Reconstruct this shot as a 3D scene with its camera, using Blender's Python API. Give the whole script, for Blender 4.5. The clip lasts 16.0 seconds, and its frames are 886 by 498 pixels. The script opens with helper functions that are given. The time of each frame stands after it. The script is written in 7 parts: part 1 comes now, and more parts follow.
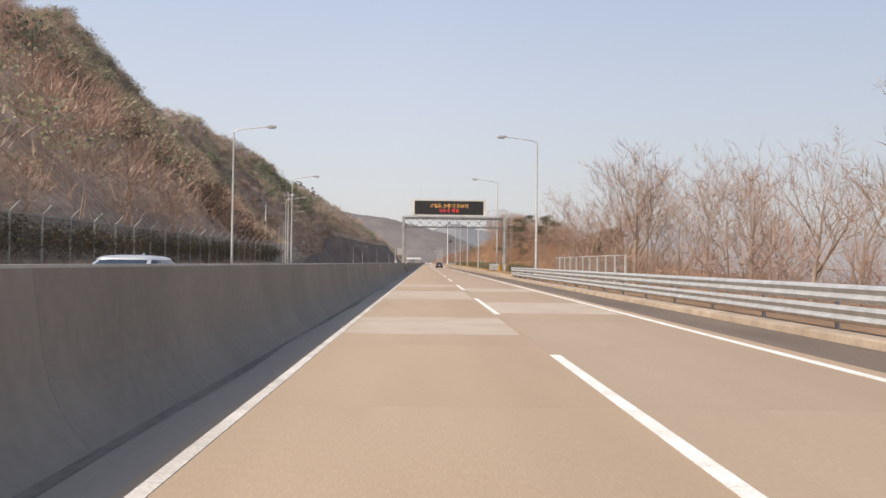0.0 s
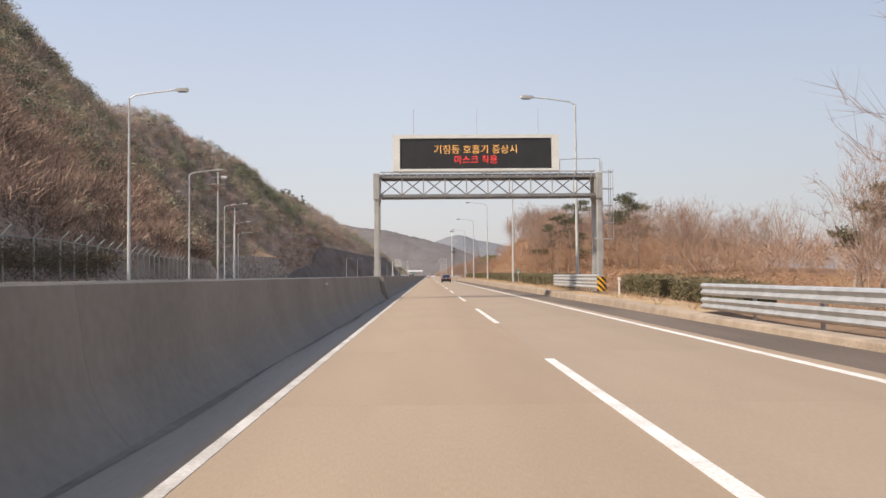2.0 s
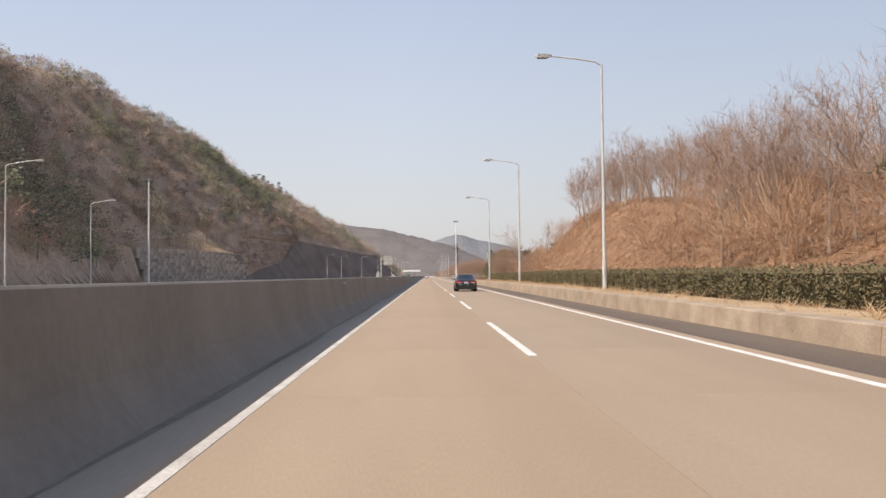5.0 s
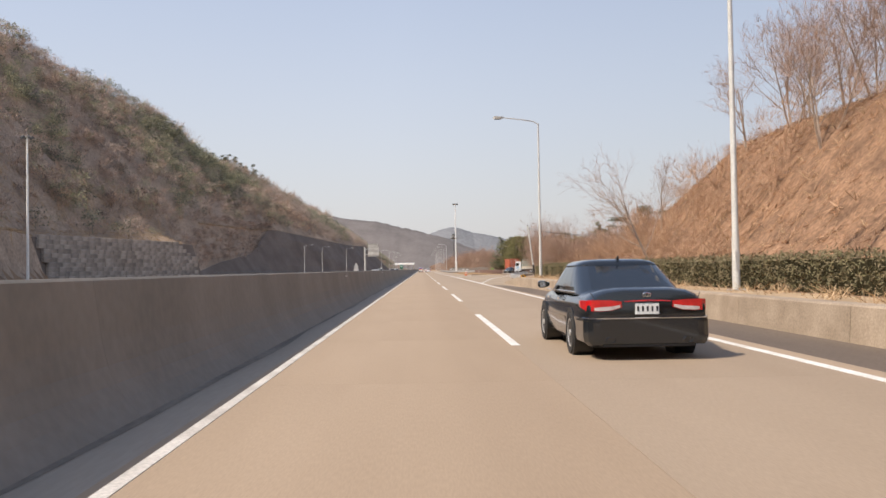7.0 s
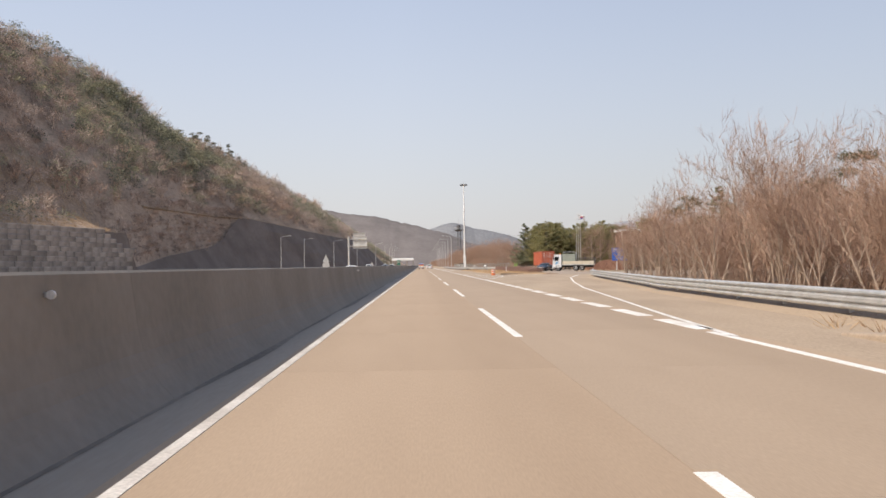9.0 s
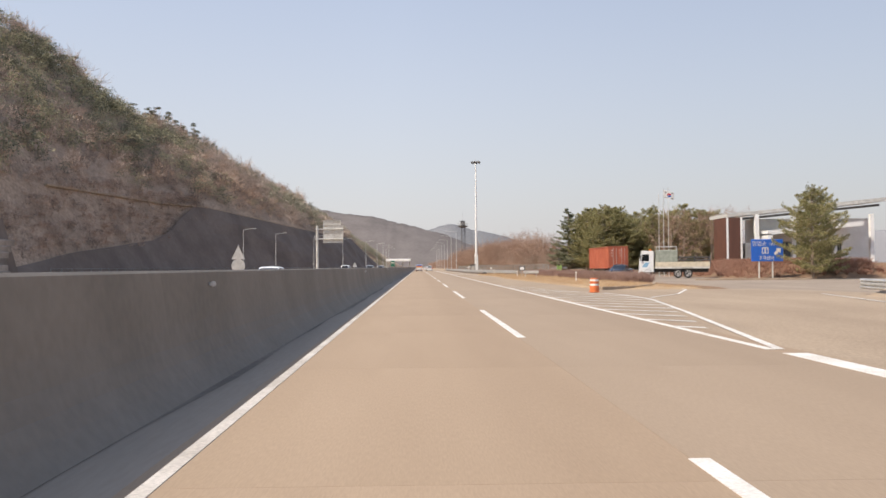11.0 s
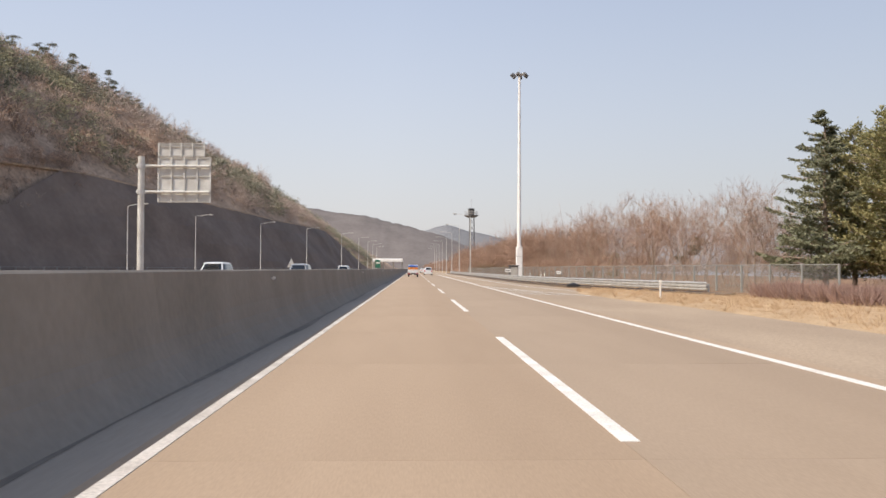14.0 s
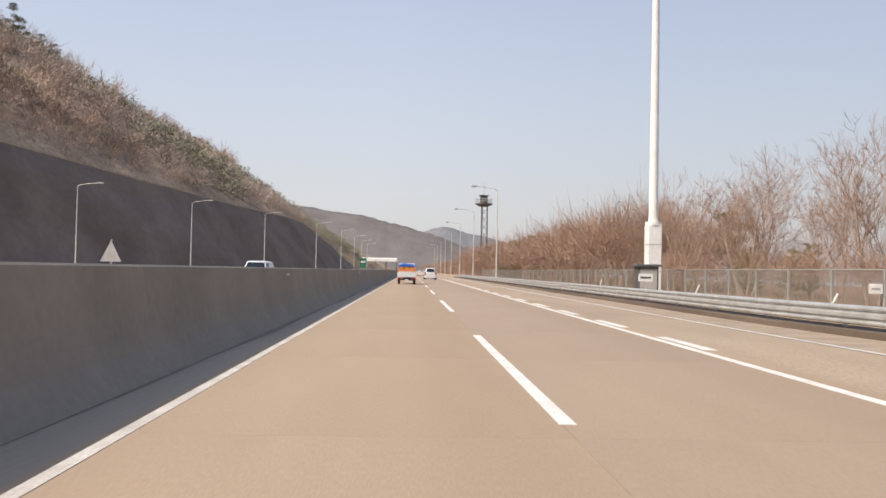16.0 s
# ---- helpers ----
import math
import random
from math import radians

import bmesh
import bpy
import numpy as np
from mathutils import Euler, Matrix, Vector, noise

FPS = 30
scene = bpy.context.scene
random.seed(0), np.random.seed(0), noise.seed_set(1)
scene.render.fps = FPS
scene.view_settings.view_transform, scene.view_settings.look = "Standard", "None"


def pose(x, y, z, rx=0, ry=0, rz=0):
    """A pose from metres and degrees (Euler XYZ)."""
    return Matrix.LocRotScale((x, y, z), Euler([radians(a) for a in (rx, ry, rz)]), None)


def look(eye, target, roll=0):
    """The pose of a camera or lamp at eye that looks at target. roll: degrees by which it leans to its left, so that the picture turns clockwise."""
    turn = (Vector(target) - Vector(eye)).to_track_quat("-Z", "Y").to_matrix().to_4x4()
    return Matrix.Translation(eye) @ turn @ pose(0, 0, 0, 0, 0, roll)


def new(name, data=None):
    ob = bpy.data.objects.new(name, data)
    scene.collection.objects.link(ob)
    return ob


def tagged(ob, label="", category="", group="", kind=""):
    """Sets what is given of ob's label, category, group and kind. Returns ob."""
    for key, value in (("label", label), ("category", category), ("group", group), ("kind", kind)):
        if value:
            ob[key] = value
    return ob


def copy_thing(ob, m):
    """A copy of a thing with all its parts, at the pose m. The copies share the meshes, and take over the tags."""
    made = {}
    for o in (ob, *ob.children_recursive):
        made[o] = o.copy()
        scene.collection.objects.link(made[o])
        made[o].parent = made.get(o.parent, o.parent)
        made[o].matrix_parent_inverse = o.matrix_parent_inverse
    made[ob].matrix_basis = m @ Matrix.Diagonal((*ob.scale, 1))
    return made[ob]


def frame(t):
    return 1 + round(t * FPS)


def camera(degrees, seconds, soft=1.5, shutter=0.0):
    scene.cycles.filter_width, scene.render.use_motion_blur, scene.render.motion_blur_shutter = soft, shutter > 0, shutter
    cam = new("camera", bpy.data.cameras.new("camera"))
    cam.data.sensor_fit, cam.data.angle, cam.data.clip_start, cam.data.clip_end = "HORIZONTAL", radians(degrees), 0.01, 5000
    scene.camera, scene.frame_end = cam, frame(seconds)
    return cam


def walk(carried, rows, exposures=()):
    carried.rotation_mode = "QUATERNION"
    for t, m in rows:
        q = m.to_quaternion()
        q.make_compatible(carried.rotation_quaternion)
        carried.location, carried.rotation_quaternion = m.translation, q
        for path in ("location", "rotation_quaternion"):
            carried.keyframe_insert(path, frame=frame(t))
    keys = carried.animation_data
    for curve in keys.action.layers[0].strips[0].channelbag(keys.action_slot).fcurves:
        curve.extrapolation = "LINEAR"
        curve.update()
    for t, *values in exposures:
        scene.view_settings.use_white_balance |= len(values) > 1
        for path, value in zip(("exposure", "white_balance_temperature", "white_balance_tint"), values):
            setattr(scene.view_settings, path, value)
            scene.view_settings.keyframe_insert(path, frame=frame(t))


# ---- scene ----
cam = camera(55.1, 16.0, soft=1.6)
PATH = [
    (0, (-0.079, -1.983, 1.346), (-0.039, 0.017, 1.379), 0.7),
    (0.5, (-0.093, 12.822, 1.309), (-0.055, 14.821, 1.353), 0.6),
    (1, (-0.066, 27.619, 1.262), (-0.027, 29.618, 1.309), 0.4),
    (1.5, (-0.04, 42.436, 1.286), (-0.002, 44.435, 1.335), -0.2),
    (2, (-0.04, 57.253, 1.324), (-0.004, 59.252, 1.386), -0.5),
    (2.5, (0.018, 72.053, 1.314), (0.049, 74.052, 1.382), -0.7),
    (3, (0.041, 86.909, 1.309), (0.072, 88.908, 1.377), -0.7),
    (3.5, (0.038, 101.796, 1.316), (0.074, 103.795, 1.385), -0.6),
    (4, (0.033, 116.693, 1.33), (0.068, 118.691, 1.398), -0.4),
    (6.5, (0.235, 191.082, 1.347), (0.285, 193.08, 1.398), -0.9),
    (7, (0.243, 205.98, 1.334), (0.295, 207.979, 1.381), -0.9),
    (7.5, (0.186, 220.873, 1.329), (0.238, 222.872, 1.374), -0.9),
    (8, (0.148, 235.714, 1.329), (0.2, 237.713, 1.372), -0.7),
    (8.5, (0.133, 250.53, 1.317), (0.184, 252.529, 1.358), -0.7),
    (9, (0.11, 265.363, 1.307), (0.162, 267.362, 1.345), -0.8),
    (11.5, (-0.076, 339.69, 1.327), (-0.018, 341.689, 1.373), -0.1),
    (12, (-0.062, 354.568, 1.326), (-0.005, 356.567, 1.376), 0.1),
    (12.5, (0.007, 369.442, 1.302), (0.067, 371.44, 1.35), 0.0),
    (13, (0.088, 384.339, 1.299), (0.151, 386.338, 1.348), 0.1),
    (13.5, (0.134, 399.24, 1.325), (0.2, 401.238, 1.372), 0.1),
    (14, (0.173, 414.091, 1.324), (0.243, 416.09, 1.371), 0.2),
    (14.5, (0.261, 428.889, 1.317), (0.332, 430.888, 1.36), 0.1),
    (15, (0.327, 443.698, 1.28), (0.401, 445.696, 1.328), 0.7),
    (15.5, (0.374, 458.539, 1.293), (0.45, 460.537, 1.343), 0.9),
    (16, (0.478, 473.369, 1.292), (0.554, 475.367, 1.344), 1.1),
]
walk(cam, [(t, look(a, b, r)) for t, a, b, r in PATH])

# ---------------------------------------------------------------- light
SUN_EL, SUN_DIR = radians(47), Vector((-1.0, -0.52, 0.0)).normalized()
world = bpy.data.worlds.new("sky")
scene.world = world
world.use_nodes = True
wn = world.node_tree
sky = wn.nodes.new("ShaderNodeTexSky")
sky.sky_type, sky.sun_disc = "NISHITA", False
sky.sun_elevation = SUN_EL
sky.sun_rotation = math.atan2(SUN_DIR.x, SUN_DIR.y)
sky.air_density, sky.dust_density, sky.ozone_density = 1.0, 1.0, 1.0
# spring haze: the sky pales towards the horizon all round
ray, split, up = wn.nodes.new("ShaderNodeTexCoord"), wn.nodes.new("ShaderNodeSeparateXYZ"), wn.nodes.new("ShaderNodeMapRange")
up.inputs[1].default_value, up.inputs[2].default_value = -0.02, 0.58
up.inputs[3].default_value, up.inputs[4].default_value = 0.97, 0.16
dim, haze = wn.nodes.new("ShaderNodeVectorMath"), wn.nodes.new("ShaderNodeMix")
dim.operation, haze.data_type = "SCALE", "RGBA"
dim.inputs["Scale"].default_value = 0.130
haze.inputs[7].default_value = (0.390, 0.374, 0.386, 1)
wn.links.new(ray.outputs["Generated"], split.inputs[0]), wn.links.new(split.outputs[2], up.inputs[0])
wn.links.new(sky.outputs[0], dim.inputs[0]), wn.links.new(dim.outputs[0], haze.inputs[6])
wn.links.new(up.outputs[0], haze.inputs[0])
# the hazy sky is brighter on the sun's side
side, fade, paled = wn.nodes.new("ShaderNodeVectorMath"), wn.nodes.new("ShaderNodeMapRange"), wn.nodes.new("ShaderNodeVectorMath")
side.operation, paled.operation = "DOT_PRODUCT", "SCALE"
side.inputs[1].default_value = SUN_DIR
fade.inputs[1].default_value, fade.inputs[2].default_value = -0.90, -0.42
fade.inputs[3].default_value, fade.inputs[4].default_value = 0.83, 1.0
wn.links.new(ray.outputs["Generated"], side.inputs[0]), wn.links.new(side.outputs["Value"], fade.inputs[0])
wn.links.new(haze.outputs[2], paled.inputs[0]), wn.links.new(fade.outputs[0], paled.inputs["Scale"])
wn.links.new(paled.outputs[0], wn.nodes["Background"].inputs[0])
wn.nodes["Background"].inputs[1].default_value = 1.0
scene.view_settings.exposure = 0.75
sun = new("sun", bpy.data.lights.new("sun", "SUN"))
sun.data.energy, sun.data.angle, sun.data.color = 2.95, radians(0.6), (1.0, 0.90, 0.775)
sun.matrix_world = look(SUN_DIR * math.cos(SUN_EL) * 50 + Vector((0, 0, 50 * math.sin(SUN_EL))), (0, 0, 0))


# ---------------------------------------------------------------- materials
def material(name, a, b=None, rough=0.8, metal=0.0, scale=3.0, fine=40.0, bump=0.15, vary=0.0, stretch=(1, 1, 1), coat=0.0,
             alpha=1.0, spread=(0.35, 0.65), spec=0.5, grain_range=(0.82, 1.15)):
    """A surface of two tones: large stains by `scale`, grain by `fine` (both per metre), relief, and a shift per piece."""
    m = bpy.data.materials.new(name)
    m.use_nodes = True
    n, l = m.node_tree.nodes, m.node_tree.links
    p = n["Principled BSDF"]
    b = b or tuple(c * 0.7 for c in a)
    where = n.new("ShaderNodeTexCoord")
    mapping = n.new("ShaderNodeMapping")
    mapping.inputs["Scale"].default_value = stretch
    l.new(where.outputs["Object"], mapping.inputs[0])
    big, small = n.new("ShaderNodeTexNoise"), n.new("ShaderNodeTexNoise")
    for t, k, d in ((big, scale, 5), (small, fine, 3)):
        t.inputs["Scale"].default_value, t.inputs["Detail"].default_value = k, d
        l.new(mapping.outputs[0], t.inputs["Vector"])
    step = n.new("ShaderNodeMapRange")
    step.inputs[1].default_value, step.inputs[2].default_value = spread
    l.new(big.outputs[0], step.inputs[0])
    mix = n.new("ShaderNodeMix")
    mix.data_type = "RGBA"
    mix.inputs[6].default_value, mix.inputs[7].default_value = (*a, 1), (*b, 1)
    l.new(step.outputs[0], mix.inputs[0])
    grain = n.new("ShaderNodeMapRange")
    grain.inputs[1].default_value, grain.inputs[2].default_value = 0.3, 0.7
    grain.inputs[3].default_value, grain.inputs[4].default_value = grain_range
    l.new(small.outputs[0], grain.inputs[0])
    value = grain.outputs[0]
    if vary:
        info = n.new("ShaderNodeObjectInfo")
        shift = n.new("ShaderNodeMapRange")
        shift.inputs[3].default_value, shift.inputs[4].default_value = 1 - vary, 1 + vary
        l.new(info.outputs["Random"], shift.inputs[0])
        times = n.new("ShaderNodeMath")
        times.operation = "MULTIPLY"
        l.new(value, times.inputs[0]), l.new(shift.outputs[0], times.inputs[1])
        value = times.outputs[0]
    tone = n.new("ShaderNodeVectorMath")
    tone.operation = "SCALE"
    l.new(mix.outputs[2], tone.inputs[0]), l.new(value, tone.inputs["Scale"])
    l.new(tone.outputs[0], p.inputs["Base Color"])
    p.inputs["Roughness"].default_value, p.inputs["Metallic"].default_value = rough, metal
    p.inputs["Coat Weight"].default_value, p.inputs["Alpha"].default_value = coat, alpha
    p.inputs["Specular IOR Level"].default_value = spec
    if bump:
        rise = n.new("ShaderNodeBump")
        rise.inputs["Strength"].default_value, rise.inputs["Distance"].default_value = bump, 0.02
        l.new(small.outputs[0], rise.inputs["Height"]), l.new(rise.outputs[0], p.inputs["Normal"])
    return m


def clumped(name, tones, rough=0.9, through_light=0.0):
    """Leaves, twigs or blades: each island of the mesh takes one of the tones."""
    m = bpy.data.materials.new(name)
    m.use_nodes = True
    n, l = m.node_tree.nodes, m.node_tree.links
    p = n["Principled BSDF"]
    geo, ramp = n.new("ShaderNodeNewGeometry"), n.new("ShaderNodeValToRGB")
    while len(ramp.color_ramp.elements) < len(tones):
        ramp.color_ramp.elements.new(0.5)
    for k, (e, c) in enumerate(zip(ramp.color_ramp.elements, tones)):
        e.position, e.color = k / max(1, len(tones) - 1), (*c, 1)
    l.new(geo.outputs["Random Per Island"], ramp.inputs[0])
    l.new(ramp.outputs[0], p.inputs["Base Color"])
    p.inputs["Roughness"].default_value, p.inputs["Specular IOR Level"].default_value = rough, 0.2
    if through_light:
        thin, both = n.new("ShaderNodeBsdfTranslucent"), n.new("ShaderNodeMixShader")
        both.inputs[0].default_value = through_light
        l.new(ramp.outputs[0], thin.inputs[0])
        l.new(p.outputs[0], both.inputs[1]), l.new(thin.outputs[0], both.inputs[2])
        l.new(both.outputs[0], n["Material Output"].inputs[0])
    return m


def glow(name, colour, strength):
    m = bpy.data.materials.new(name)
    m.use_nodes = True
    p = m.node_tree.nodes["Principled BSDF"]
    p.inputs["Base Color"].default_value = (*colour, 1)
    p.inputs["Emission Color"].default_value, p.inputs["Emission Strength"].default_value = (*colour, 1), strength
    return m


CONCRETE = material("worn_concrete", (0.378, 0.275, 0.183), (0.322, 0.23, 0.15), 0.85, scale=0.5, fine=70, bump=0.06, vary=0.02, stretch=(1, 0.12, 1), grain_range=(0.93, 1.07))
OUTER_LANE = material("greyer_worn_concrete", (0.352, 0.262, 0.18), (0.302, 0.222, 0.15), 0.85, scale=0.5, fine=70, bump=0.06, vary=0.02, stretch=(1, 0.12, 1), grain_range=(0.93, 1.07))
PATCH = material("pale_repair_concrete", (0.44, 0.355, 0.275), (0.38, 0.30, 0.225), 0.85, scale=0.7, fine=60, bump=0.06, grain_range=(0.93, 1.07))
ASPHALT = material("old_asphalt", (0.115, 0.083, 0.06), (0.165, 0.122, 0.088), 0.9, scale=0.6, fine=50, bump=0.4, stretch=(1, 0.15, 1))
SHOULDER = material("shoulder_concrete", (0.27, 0.21, 0.16), (0.34, 0.27, 0.2), 0.9, scale=0.5, fine=40, bump=0.3, stretch=(1, 0.2, 1))
GUTTER = material("smooth_gutter_concrete", (0.36, 0.30, 0.235), (0.30, 0.25, 0.195), 0.9, scale=0.5, fine=20, bump=0.05, stretch=(1, 0.12, 1), grain_range=(0.95, 1.05))
DIRT = material("damp_road_dirt", (0.165, 0.138, 0.11), (0.25, 0.21, 0.165), 0.95, scale=0.8, fine=12, bump=0.2, stretch=(1, 0.3, 1))
BARRIER = material("weathered_barrier_concrete", (0.262, 0.226, 0.184), (0.215, 0.186, 0.15), 0.9, scale=0.7, fine=10, bump=0.02, vary=0.06, stretch=(1, 0.8, 0.7), grain_range=(0.93, 1.06))
KERB = material("pale_kerb_concrete", (0.42, 0.325, 0.235), (0.31, 0.235, 0.165), 0.9, scale=1.2, fine=25, bump=0.3, vary=0.08)
PAINT = material("white_road_paint", (0.78, 0.75, 0.70), (0.62, 0.57, 0.50), 0.7, scale=1.5, fine=30, bump=0.1)
SHOULDER_LINE = material("dusty_edge_paint", (0.62, 0.57, 0.51), (0.46, 0.41, 0.355), 0.8, scale=1.5, fine=30, bump=0.1)
STEEL = material("galvanised_steel", (0.60, 0.59, 0.57), (0.47, 0.46, 0.44), 0.45, 0.45, scale=2.0, fine=60, bump=0.05)
PALE_STEEL = material("pale_painted_steel", (0.62, 0.61, 0.57), (0.50, 0.48, 0.44), 0.5, 0.1, scale=1.5, fine=30, bump=0.05)
DARK_STEEL = material("dull_dark_steel", (0.16, 0.155, 0.15), (0.11, 0.105, 0.10), 0.6, 0.4, scale=2, fine=40, bump=0.05)
BLACK = material("black_plastic", (0.012, 0.012, 0.013), (0.02, 0.02, 0.02), 0.45, scale=4, fine=60, bump=0.05)
RUBBER = material("tyre_rubber", (0.02, 0.019, 0.018), (0.032, 0.03, 0.028), 0.85, scale=8, fine=80, bump=0.2)
GROUND = material("dry_earth_and_leaf_litter", (0.30, 0.195, 0.12), (0.20, 0.13, 0.085), 1.0, scale=0.12, fine=3.0, bump=0.5, spec=0.1)
GRASS_EARTH = material("dry_grass_earth", (0.315, 0.187, 0.114), (0.18, 0.108, 0.068), 1.0, scale=0.9, fine=6.0, bump=0.35, spec=0.1, grain_range=(0.66, 1.3))
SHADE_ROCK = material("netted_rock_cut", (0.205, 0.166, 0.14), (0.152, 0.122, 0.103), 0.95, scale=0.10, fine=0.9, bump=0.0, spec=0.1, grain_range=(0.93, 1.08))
STONE = material("retaining_wall_stone", (0.40, 0.34, 0.285), (0.225, 0.19, 0.16), 0.95, scale=0.35, fine=3, bump=0.6, vary=0.2)
SANDY = material("sandy_pale_paving", (0.385, 0.293, 0.203), (0.315, 0.236, 0.163), 0.95, scale=0.35, fine=30, bump=0.3, stretch=(1, 0.3, 1))
WHITE = material("white_car_paint", (0.75, 0.75, 0.74), (0.68, 0.68, 0.67), 0.35, scale=1, fine=40, bump=0, coat=0.6)
TWIG = clumped("bare_twigs", [(0.37, 0.24, 0.172), (0.29, 0.185, 0.132), (0.46, 0.32, 0.235), (0.23, 0.148, 0.108)])
RUST_TWIG = clumped("russet_scrub", [(0.460, 0.282, 0.172), (0.356, 0.213, 0.138), (0.564, 0.368, 0.230), (0.276, 0.172, 0.115)])
GREEN = clumped("pine_needles", [(0.230, 0.223, 0.101), (0.317, 0.290, 0.135), (0.405, 0.354, 0.176), (0.169, 0.173, 0.084)], through_light=0.35)
PINE_DARK = clumped("dark_pine_needles", [(0.105, 0.102, 0.062), (0.14, 0.133, 0.08), (0.18, 0.166, 0.10), (0.078, 0.077, 0.05)], through_light=0.2)
CEDAR = clumped("cedar_needles", [(0.181, 0.191, 0.113), (0.246, 0.249, 0.152), (0.312, 0.304, 0.196), (0.131, 0.142, 0.087)], through_light=0.3)
HEDGE = clumped("hedge_leaves", [(0.15, 0.135, 0.07), (0.185, 0.16, 0.088), (0.24, 0.19, 0.115), (0.12, 0.112, 0.06)])
STRAW = clumped("dry_grass", [(0.50, 0.345, 0.20), (0.40, 0.265, 0.15), (0.59, 0.43, 0.265), (0.34, 0.215, 0.12)])
BARK = material("bare_bark", (0.42, 0.325, 0.25), (0.28, 0.21, 0.16), 0.95, scale=2.5, fine=20, bump=0.4)
# far hills: aerial haze is mixed into these base colours
FAR_WOOD = material("haze_toned_wooded_hill", (0.19, 0.168, 0.158), (0.155, 0.138, 0.13), 1.0, scale=0.02, fine=0.15, bump=0.0, spec=0.0, grain_range=(0.93, 1.07))
FAINT = material("haze_toned_far_mountain", (0.29, 0.284, 0.288), (0.282, 0.276, 0.28), 1.0, scale=0.003, fine=0.01, bump=0.0, spec=0.0, grain_range=(0.99, 1.01))
FAR_BLUE = material("haze_toned_blue_hill", (0.205, 0.205, 0.21), (0.19, 0.19, 0.195), 1.0, scale=0.01, fine=0.1, bump=0.0, spec=0.0)


# ---------------------------------------------------------------- mesh building
class Build:
    """Collects the faces of one mesh."""

    def __init__(self):
        self.v, self.f = [], []

    def add(self, verts, faces):
        k = len(self.v)
        self.v += [tuple(p) for p in verts]
        self.f += [tuple(k + i for i in face) for face in faces]
        return self

    def box(self, x0, x1, y0, y1, z0, z1, b=0.0):
        """A box with its upright and upper edges cut back by b."""
        if b <= 0:
            return self.add([(x, y, z) for z in (z0, z1) for y in (y0, y1) for x in (x0, x1)],
                            [(0, 2, 3, 1), (4, 5, 7, 6), (0, 1, 5, 4), (1, 3, 7, 5), (3, 2, 6, 7), (2, 0, 4, 6)])
        ring = lambda c, z: [(x0 + c, y0, z), (x1 - c, y0, z), (x1, y0 + c, z), (x1, y1 - c, z), (x1 - c, y1, z), (x0 + c, y1, z), (x0, y1 - c, z), (x0, y0 + c, z)]
        top = [(min(max(x, x0 + b), x1 - b), min(max(y, y0 + b), y1 - b), z1) for x, y, _ in ring(b, z1)]
        return self.loft([ring(b, z0), ring(b, z1 - b), top])

    def loft(self, rings, closed=True, caps=True):
        """Skin over rings of as many points each."""
        n = len(rings[0])
        faces = []
        for k in range(len(rings) - 1):
            for i in range(n if closed else n - 1):
                j = (i + 1) % n
                faces.append((k * n + i, k * n + j, (k + 1) * n + j, (k + 1) * n + i))
        if caps and closed:
            faces += [tuple(reversed(range(n))), tuple(range((len(rings) - 1) * n, len(rings) * n))]
        return self.add([p for r in rings for p in r], faces)

    def rod(self, a, b, r0, r1=None, n=8, caps=True):
        a, b = Vector(a), Vector(b)
        r1 = r0 if r1 is None else r1
        q = (b - a).to_track_quat("Z", "Y")
        ring = lambda c, r: [c + q @ Vector((r * math.cos(2 * math.pi * i / n), r * math.sin(2 * math.pi * i / n), 0)) for i in range(n)]
        return self.loft([ring(a, r0), ring(b, r1)], caps=caps)

    def pipe(self, points, r, n=6):
        for a, b in zip(points, points[1:]):
            self.rod(a, b, r, n=n)
        return self

    def mesh(self, name, material, smooth=False):
        me = bpy.data.meshes.new(name)
        me.from_pydata(self.v, [], self.f)
        me.materials.append(material)
        if smooth:
            me.shade_smooth()
            me.set_sharp_from_angle(angle=radians(42))
        me.update()
        return me


def part(name, build, material, parent=None, label="", smooth=False, at=None):
    data = build.mesh(name, material, smooth) if isinstance(build, Build) else build
    ob = new(name, data)
    ob.parent = parent
    if at is not None:
        ob.matrix_basis = at
    return tagged(ob, label) if label else ob


def thing(name, label, category, group="", kind="", at=None):
    ob = tagged(new(name), label, category, group, kind)
    if at is not None:
        ob.matrix_basis = at
    return ob


def big_mesh(name, verts, faces, material, smooth=False):
    """A mesh from arrays, all faces with as many corners."""
    me = bpy.data.meshes.new(name)
    k = faces.shape[1]
    me.vertices.add(len(verts)), me.loops.add(faces.size), me.polygons.add(len(faces))
    me.vertices.foreach_set("co", np.ascontiguousarray(verts, np.float32).ravel())
    me.loops.foreach_set("vertex_index", np.ascontiguousarray(faces, np.int32).ravel())
    me.polygons.foreach_set("loop_start", np.arange(0, faces.size, k, dtype=np.int32))
    me.update(calc_edges=True)
    me.materials.append(material)
    if smooth:
        me.shade_smooth()
    me.validate()
    return me


# ---------------------------------------------------------------- land
def foot(y):
    """Where the wooded slope begins beyond the other carriageway."""
    return np.interp(y, [-400, 60, 100, 143, 183, 264, 350, 400, 468, 559, 588, 612, 636, 672, 710, 2500],
                     [-18, -18.5, -20, -28, -34, -50, -72, -84, -68, -60, -50, -42, -34, -27, -23, -22])


CUT_Y, CUT_Z = [440, 468, 492, 580, 603, 633, 665, 744, 850, 950], [0, 10, 17, 18, 16.5, 14.5, 13.5, 14, 9, 0]


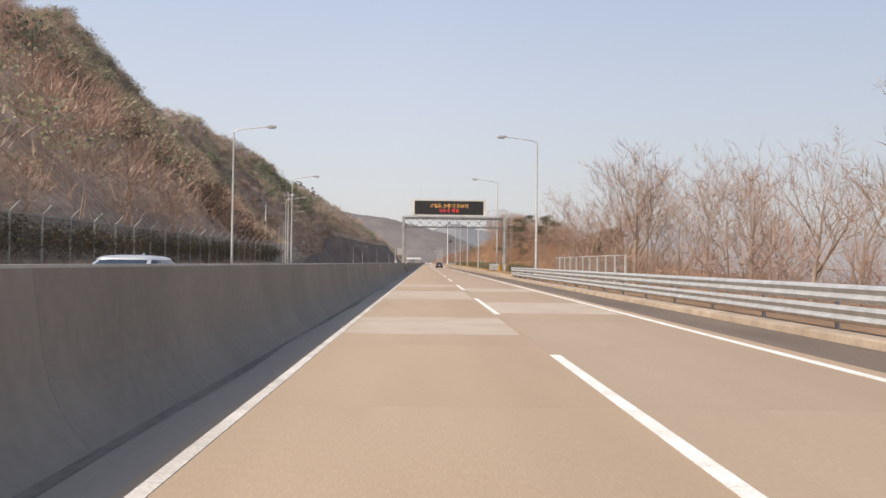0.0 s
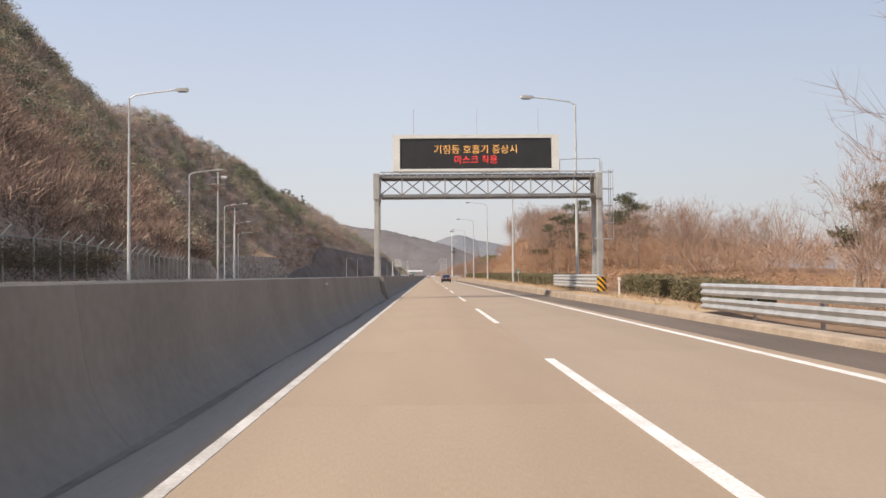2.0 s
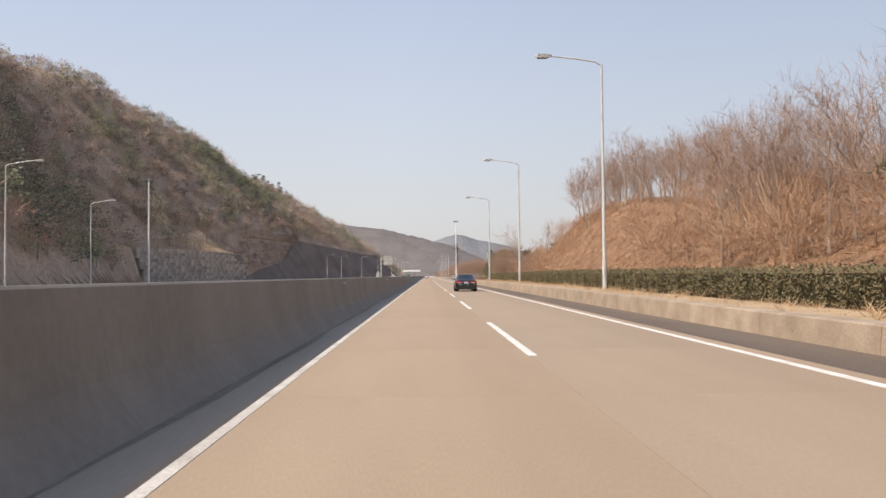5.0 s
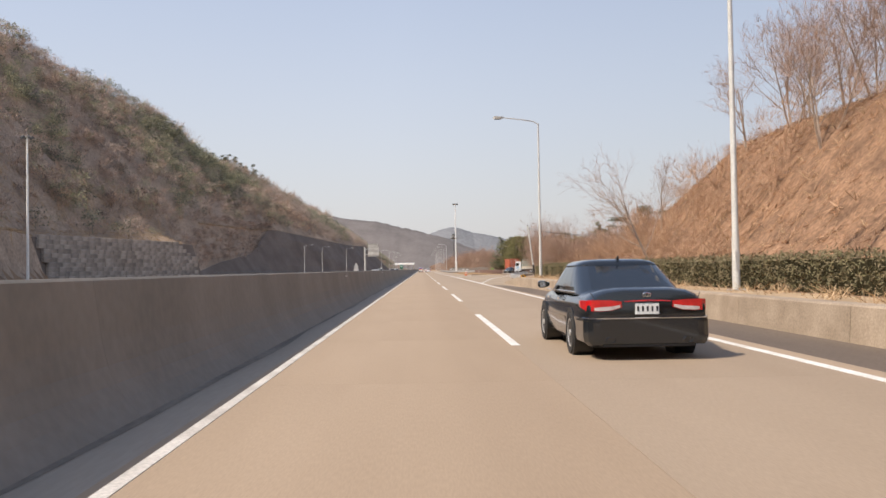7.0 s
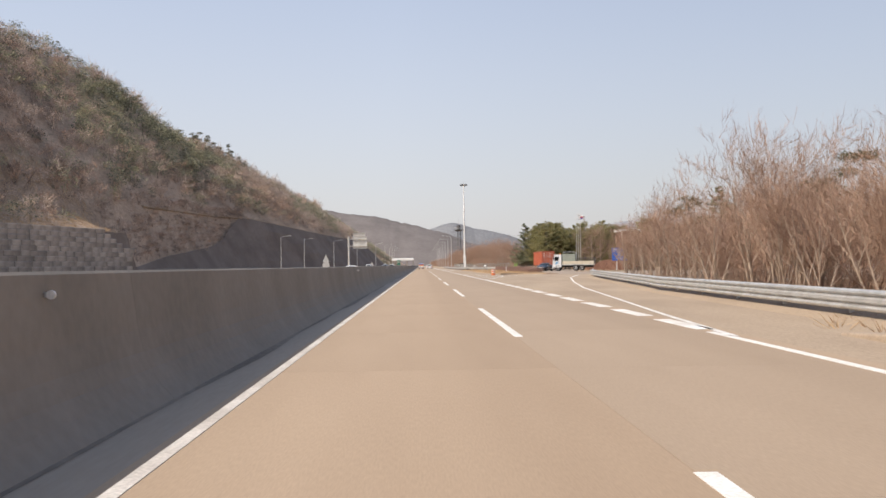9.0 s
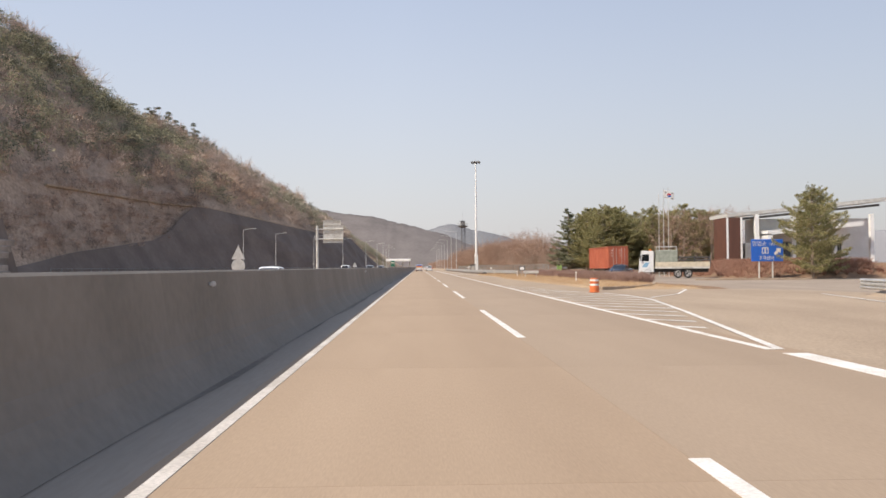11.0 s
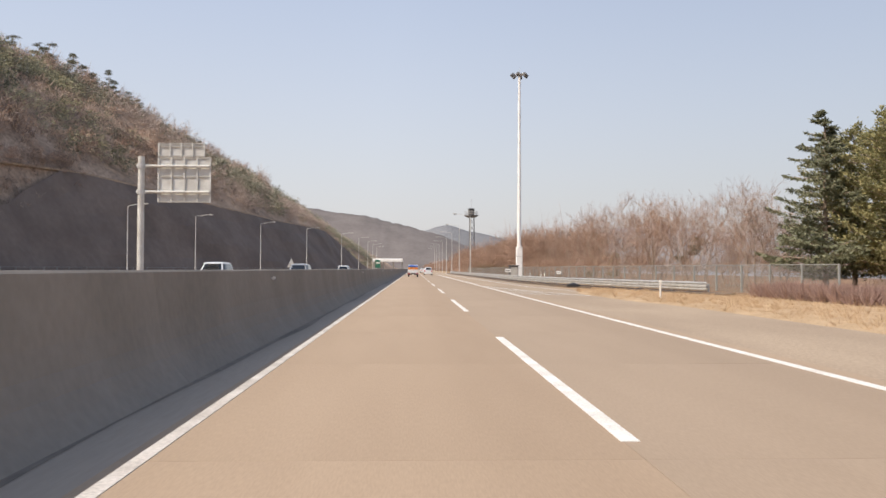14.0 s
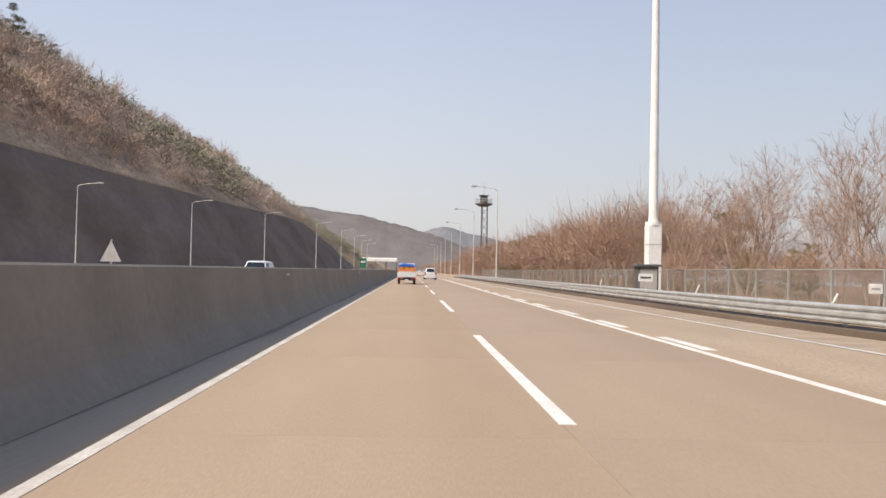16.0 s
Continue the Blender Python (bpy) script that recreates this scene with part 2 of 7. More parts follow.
def waves(x, y, seed=0):
    """Uneven ground, about -1 to 1."""
    s = 0
    for k, (wl, a) in enumerate(((90, 0.5), (41, 0.3), (19, 0.18), (8.3, 0.1))):
        c, d = math.cos(1.3 * k + seed), math.sin(1.3 * k + seed)
        s = s + a * np.sin((c * x + d * y) / wl * 6.28 + seed * 1.7 + k) * np.cos((-d * x + c * y) / wl * 4.4 + k * 2.1 + seed)
    return s


def land(x, y):
    x, y = np.asarray(x, float), np.asarray(y, float)
    z = np.full(np.broadcast(x, y).shape, -0.06)
    # wooded hill
    f = foot(y)
    ridge = f - 68
    top = np.interp(y, [200, 300, 400, 480, 600, 700, 790, 900], [0.605, 0.618, 0.592, 0.565, 0.578, 0.535, 0.49, 0.48]) * -ridge * (1 + 0.05 * np.sin(y / 37.0) + 0.035 * np.sin(y / 15.0 + 1)) * np.interp(y, [1100, 1500, 1900], [1, 0.8, 0.05])
    d = np.clip(f - x, 0, None)
    cut = np.interp(y, CUT_Y, CUT_Z)
    steep = np.where(d < 11, cut * d / 11, cut)
    t = np.clip(d / 68, 0, 1)
    u = np.clip((d - 11 * (cut > 0.5)) / (68 - 11 * (cut > 0.5)), 0, 1)
    rise = 1.2 * np.clip(d / 1.5, 0, 1) + steep + (top - cut - 1.2) * u ** 0.92
    rise = rise + 2.6 * waves(x, y) * np.clip(d / 12 - 1.0 * (cut > 0.5), 0, 1) * np.clip((75 - d) / 20, 0, 1)
    shelf = np.interp(y, [330, 372, 466, 474], [0, 1, 1, 0])
    rise = np.where(d > 2.4, np.maximum(rise, shelf * (10.0 + 0.42 * (d - 2.4))), rise)
    rise = rise - np.interp(y, [466, 472, 556, 566, 905, 925], [0, 1.3, 1.3, 2.2, 2.2, 0]) * (d < 10.2)
    back = top - (d - 68) * 0.25
    z = np.where(d > 0, np.where(d <= 68, rise, np.maximum(back, 0)), z)
    # right side: the strip behind the kerb, the grassy bank, the lot, the low land beyond
    e = np.clip(x - 7.6, 0, None)
    lift = np.interp(y, [80, 90, 110, 205, 270, 279], [0.0, 0.25, 0.3, 0.6, 0.58, 0.0])
    bank = np.interp(y, [95, 120, 150, 195, 218, 230, 242, 262, 276, 288], [0, 0.9, 1.8, 3.5, 5.7, 7.3, 9.2, 8.8, 5.0, 0])
    slope = np.clip((x - 12.3) / 10.5, 0, 1)
    hump = bank * (slope * slope * (3 - 2 * slope)) * np.clip((75 - x) / 40, 0, 1)
    edge = np.interp(y, [371, 372, 388, 415, 437, 446, 458, 466, 471, 486, 500], [60, 10.1, 9.6, 9.2, 10.0, 9.6, 9.0, 9.9, 12.6, 11.3, 10.6])
    base = -0.06 + 0.06 * np.clip(lift / 0.1, 0, 1) + np.where(y > 370, 0.13 * np.clip((x - edge) / 0.4, 0, 1), 0) * np.where((x > 18.0) & (y < 455), 0, 1)
    right = base + lift * np.clip(e / 0.3, 0, 1) + hump + (0.7 * waves(x, y, 2) + 0.6 * waves(x * 3, y * 3, 5)) * np.clip((x - 13) / 4, 0, 1) * np.clip(bank / 2, 0, 1)
    low = np.where((y < 95), -np.clip((x - 11) * 0.22, 0, 5.0), 0) * np.interp(y, [60, 95], [1, 0])
    low = low - np.clip((x - 36) * 0.2, 0, 6) * np.interp(y, [60, 95, 260, 290], [0, 1, 1, 0])
    far_low = -np.clip((x - 75) * 0.08, 0, 8)
    return np.where(x > 7.6, right + low + far_low - 0.02 * (e <= 0), z)


def grid(xs, ys, name, material, skin, smooth=True):
    X, Y = np.meshgrid(xs, ys)
    V = np.stack([X, Y, skin(X, Y)], -1).reshape(-1, 3)
    n, m = len(xs), len(ys)
    i = (np.arange(m - 1)[:, None] * n + np.arange(n - 1)).ravel()
    return big_mesh(name, V, np.stack([i, i + 1, i + n + 1, i + n], 1), material, smooth)


xs = np.r_[-4500, -2500, -1200, -600, -360, np.arange(-260, -100, 5.0), np.arange(-100, -14, 1.6), np.arange(-14, 7, 3.0), 7.6, 7.9, 8.3,
           np.arange(9, 30, 0.7), np.arange(30, 60, 3.0), np.arange(60, 160, 12.0), 200, 400, 900, 2000, 4500]
ys = np.r_[-4500, -2000, -800, -400, np.arange(-200, 0, 12.0), np.arange(0, 90, 3.0), np.arange(90, 290, 1.0), np.arange(290, 760, 3.0), np.arange(760, 1600, 12.0), 1700, 1900, 2200, 3000, 4500]
earth = grid(xs, ys, "ground", GROUND, land)
# earth colour raised above GROUND to make up for light missing on the slope
HILL_EARTH = material("brightened_dry_hill_earth", (0.45, 0.335, 0.245), (0.31, 0.23, 0.17), 1.0, scale=0.10, fine=1.6, bump=0.4, spec=0.1, grain_range=(0.7, 1.25))
earth.materials.append(SHADE_ROCK), earth.materials.append(GRASS_EARTH), earth.materials.append(HILL_EARTH)
earth.materials.append(material("mown_straw_earth", (0.50, 0.365, 0.23), (0.39, 0.275, 0.165), 1.0, scale=0.6, fine=14, bump=0.4, spec=0.1))
mid = np.empty(3 * len(earth.polygons))
earth.polygons.foreach_get("center", mid)
mx, my = mid.reshape(-1, 3)[:, 0], mid.reshape(-1, 3)[:, 1]
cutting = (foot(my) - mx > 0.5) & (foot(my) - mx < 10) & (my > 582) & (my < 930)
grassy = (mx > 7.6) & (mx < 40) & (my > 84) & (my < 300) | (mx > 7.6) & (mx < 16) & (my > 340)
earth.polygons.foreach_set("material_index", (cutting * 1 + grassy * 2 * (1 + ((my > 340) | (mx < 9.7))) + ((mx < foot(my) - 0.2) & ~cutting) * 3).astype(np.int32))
tagged(new("ground", earth), "brown winter earth with leaf litter beside the motorway", "ground", kind="structure")

river = Build()
river.add([(118, -1500, -4.2), (900, -1500, -4.2), (900, 3000, -4.2), (118, 3000, -4.2)], [(0, 1, 2, 3)])
water = thing("water", "wide pale river in the haze beyond the low land", "water", kind="structure")
part("surface", river, material("river_water", (0.26, 0.265, 0.27), (0.23, 0.235, 0.24), 0.5, scale=0.05, fine=1.0, bump=0.1), water)

# ---------------------------------------------------------------- road
Y0, Y1 = -60.0, 1500.0
LEFT_LINE, LANE_LINE, RIGHT_LINE = -1.75, 1.85, 5.45


def strip(x0, x1, y0, y1, z):
    return Build().add([(x0, y0, z), (x1, y0, z), (x1, y1, z), (x0, y1, z)], [(0, 1, 2, 3)])


road = thing("road", "tan concrete motorway with two lanes, worn and dusty", "road", kind="structure")
part("roadbed", strip(-2.5, 7.45, -400, 4000, -0.03), ASPHALT, road)
part("far_lanes", strip(-1.9, 5.5, 600, 2500, 0.0), CONCRETE, road)
part("rear_lanes", strip(-1.9, 5.5, -400, Y0, 0.0), CONCRETE, road)
slab, outer_slab = [Build().box(0, 3.645, 0, 5.996, -0.04, 0.0).mesh("slab", m) for m in (CONCRETE, OUTER_LANE)]
for k in range(110):
    for x, cast in ((-1.85, slab), (1.80, outer_slab)):
        part("slab", cast, None, road, at=pose(x, Y0 + 6 * k, 0))
part("left_shoulder", strip(-2.45, -1.852, Y0, 2500, -0.004), GUTTER, road, "narrow shaded shoulder of grey concrete")
part("lane_margin", strip(5.448, 5.85, Y0, 600, -0.002), CONCRETE, road)
part("right_shoulder", strip(5.85, 7.45, Y0, 262, -0.004).add([(5.85, 262, -0.004), (7.45, 262, -0.004), (6.2, 274, -0.004), (5.85, 275, -0.004)], [(0, 1, 2, 3)]), ASPHALT, road, "dark patched asphalt shoulder")
part("lot_road", strip(5.452, 11.0, 372, 2500, -0.006), SANDY, road, "wide dusty shoulder and acceleration lane")
part("slip_road", Build().add([(5.46, 258, -0.010), (8.0, 258, -0.010), (10.2, 284, -0.010), (11.7, 301, -0.010), (14.2, 321, -0.010), (16.7, 341, -0.010), (21.5, 364, -0.010), (19, 372.1, -0.010), (5.46, 372.1, -0.010)], [tuple(range(9))]), SANDY, road, "pale sandy paving of the slip lane")
opposite = thing("opposite_road", "other carriageway of pale concrete behind the central barrier", "road", kind="structure")
b = Build()
oy = np.r_[-60, np.arange(40, 760, 20.0), 2500]
for p, q in zip(oy, oy[1:]):
    b.add([(foot(p) + 0.3, p, -0.02), (-3.4, p, -0.02), (-3.4, q, -0.02), (foot(q) + 0.3, q, -0.02)], [(0, 1, 2, 3)])
part("surface", b, CONCRETE, opposite)

marks = thing("road_markings", "white painted lane dashes and edge lines, slightly worn", "markings", kind="structure")
dash = Build().box(-0.075, 0.075, 0, 10, 0, 0.006).mesh("dash", PAINT)
for k in range(-2, 55):
    part("dash", dash, None, marks, at=pose(LANE_LINE, 0.6 + 20 * k, 0.0))
part("left_edge_line", Build().box(LEFT_LINE - 0.015, LEFT_LINE + 0.105, Y0, 1500, 0.0, 0.005), SHOULDER_LINE, marks)
part("right_edge_line", Build().box(RIGHT_LINE - 0.08, RIGHT_LINE + 0.08, Y0, 281, 0.0, 0.006), PAINT, marks)

for k, (xa, xb, ya, yb) in enumerate(((-1.62, 1.72, 29.5, 38.9), (1.95, 5.3, 38.5, 43.5), (-1.6, 1.7, 46.0, 50.5), (-1.6, 1.72, 14.0, 19.0), (1.96, 5.3, 21.0, 27.5))):
    part("patch", Build().box(xa, xb, ya, yb, 0.0, 0.004), PATCH, road, "paler repaired patch of concrete")
part("tar_joint", Build().box(-1.8, 2.1, 39.1, 39.25, 0.0, 0.005), ASPHALT, road)
# central barrier, in cast lengths
barrier = thing("central_barrier", "tall grey concrete central barrier, stained and weathered", "barrier", kind="structure")
half = [(0.56, 0.0), (0.50, 0.07), (0.42, 0.17), (0.33, 0.31), (0.26, 0.48), (0.21, 0.70), (0.13, 1.275), (0.10, 1.30)]
profile = half + [(-x, z) for x, z in reversed(half)]
length = Build().loft([[(x, y, z) for x, z in profile] for y in (0.0, 9.996)]).mesh("barrier_length", BARRIER)
for k in range(-6, 90):
    part("barrier_length", length, None, barrier, at=pose(-2.95, 10 * k + 4.0, 0))
part("far_barrier", Build().loft([[(x - 2.95, y, z) for x, z in profile] for y in (904, 2500)]), BARRIER, barrier)


# dirt gathered along the foot of the barrier, with an uneven edge
dirt = Build()
dy = np.arange(-20, 620, 1.6)
edge_of = lambda y: -2.31 + 0.05 * math.sin(y / 3.1) + 0.035 * math.sin(y / 1.3 + 1) + 0.04 * math.sin(y / 11.0)
dirt.loft([[(-2.46, y, 0.0), (edge_of(y), y, 0.0)] for y in dy], closed=False)
part("dirt_band", dirt, DIRT, road, "dark dirt gathered along the foot of the barrier")

# more road paint: slip lane, hatched gores
gore = Build()
for k in range(13):
    y = 281.6 + 4.4 * k
    gore.box(5.38, 5.76, y, y + 3.0, 0.0, 0.006)
gore.box(RIGHT_LINE - 0.08, RIGHT_LINE + 0.08, 338, 1500, 0.0, 0.006)
part("slip_lane_line", gore, PAINT, marks)


def band(points, w, z=0.006):
    """A painted line of width w along points."""
    b = Build()
    for (x0, y0), (x1, y1) in zip(points, points[1:]):
        d = Vector((x1 - x0, y1 - y0)).normalized() * w / 2
        b.add([(x0 + d.y, y0 - d.x, z), (x0 - d.y, y0 + d.x, z), (x1 - d.y, y1 + d.x, z), (x1 + d.y, y1 - d.x, z)], [(0, 1, 2, 3)])
    return b


part("slip_edge_line", band([(5.55, 280), (6.1, 286), (7.2, 296), (8.7, 310), (10.7, 324), (13.8, 343), (18.3, 363)], 0.14), PAINT, marks)
part("gore_edge", band([(5.6, 338), (7.6, 349), (9.1, 358), (9.3, 363), (9.0, 366)], 0.15, 0.004), PAINT, marks)
part("ramp_curve", band([(9.6, 360), (12.0, 364), (14.6, 371), (15.8, 378), (15.3, 384), (13.6, 388)], 0.14), PAINT, marks)
part("merge_edge", band([(9.2, 457), (8.4, 460), (7.4, 465), (6.4, 473), (5.7, 480)], 0.15, 0.004), PAINT, marks)
part("outer_edge_line", band([(10.4, 463), (9.4, 470), (8.85, 478), (8.5, 495), (8.3, 525), (8.2, 620), (7.6, 700)], 0.14), PAINT, marks)
hatch = Build()
for k in range(18):
    y = 343 + 2.5 * k
    right = np.interp(y - 2.5, [338, 358, 363, 371, 378, 384], [5.6, 9.1, 9.3, 8.2, 7.2, 5.7])
    w, cant = right - 5.55, 1.0 if y < 371 else 1.9
    if w > 0.25:
        hatch.add([(5.55, y, 0.004), (5.55, y + 0.32, 0.004), (right, y + 0.32 - cant * w, 0.004), (right, y - cant * w, 0.004)], [(0, 3, 2, 1)])
for k in range(11):
    y = 456.8 + 2.2 * k
    right = np.interp(y, [457, 460, 465, 473, 480], [9.1, 8.4, 7.4, 6.4, 5.7])
    w = right - 5.55
    if w > 0.2:
        hatch.add([(5.55, y + 0.8 * w, 0.004), (5.55, y + 0.28 + 0.8 * w, 0.004), (right, y + 0.28, 0.004), (right, y, 0.004)], [(0, 3, 2, 1)])
part("hatching", hatch, PAINT, marks)
blocks = Build()
for k in range(20):
    blocks.box(5.64, 5.86, 488 + 6.0 * k, 491.0 + 6.0 * k, 0.0, 0.006)
part("merge_blocks", blocks, PAINT, marks)

verge = Build()
for (xa, ya), (xb, yb) in zip([(15.8, 455), (13.6, 468), (11.6, 482), (10.6, 496)], [(13.6, 468), (11.6, 482), (10.6, 496), (10.5, 660)]):
    verge.loft([[(xa - 0.5, ya, -0.05), (xa - 0.5, ya, 0.14), (xa + 0.1, ya, 0.20), (xa + 0.1, ya, -0.05)], [(xb - 0.5, yb, -0.05), (xb - 0.5, yb, 0.14), (xb + 0.1, yb, 0.20), (xb + 0.1, yb, -0.05)]])
part("verge_upstand", verge, ASPHALT, road, "dark asphalt upstand under the guardrail")
part("sandy_verge", strip(8.75, 10.2, 488, 700, 0.0), KERB, road, "pale sandy strip beside the slip lane")

# kerb beside the hard shoulder
kerb = thing("kerb", "pale concrete kerb, chipped and dusty", "kerb", kind="structure")
for k in range(-10, 56):
    y = 5.0 * k
    h0, h1 = [float(np.interp(q, [78, 90, 110, 205, 270, 279], [0.15, 0.26, 0.32, 0.64, 0.62, 0.04])) for q in (y, y + 4.98)]
    ring = lambda yy, h: [(7.36, yy, -0.05), (7.40, yy, h - 0.03), (7.43, yy, h), (7.90, yy, h), (7.90, yy, -0.05)]
    part("kerb_length", Build().loft([ring(y, h0), ring(y + 4.98, h1)]), KERB, kerb)
lot = thing("lot_paving", "dusty concrete paving of the office yard", "paving", kind="structure")
part("surface", Build().add([(9.0, 284, -0.012), (18, 318, -0.012), (60, 330, -0.012), (60, 452, -0.012), (18.2, 452, -0.012), (18.2, 390, -0.012), (10.2, 372, -0.012)],
                            [(0, 1, 2, 3, 4, 5, 6)]), SHOULDER, lot)
island = thing("island_kerb", "low weathered concrete kerb round the grass island", "kerb", kind="structure")
for a, c in (((9.9, 374), (10.0, 371.5)), ((10.0, 371.5), (12.2, 373.4)), ((12.2, 373.4), (15.0, 379)), ((15.0, 379), (17.6, 388))):
    a, c = Vector((*a, 0)), Vector((*c, 0))
    d = (c - a).normalized()
    n = Vector((d.y, -d.x, 0)) * 0.12
    ring = lambda p: [p - n + Vector((0, 0, -0.05)), p - n * 0.8 + Vector((0, 0, 0.16)), p + n * 0.8 + Vector((0, 0, 0.16)), p + n + Vector((0, 0, -0.05))]
    part("kerb_stone", Build().loft([ring(a + d * 0.01), ring(c - d * 0.01)]), KERB, island)


# ---------------------------------------------------------------- guard rails
TRIPLE = [(0.0, 0.225), (-0.07, 0.19), (-0.08, 0.15), (-0.01, 0.10), (-0.01, 0.075), (-0.08, 0.035), (-0.08, -0.035), (-0.01, -0.075), (-0.01, -0.10), (-0.08, -0.15), (-0.07, -0.19), (0.0, -0.225)]


def beam_mesh(run):
    wave = [(0.0, 0.185), (0.05, 0.155), (0.085, 0.10), (0.05, 0.05), (0.0, 0.0), (0.05, -0.05), (0.085, -0.10), (0.05, -0.155), (0.0, -0.185)]
    front = [(-x, z) for x, z in wave]
    back = [(-x + 0.012, z) for x, z in reversed(wave)]
    return Build().loft([[(x, y, z) for x, z in front + back] for y in (0, run)]).mesh("beam", STEEL, False)


BEAM = beam_mesh(3.99)
TALL_BEAM = Build().loft([[(x, y, z) for x, z in TRIPLE + [(px + 0.012, pz) for px, pz in reversed(TRIPLE)]] for y in (0, 3.99)]).mesh("beam", STEEL)
POST = Build().rod((0, 0, -0.3), (0, 0, 1.0), 0.06, n=8).mesh("post", STEEL, True)
BLOCK = Build().box(-0.09, 0.09, -0.05, 0.05, -0.12, 0.12, 0.01).mesh("spacer", STEEL)


def guardrail(label, points, heights, base=0.0):
    """Beams end to end along points (in plan), at the given heights."""
    g = thing("guardrail", label, "guardrail")
    pts = [Vector((*p, 0)) for p in points]
    k, left = 0, 0.0
    for a, c in zip(pts, pts[1:]):
        d = c - a
        run = d.length
        turn = -math.degrees(math.atan2(d.x, d.y))
        s = left
        while s + 0.1 < run:
            p = a + d * (s / run)
            for z in heights:
                part("beam", BEAM if len(heights) > 1 else TALL_BEAM, None, g, at=pose(p.x, p.y, base + z, 0, 0, turn))
                part("spacer", BLOCK, None, g, at=pose(p.x, p.y, base + z, 0, 0, turn) @ pose(0.10, 0.3, 0))
            part("post", POST, None, g, at=pose(p.x, p.y, base + max(heights) - 0.88, 0, 0, turn) @ pose(0.22, 0.3, 0))
            s += 4.0
        left = s - run
    return g


guardrail("double galvanised steel guardrail on steel posts, dulled", [(8.65, -40), (8.65, 80.5)], (0.36, 0.80), 0.02)
guardrail("short double steel guardrail before the gantry leg", [(8.95, 101.6), (8.95, 117.4)], (0.40, 0.80), 0.32)
guardrail("galvanised steel guardrail bending along the slip lane", [(9.05, 279.5), (10.4, 301), (12.9, 321), (15.4, 341), (19.6, 361)], (0.46,))
guardrail("galvanised steel guardrail beside the acceleration lane", [(15.2, 457), (13.2, 468), (11.2, 482), (10.3, 496), (10.1, 640)], (0.48,))
toe = Build()
for (xa, ya), (xb, yb) in zip([(9.25, 280), (10.6, 301), (13.1, 321), (15.6, 341)], [(10.6, 301), (13.1, 321), (15.6, 341), (19.8, 361)]):
    ring = lambda x, y: [(x - 0.75, y, -0.05), (x - 0.1, y, 0.10), (x + 0.35, y, 0.26), (x + 0.9, y, 0.26), (x + 0.9, y, -0.05)]
    toe.loft([ring(xa, ya), ring(xb, yb)])
part("rail_toe", toe, SANDY, road, "low earth bank under the guardrail")


def stripes(name, a, b, scale, angle):
    m = material(name, a, a, 0.5, scale=3, fine=30, bump=0.02)
    n, l = m.node_tree.nodes, m.node_tree.links
    where, mapping, wave, ramp, mix = (n.new("ShaderNode" + k) for k in ("TexCoord", "Mapping", "TexWave", "ValToRGB", "Mix"))
    mapping.inputs["Rotation"].default_value = (0, angle, 0)
    wave.inputs["Scale"].default_value = scale
    ramp.color_ramp.interpolation = "CONSTANT"
    ramp.color_ramp.elements[1].position = 0.5
    ramp.color_ramp.elements[0].color, ramp.color_ramp.elements[1].color = (*a, 1), (*b, 1)
    l.new(where.outputs["Object"], mapping.inputs[0]), l.new(mapping.outputs[0], wave.inputs[0])
    l.new(wave.outputs["Fac"], ramp.inputs[0]), l.new(ramp.outputs[0], n["Principled BSDF"].inputs["Base Color"])
    return m


HAZARD = stripes("hazard_stripes", (0.75, 0.38, 0.02), (0.015, 0.015, 0.015), 1.5, radians(45))


def chevron_end(x, y, z, h):
    t = thing("hazard_marker", "yellow and black striped marker on the end of the guardrail", "hazard marker", "hazard markers", at=pose(x, y, z))
    b = Build()
    for k in range(2):
        n = 9
        arc = [(0.24 * math.sin(math.pi * (i / (n - 1) - 0.5)), -0.16 * math.cos(math.pi * (i / (n - 1) - 0.5))) for i in range(n)]
        b.loft([[(px, py, zz) for px, py in arc] + [(0.22, 0.03, zz), (-0.22, 0.03, zz)] for zz in (k * h / 2 + 0.01, (k + 1) * h / 2 - 0.01)])
    part("striped_cap", b, HAZARD, t)
    part("post", Build().rod((0, 0.1, -0.35), (0, 0.1, h), 0.05), STEEL, t)
    return t


chevron_end(9.0, 101.35, 0.42, 0.78)
chevron_end(9.05, 279.2, 0.12, 0.62)


def delineator(x, y, z, h=0.85):
    t = thing("delineator_post", "slim white roadside delineator post with a round reflector", "delineator", "delineator posts", at=pose(x, y, z))
    part("post", Build().rod((0, 0, -0.1), (0, 0, h), 0.045, n=8), PAINT, t, smooth=True)
    part("reflector", Build().rod((0, -0.05, h - 0.02), (0, 0.03, h - 0.02), 0.075, n=12), PAINT, t)
    return t


for x, y, z in ((9.3, 98.6, 0.25), (13.2, 396.0, -0.05), (11.3, 452.0, -0.05), (11.6, 425.0, -0.05)):
    delineator(x, y, z)

# round reflectors along the barrier
pod = thing("barrier_reflector", "small round white reflector fixed to the concrete barrier", "reflector", "barrier reflectors", at=pose(-2.74, 48, 1.12))
part("disc", Build().rod((0, -0.03, 0), (0, 0.0, 0), 0.035, n=12), PAINT, pod)
part("bracket", Build().box(-0.08, 0.0, -0.012, 0.012, -0.02, 0.02), STEEL, pod)
for k in range(1, 16):
    copy_thing(pod, pose(-2.74, 48 + 32 * k, 1.12))


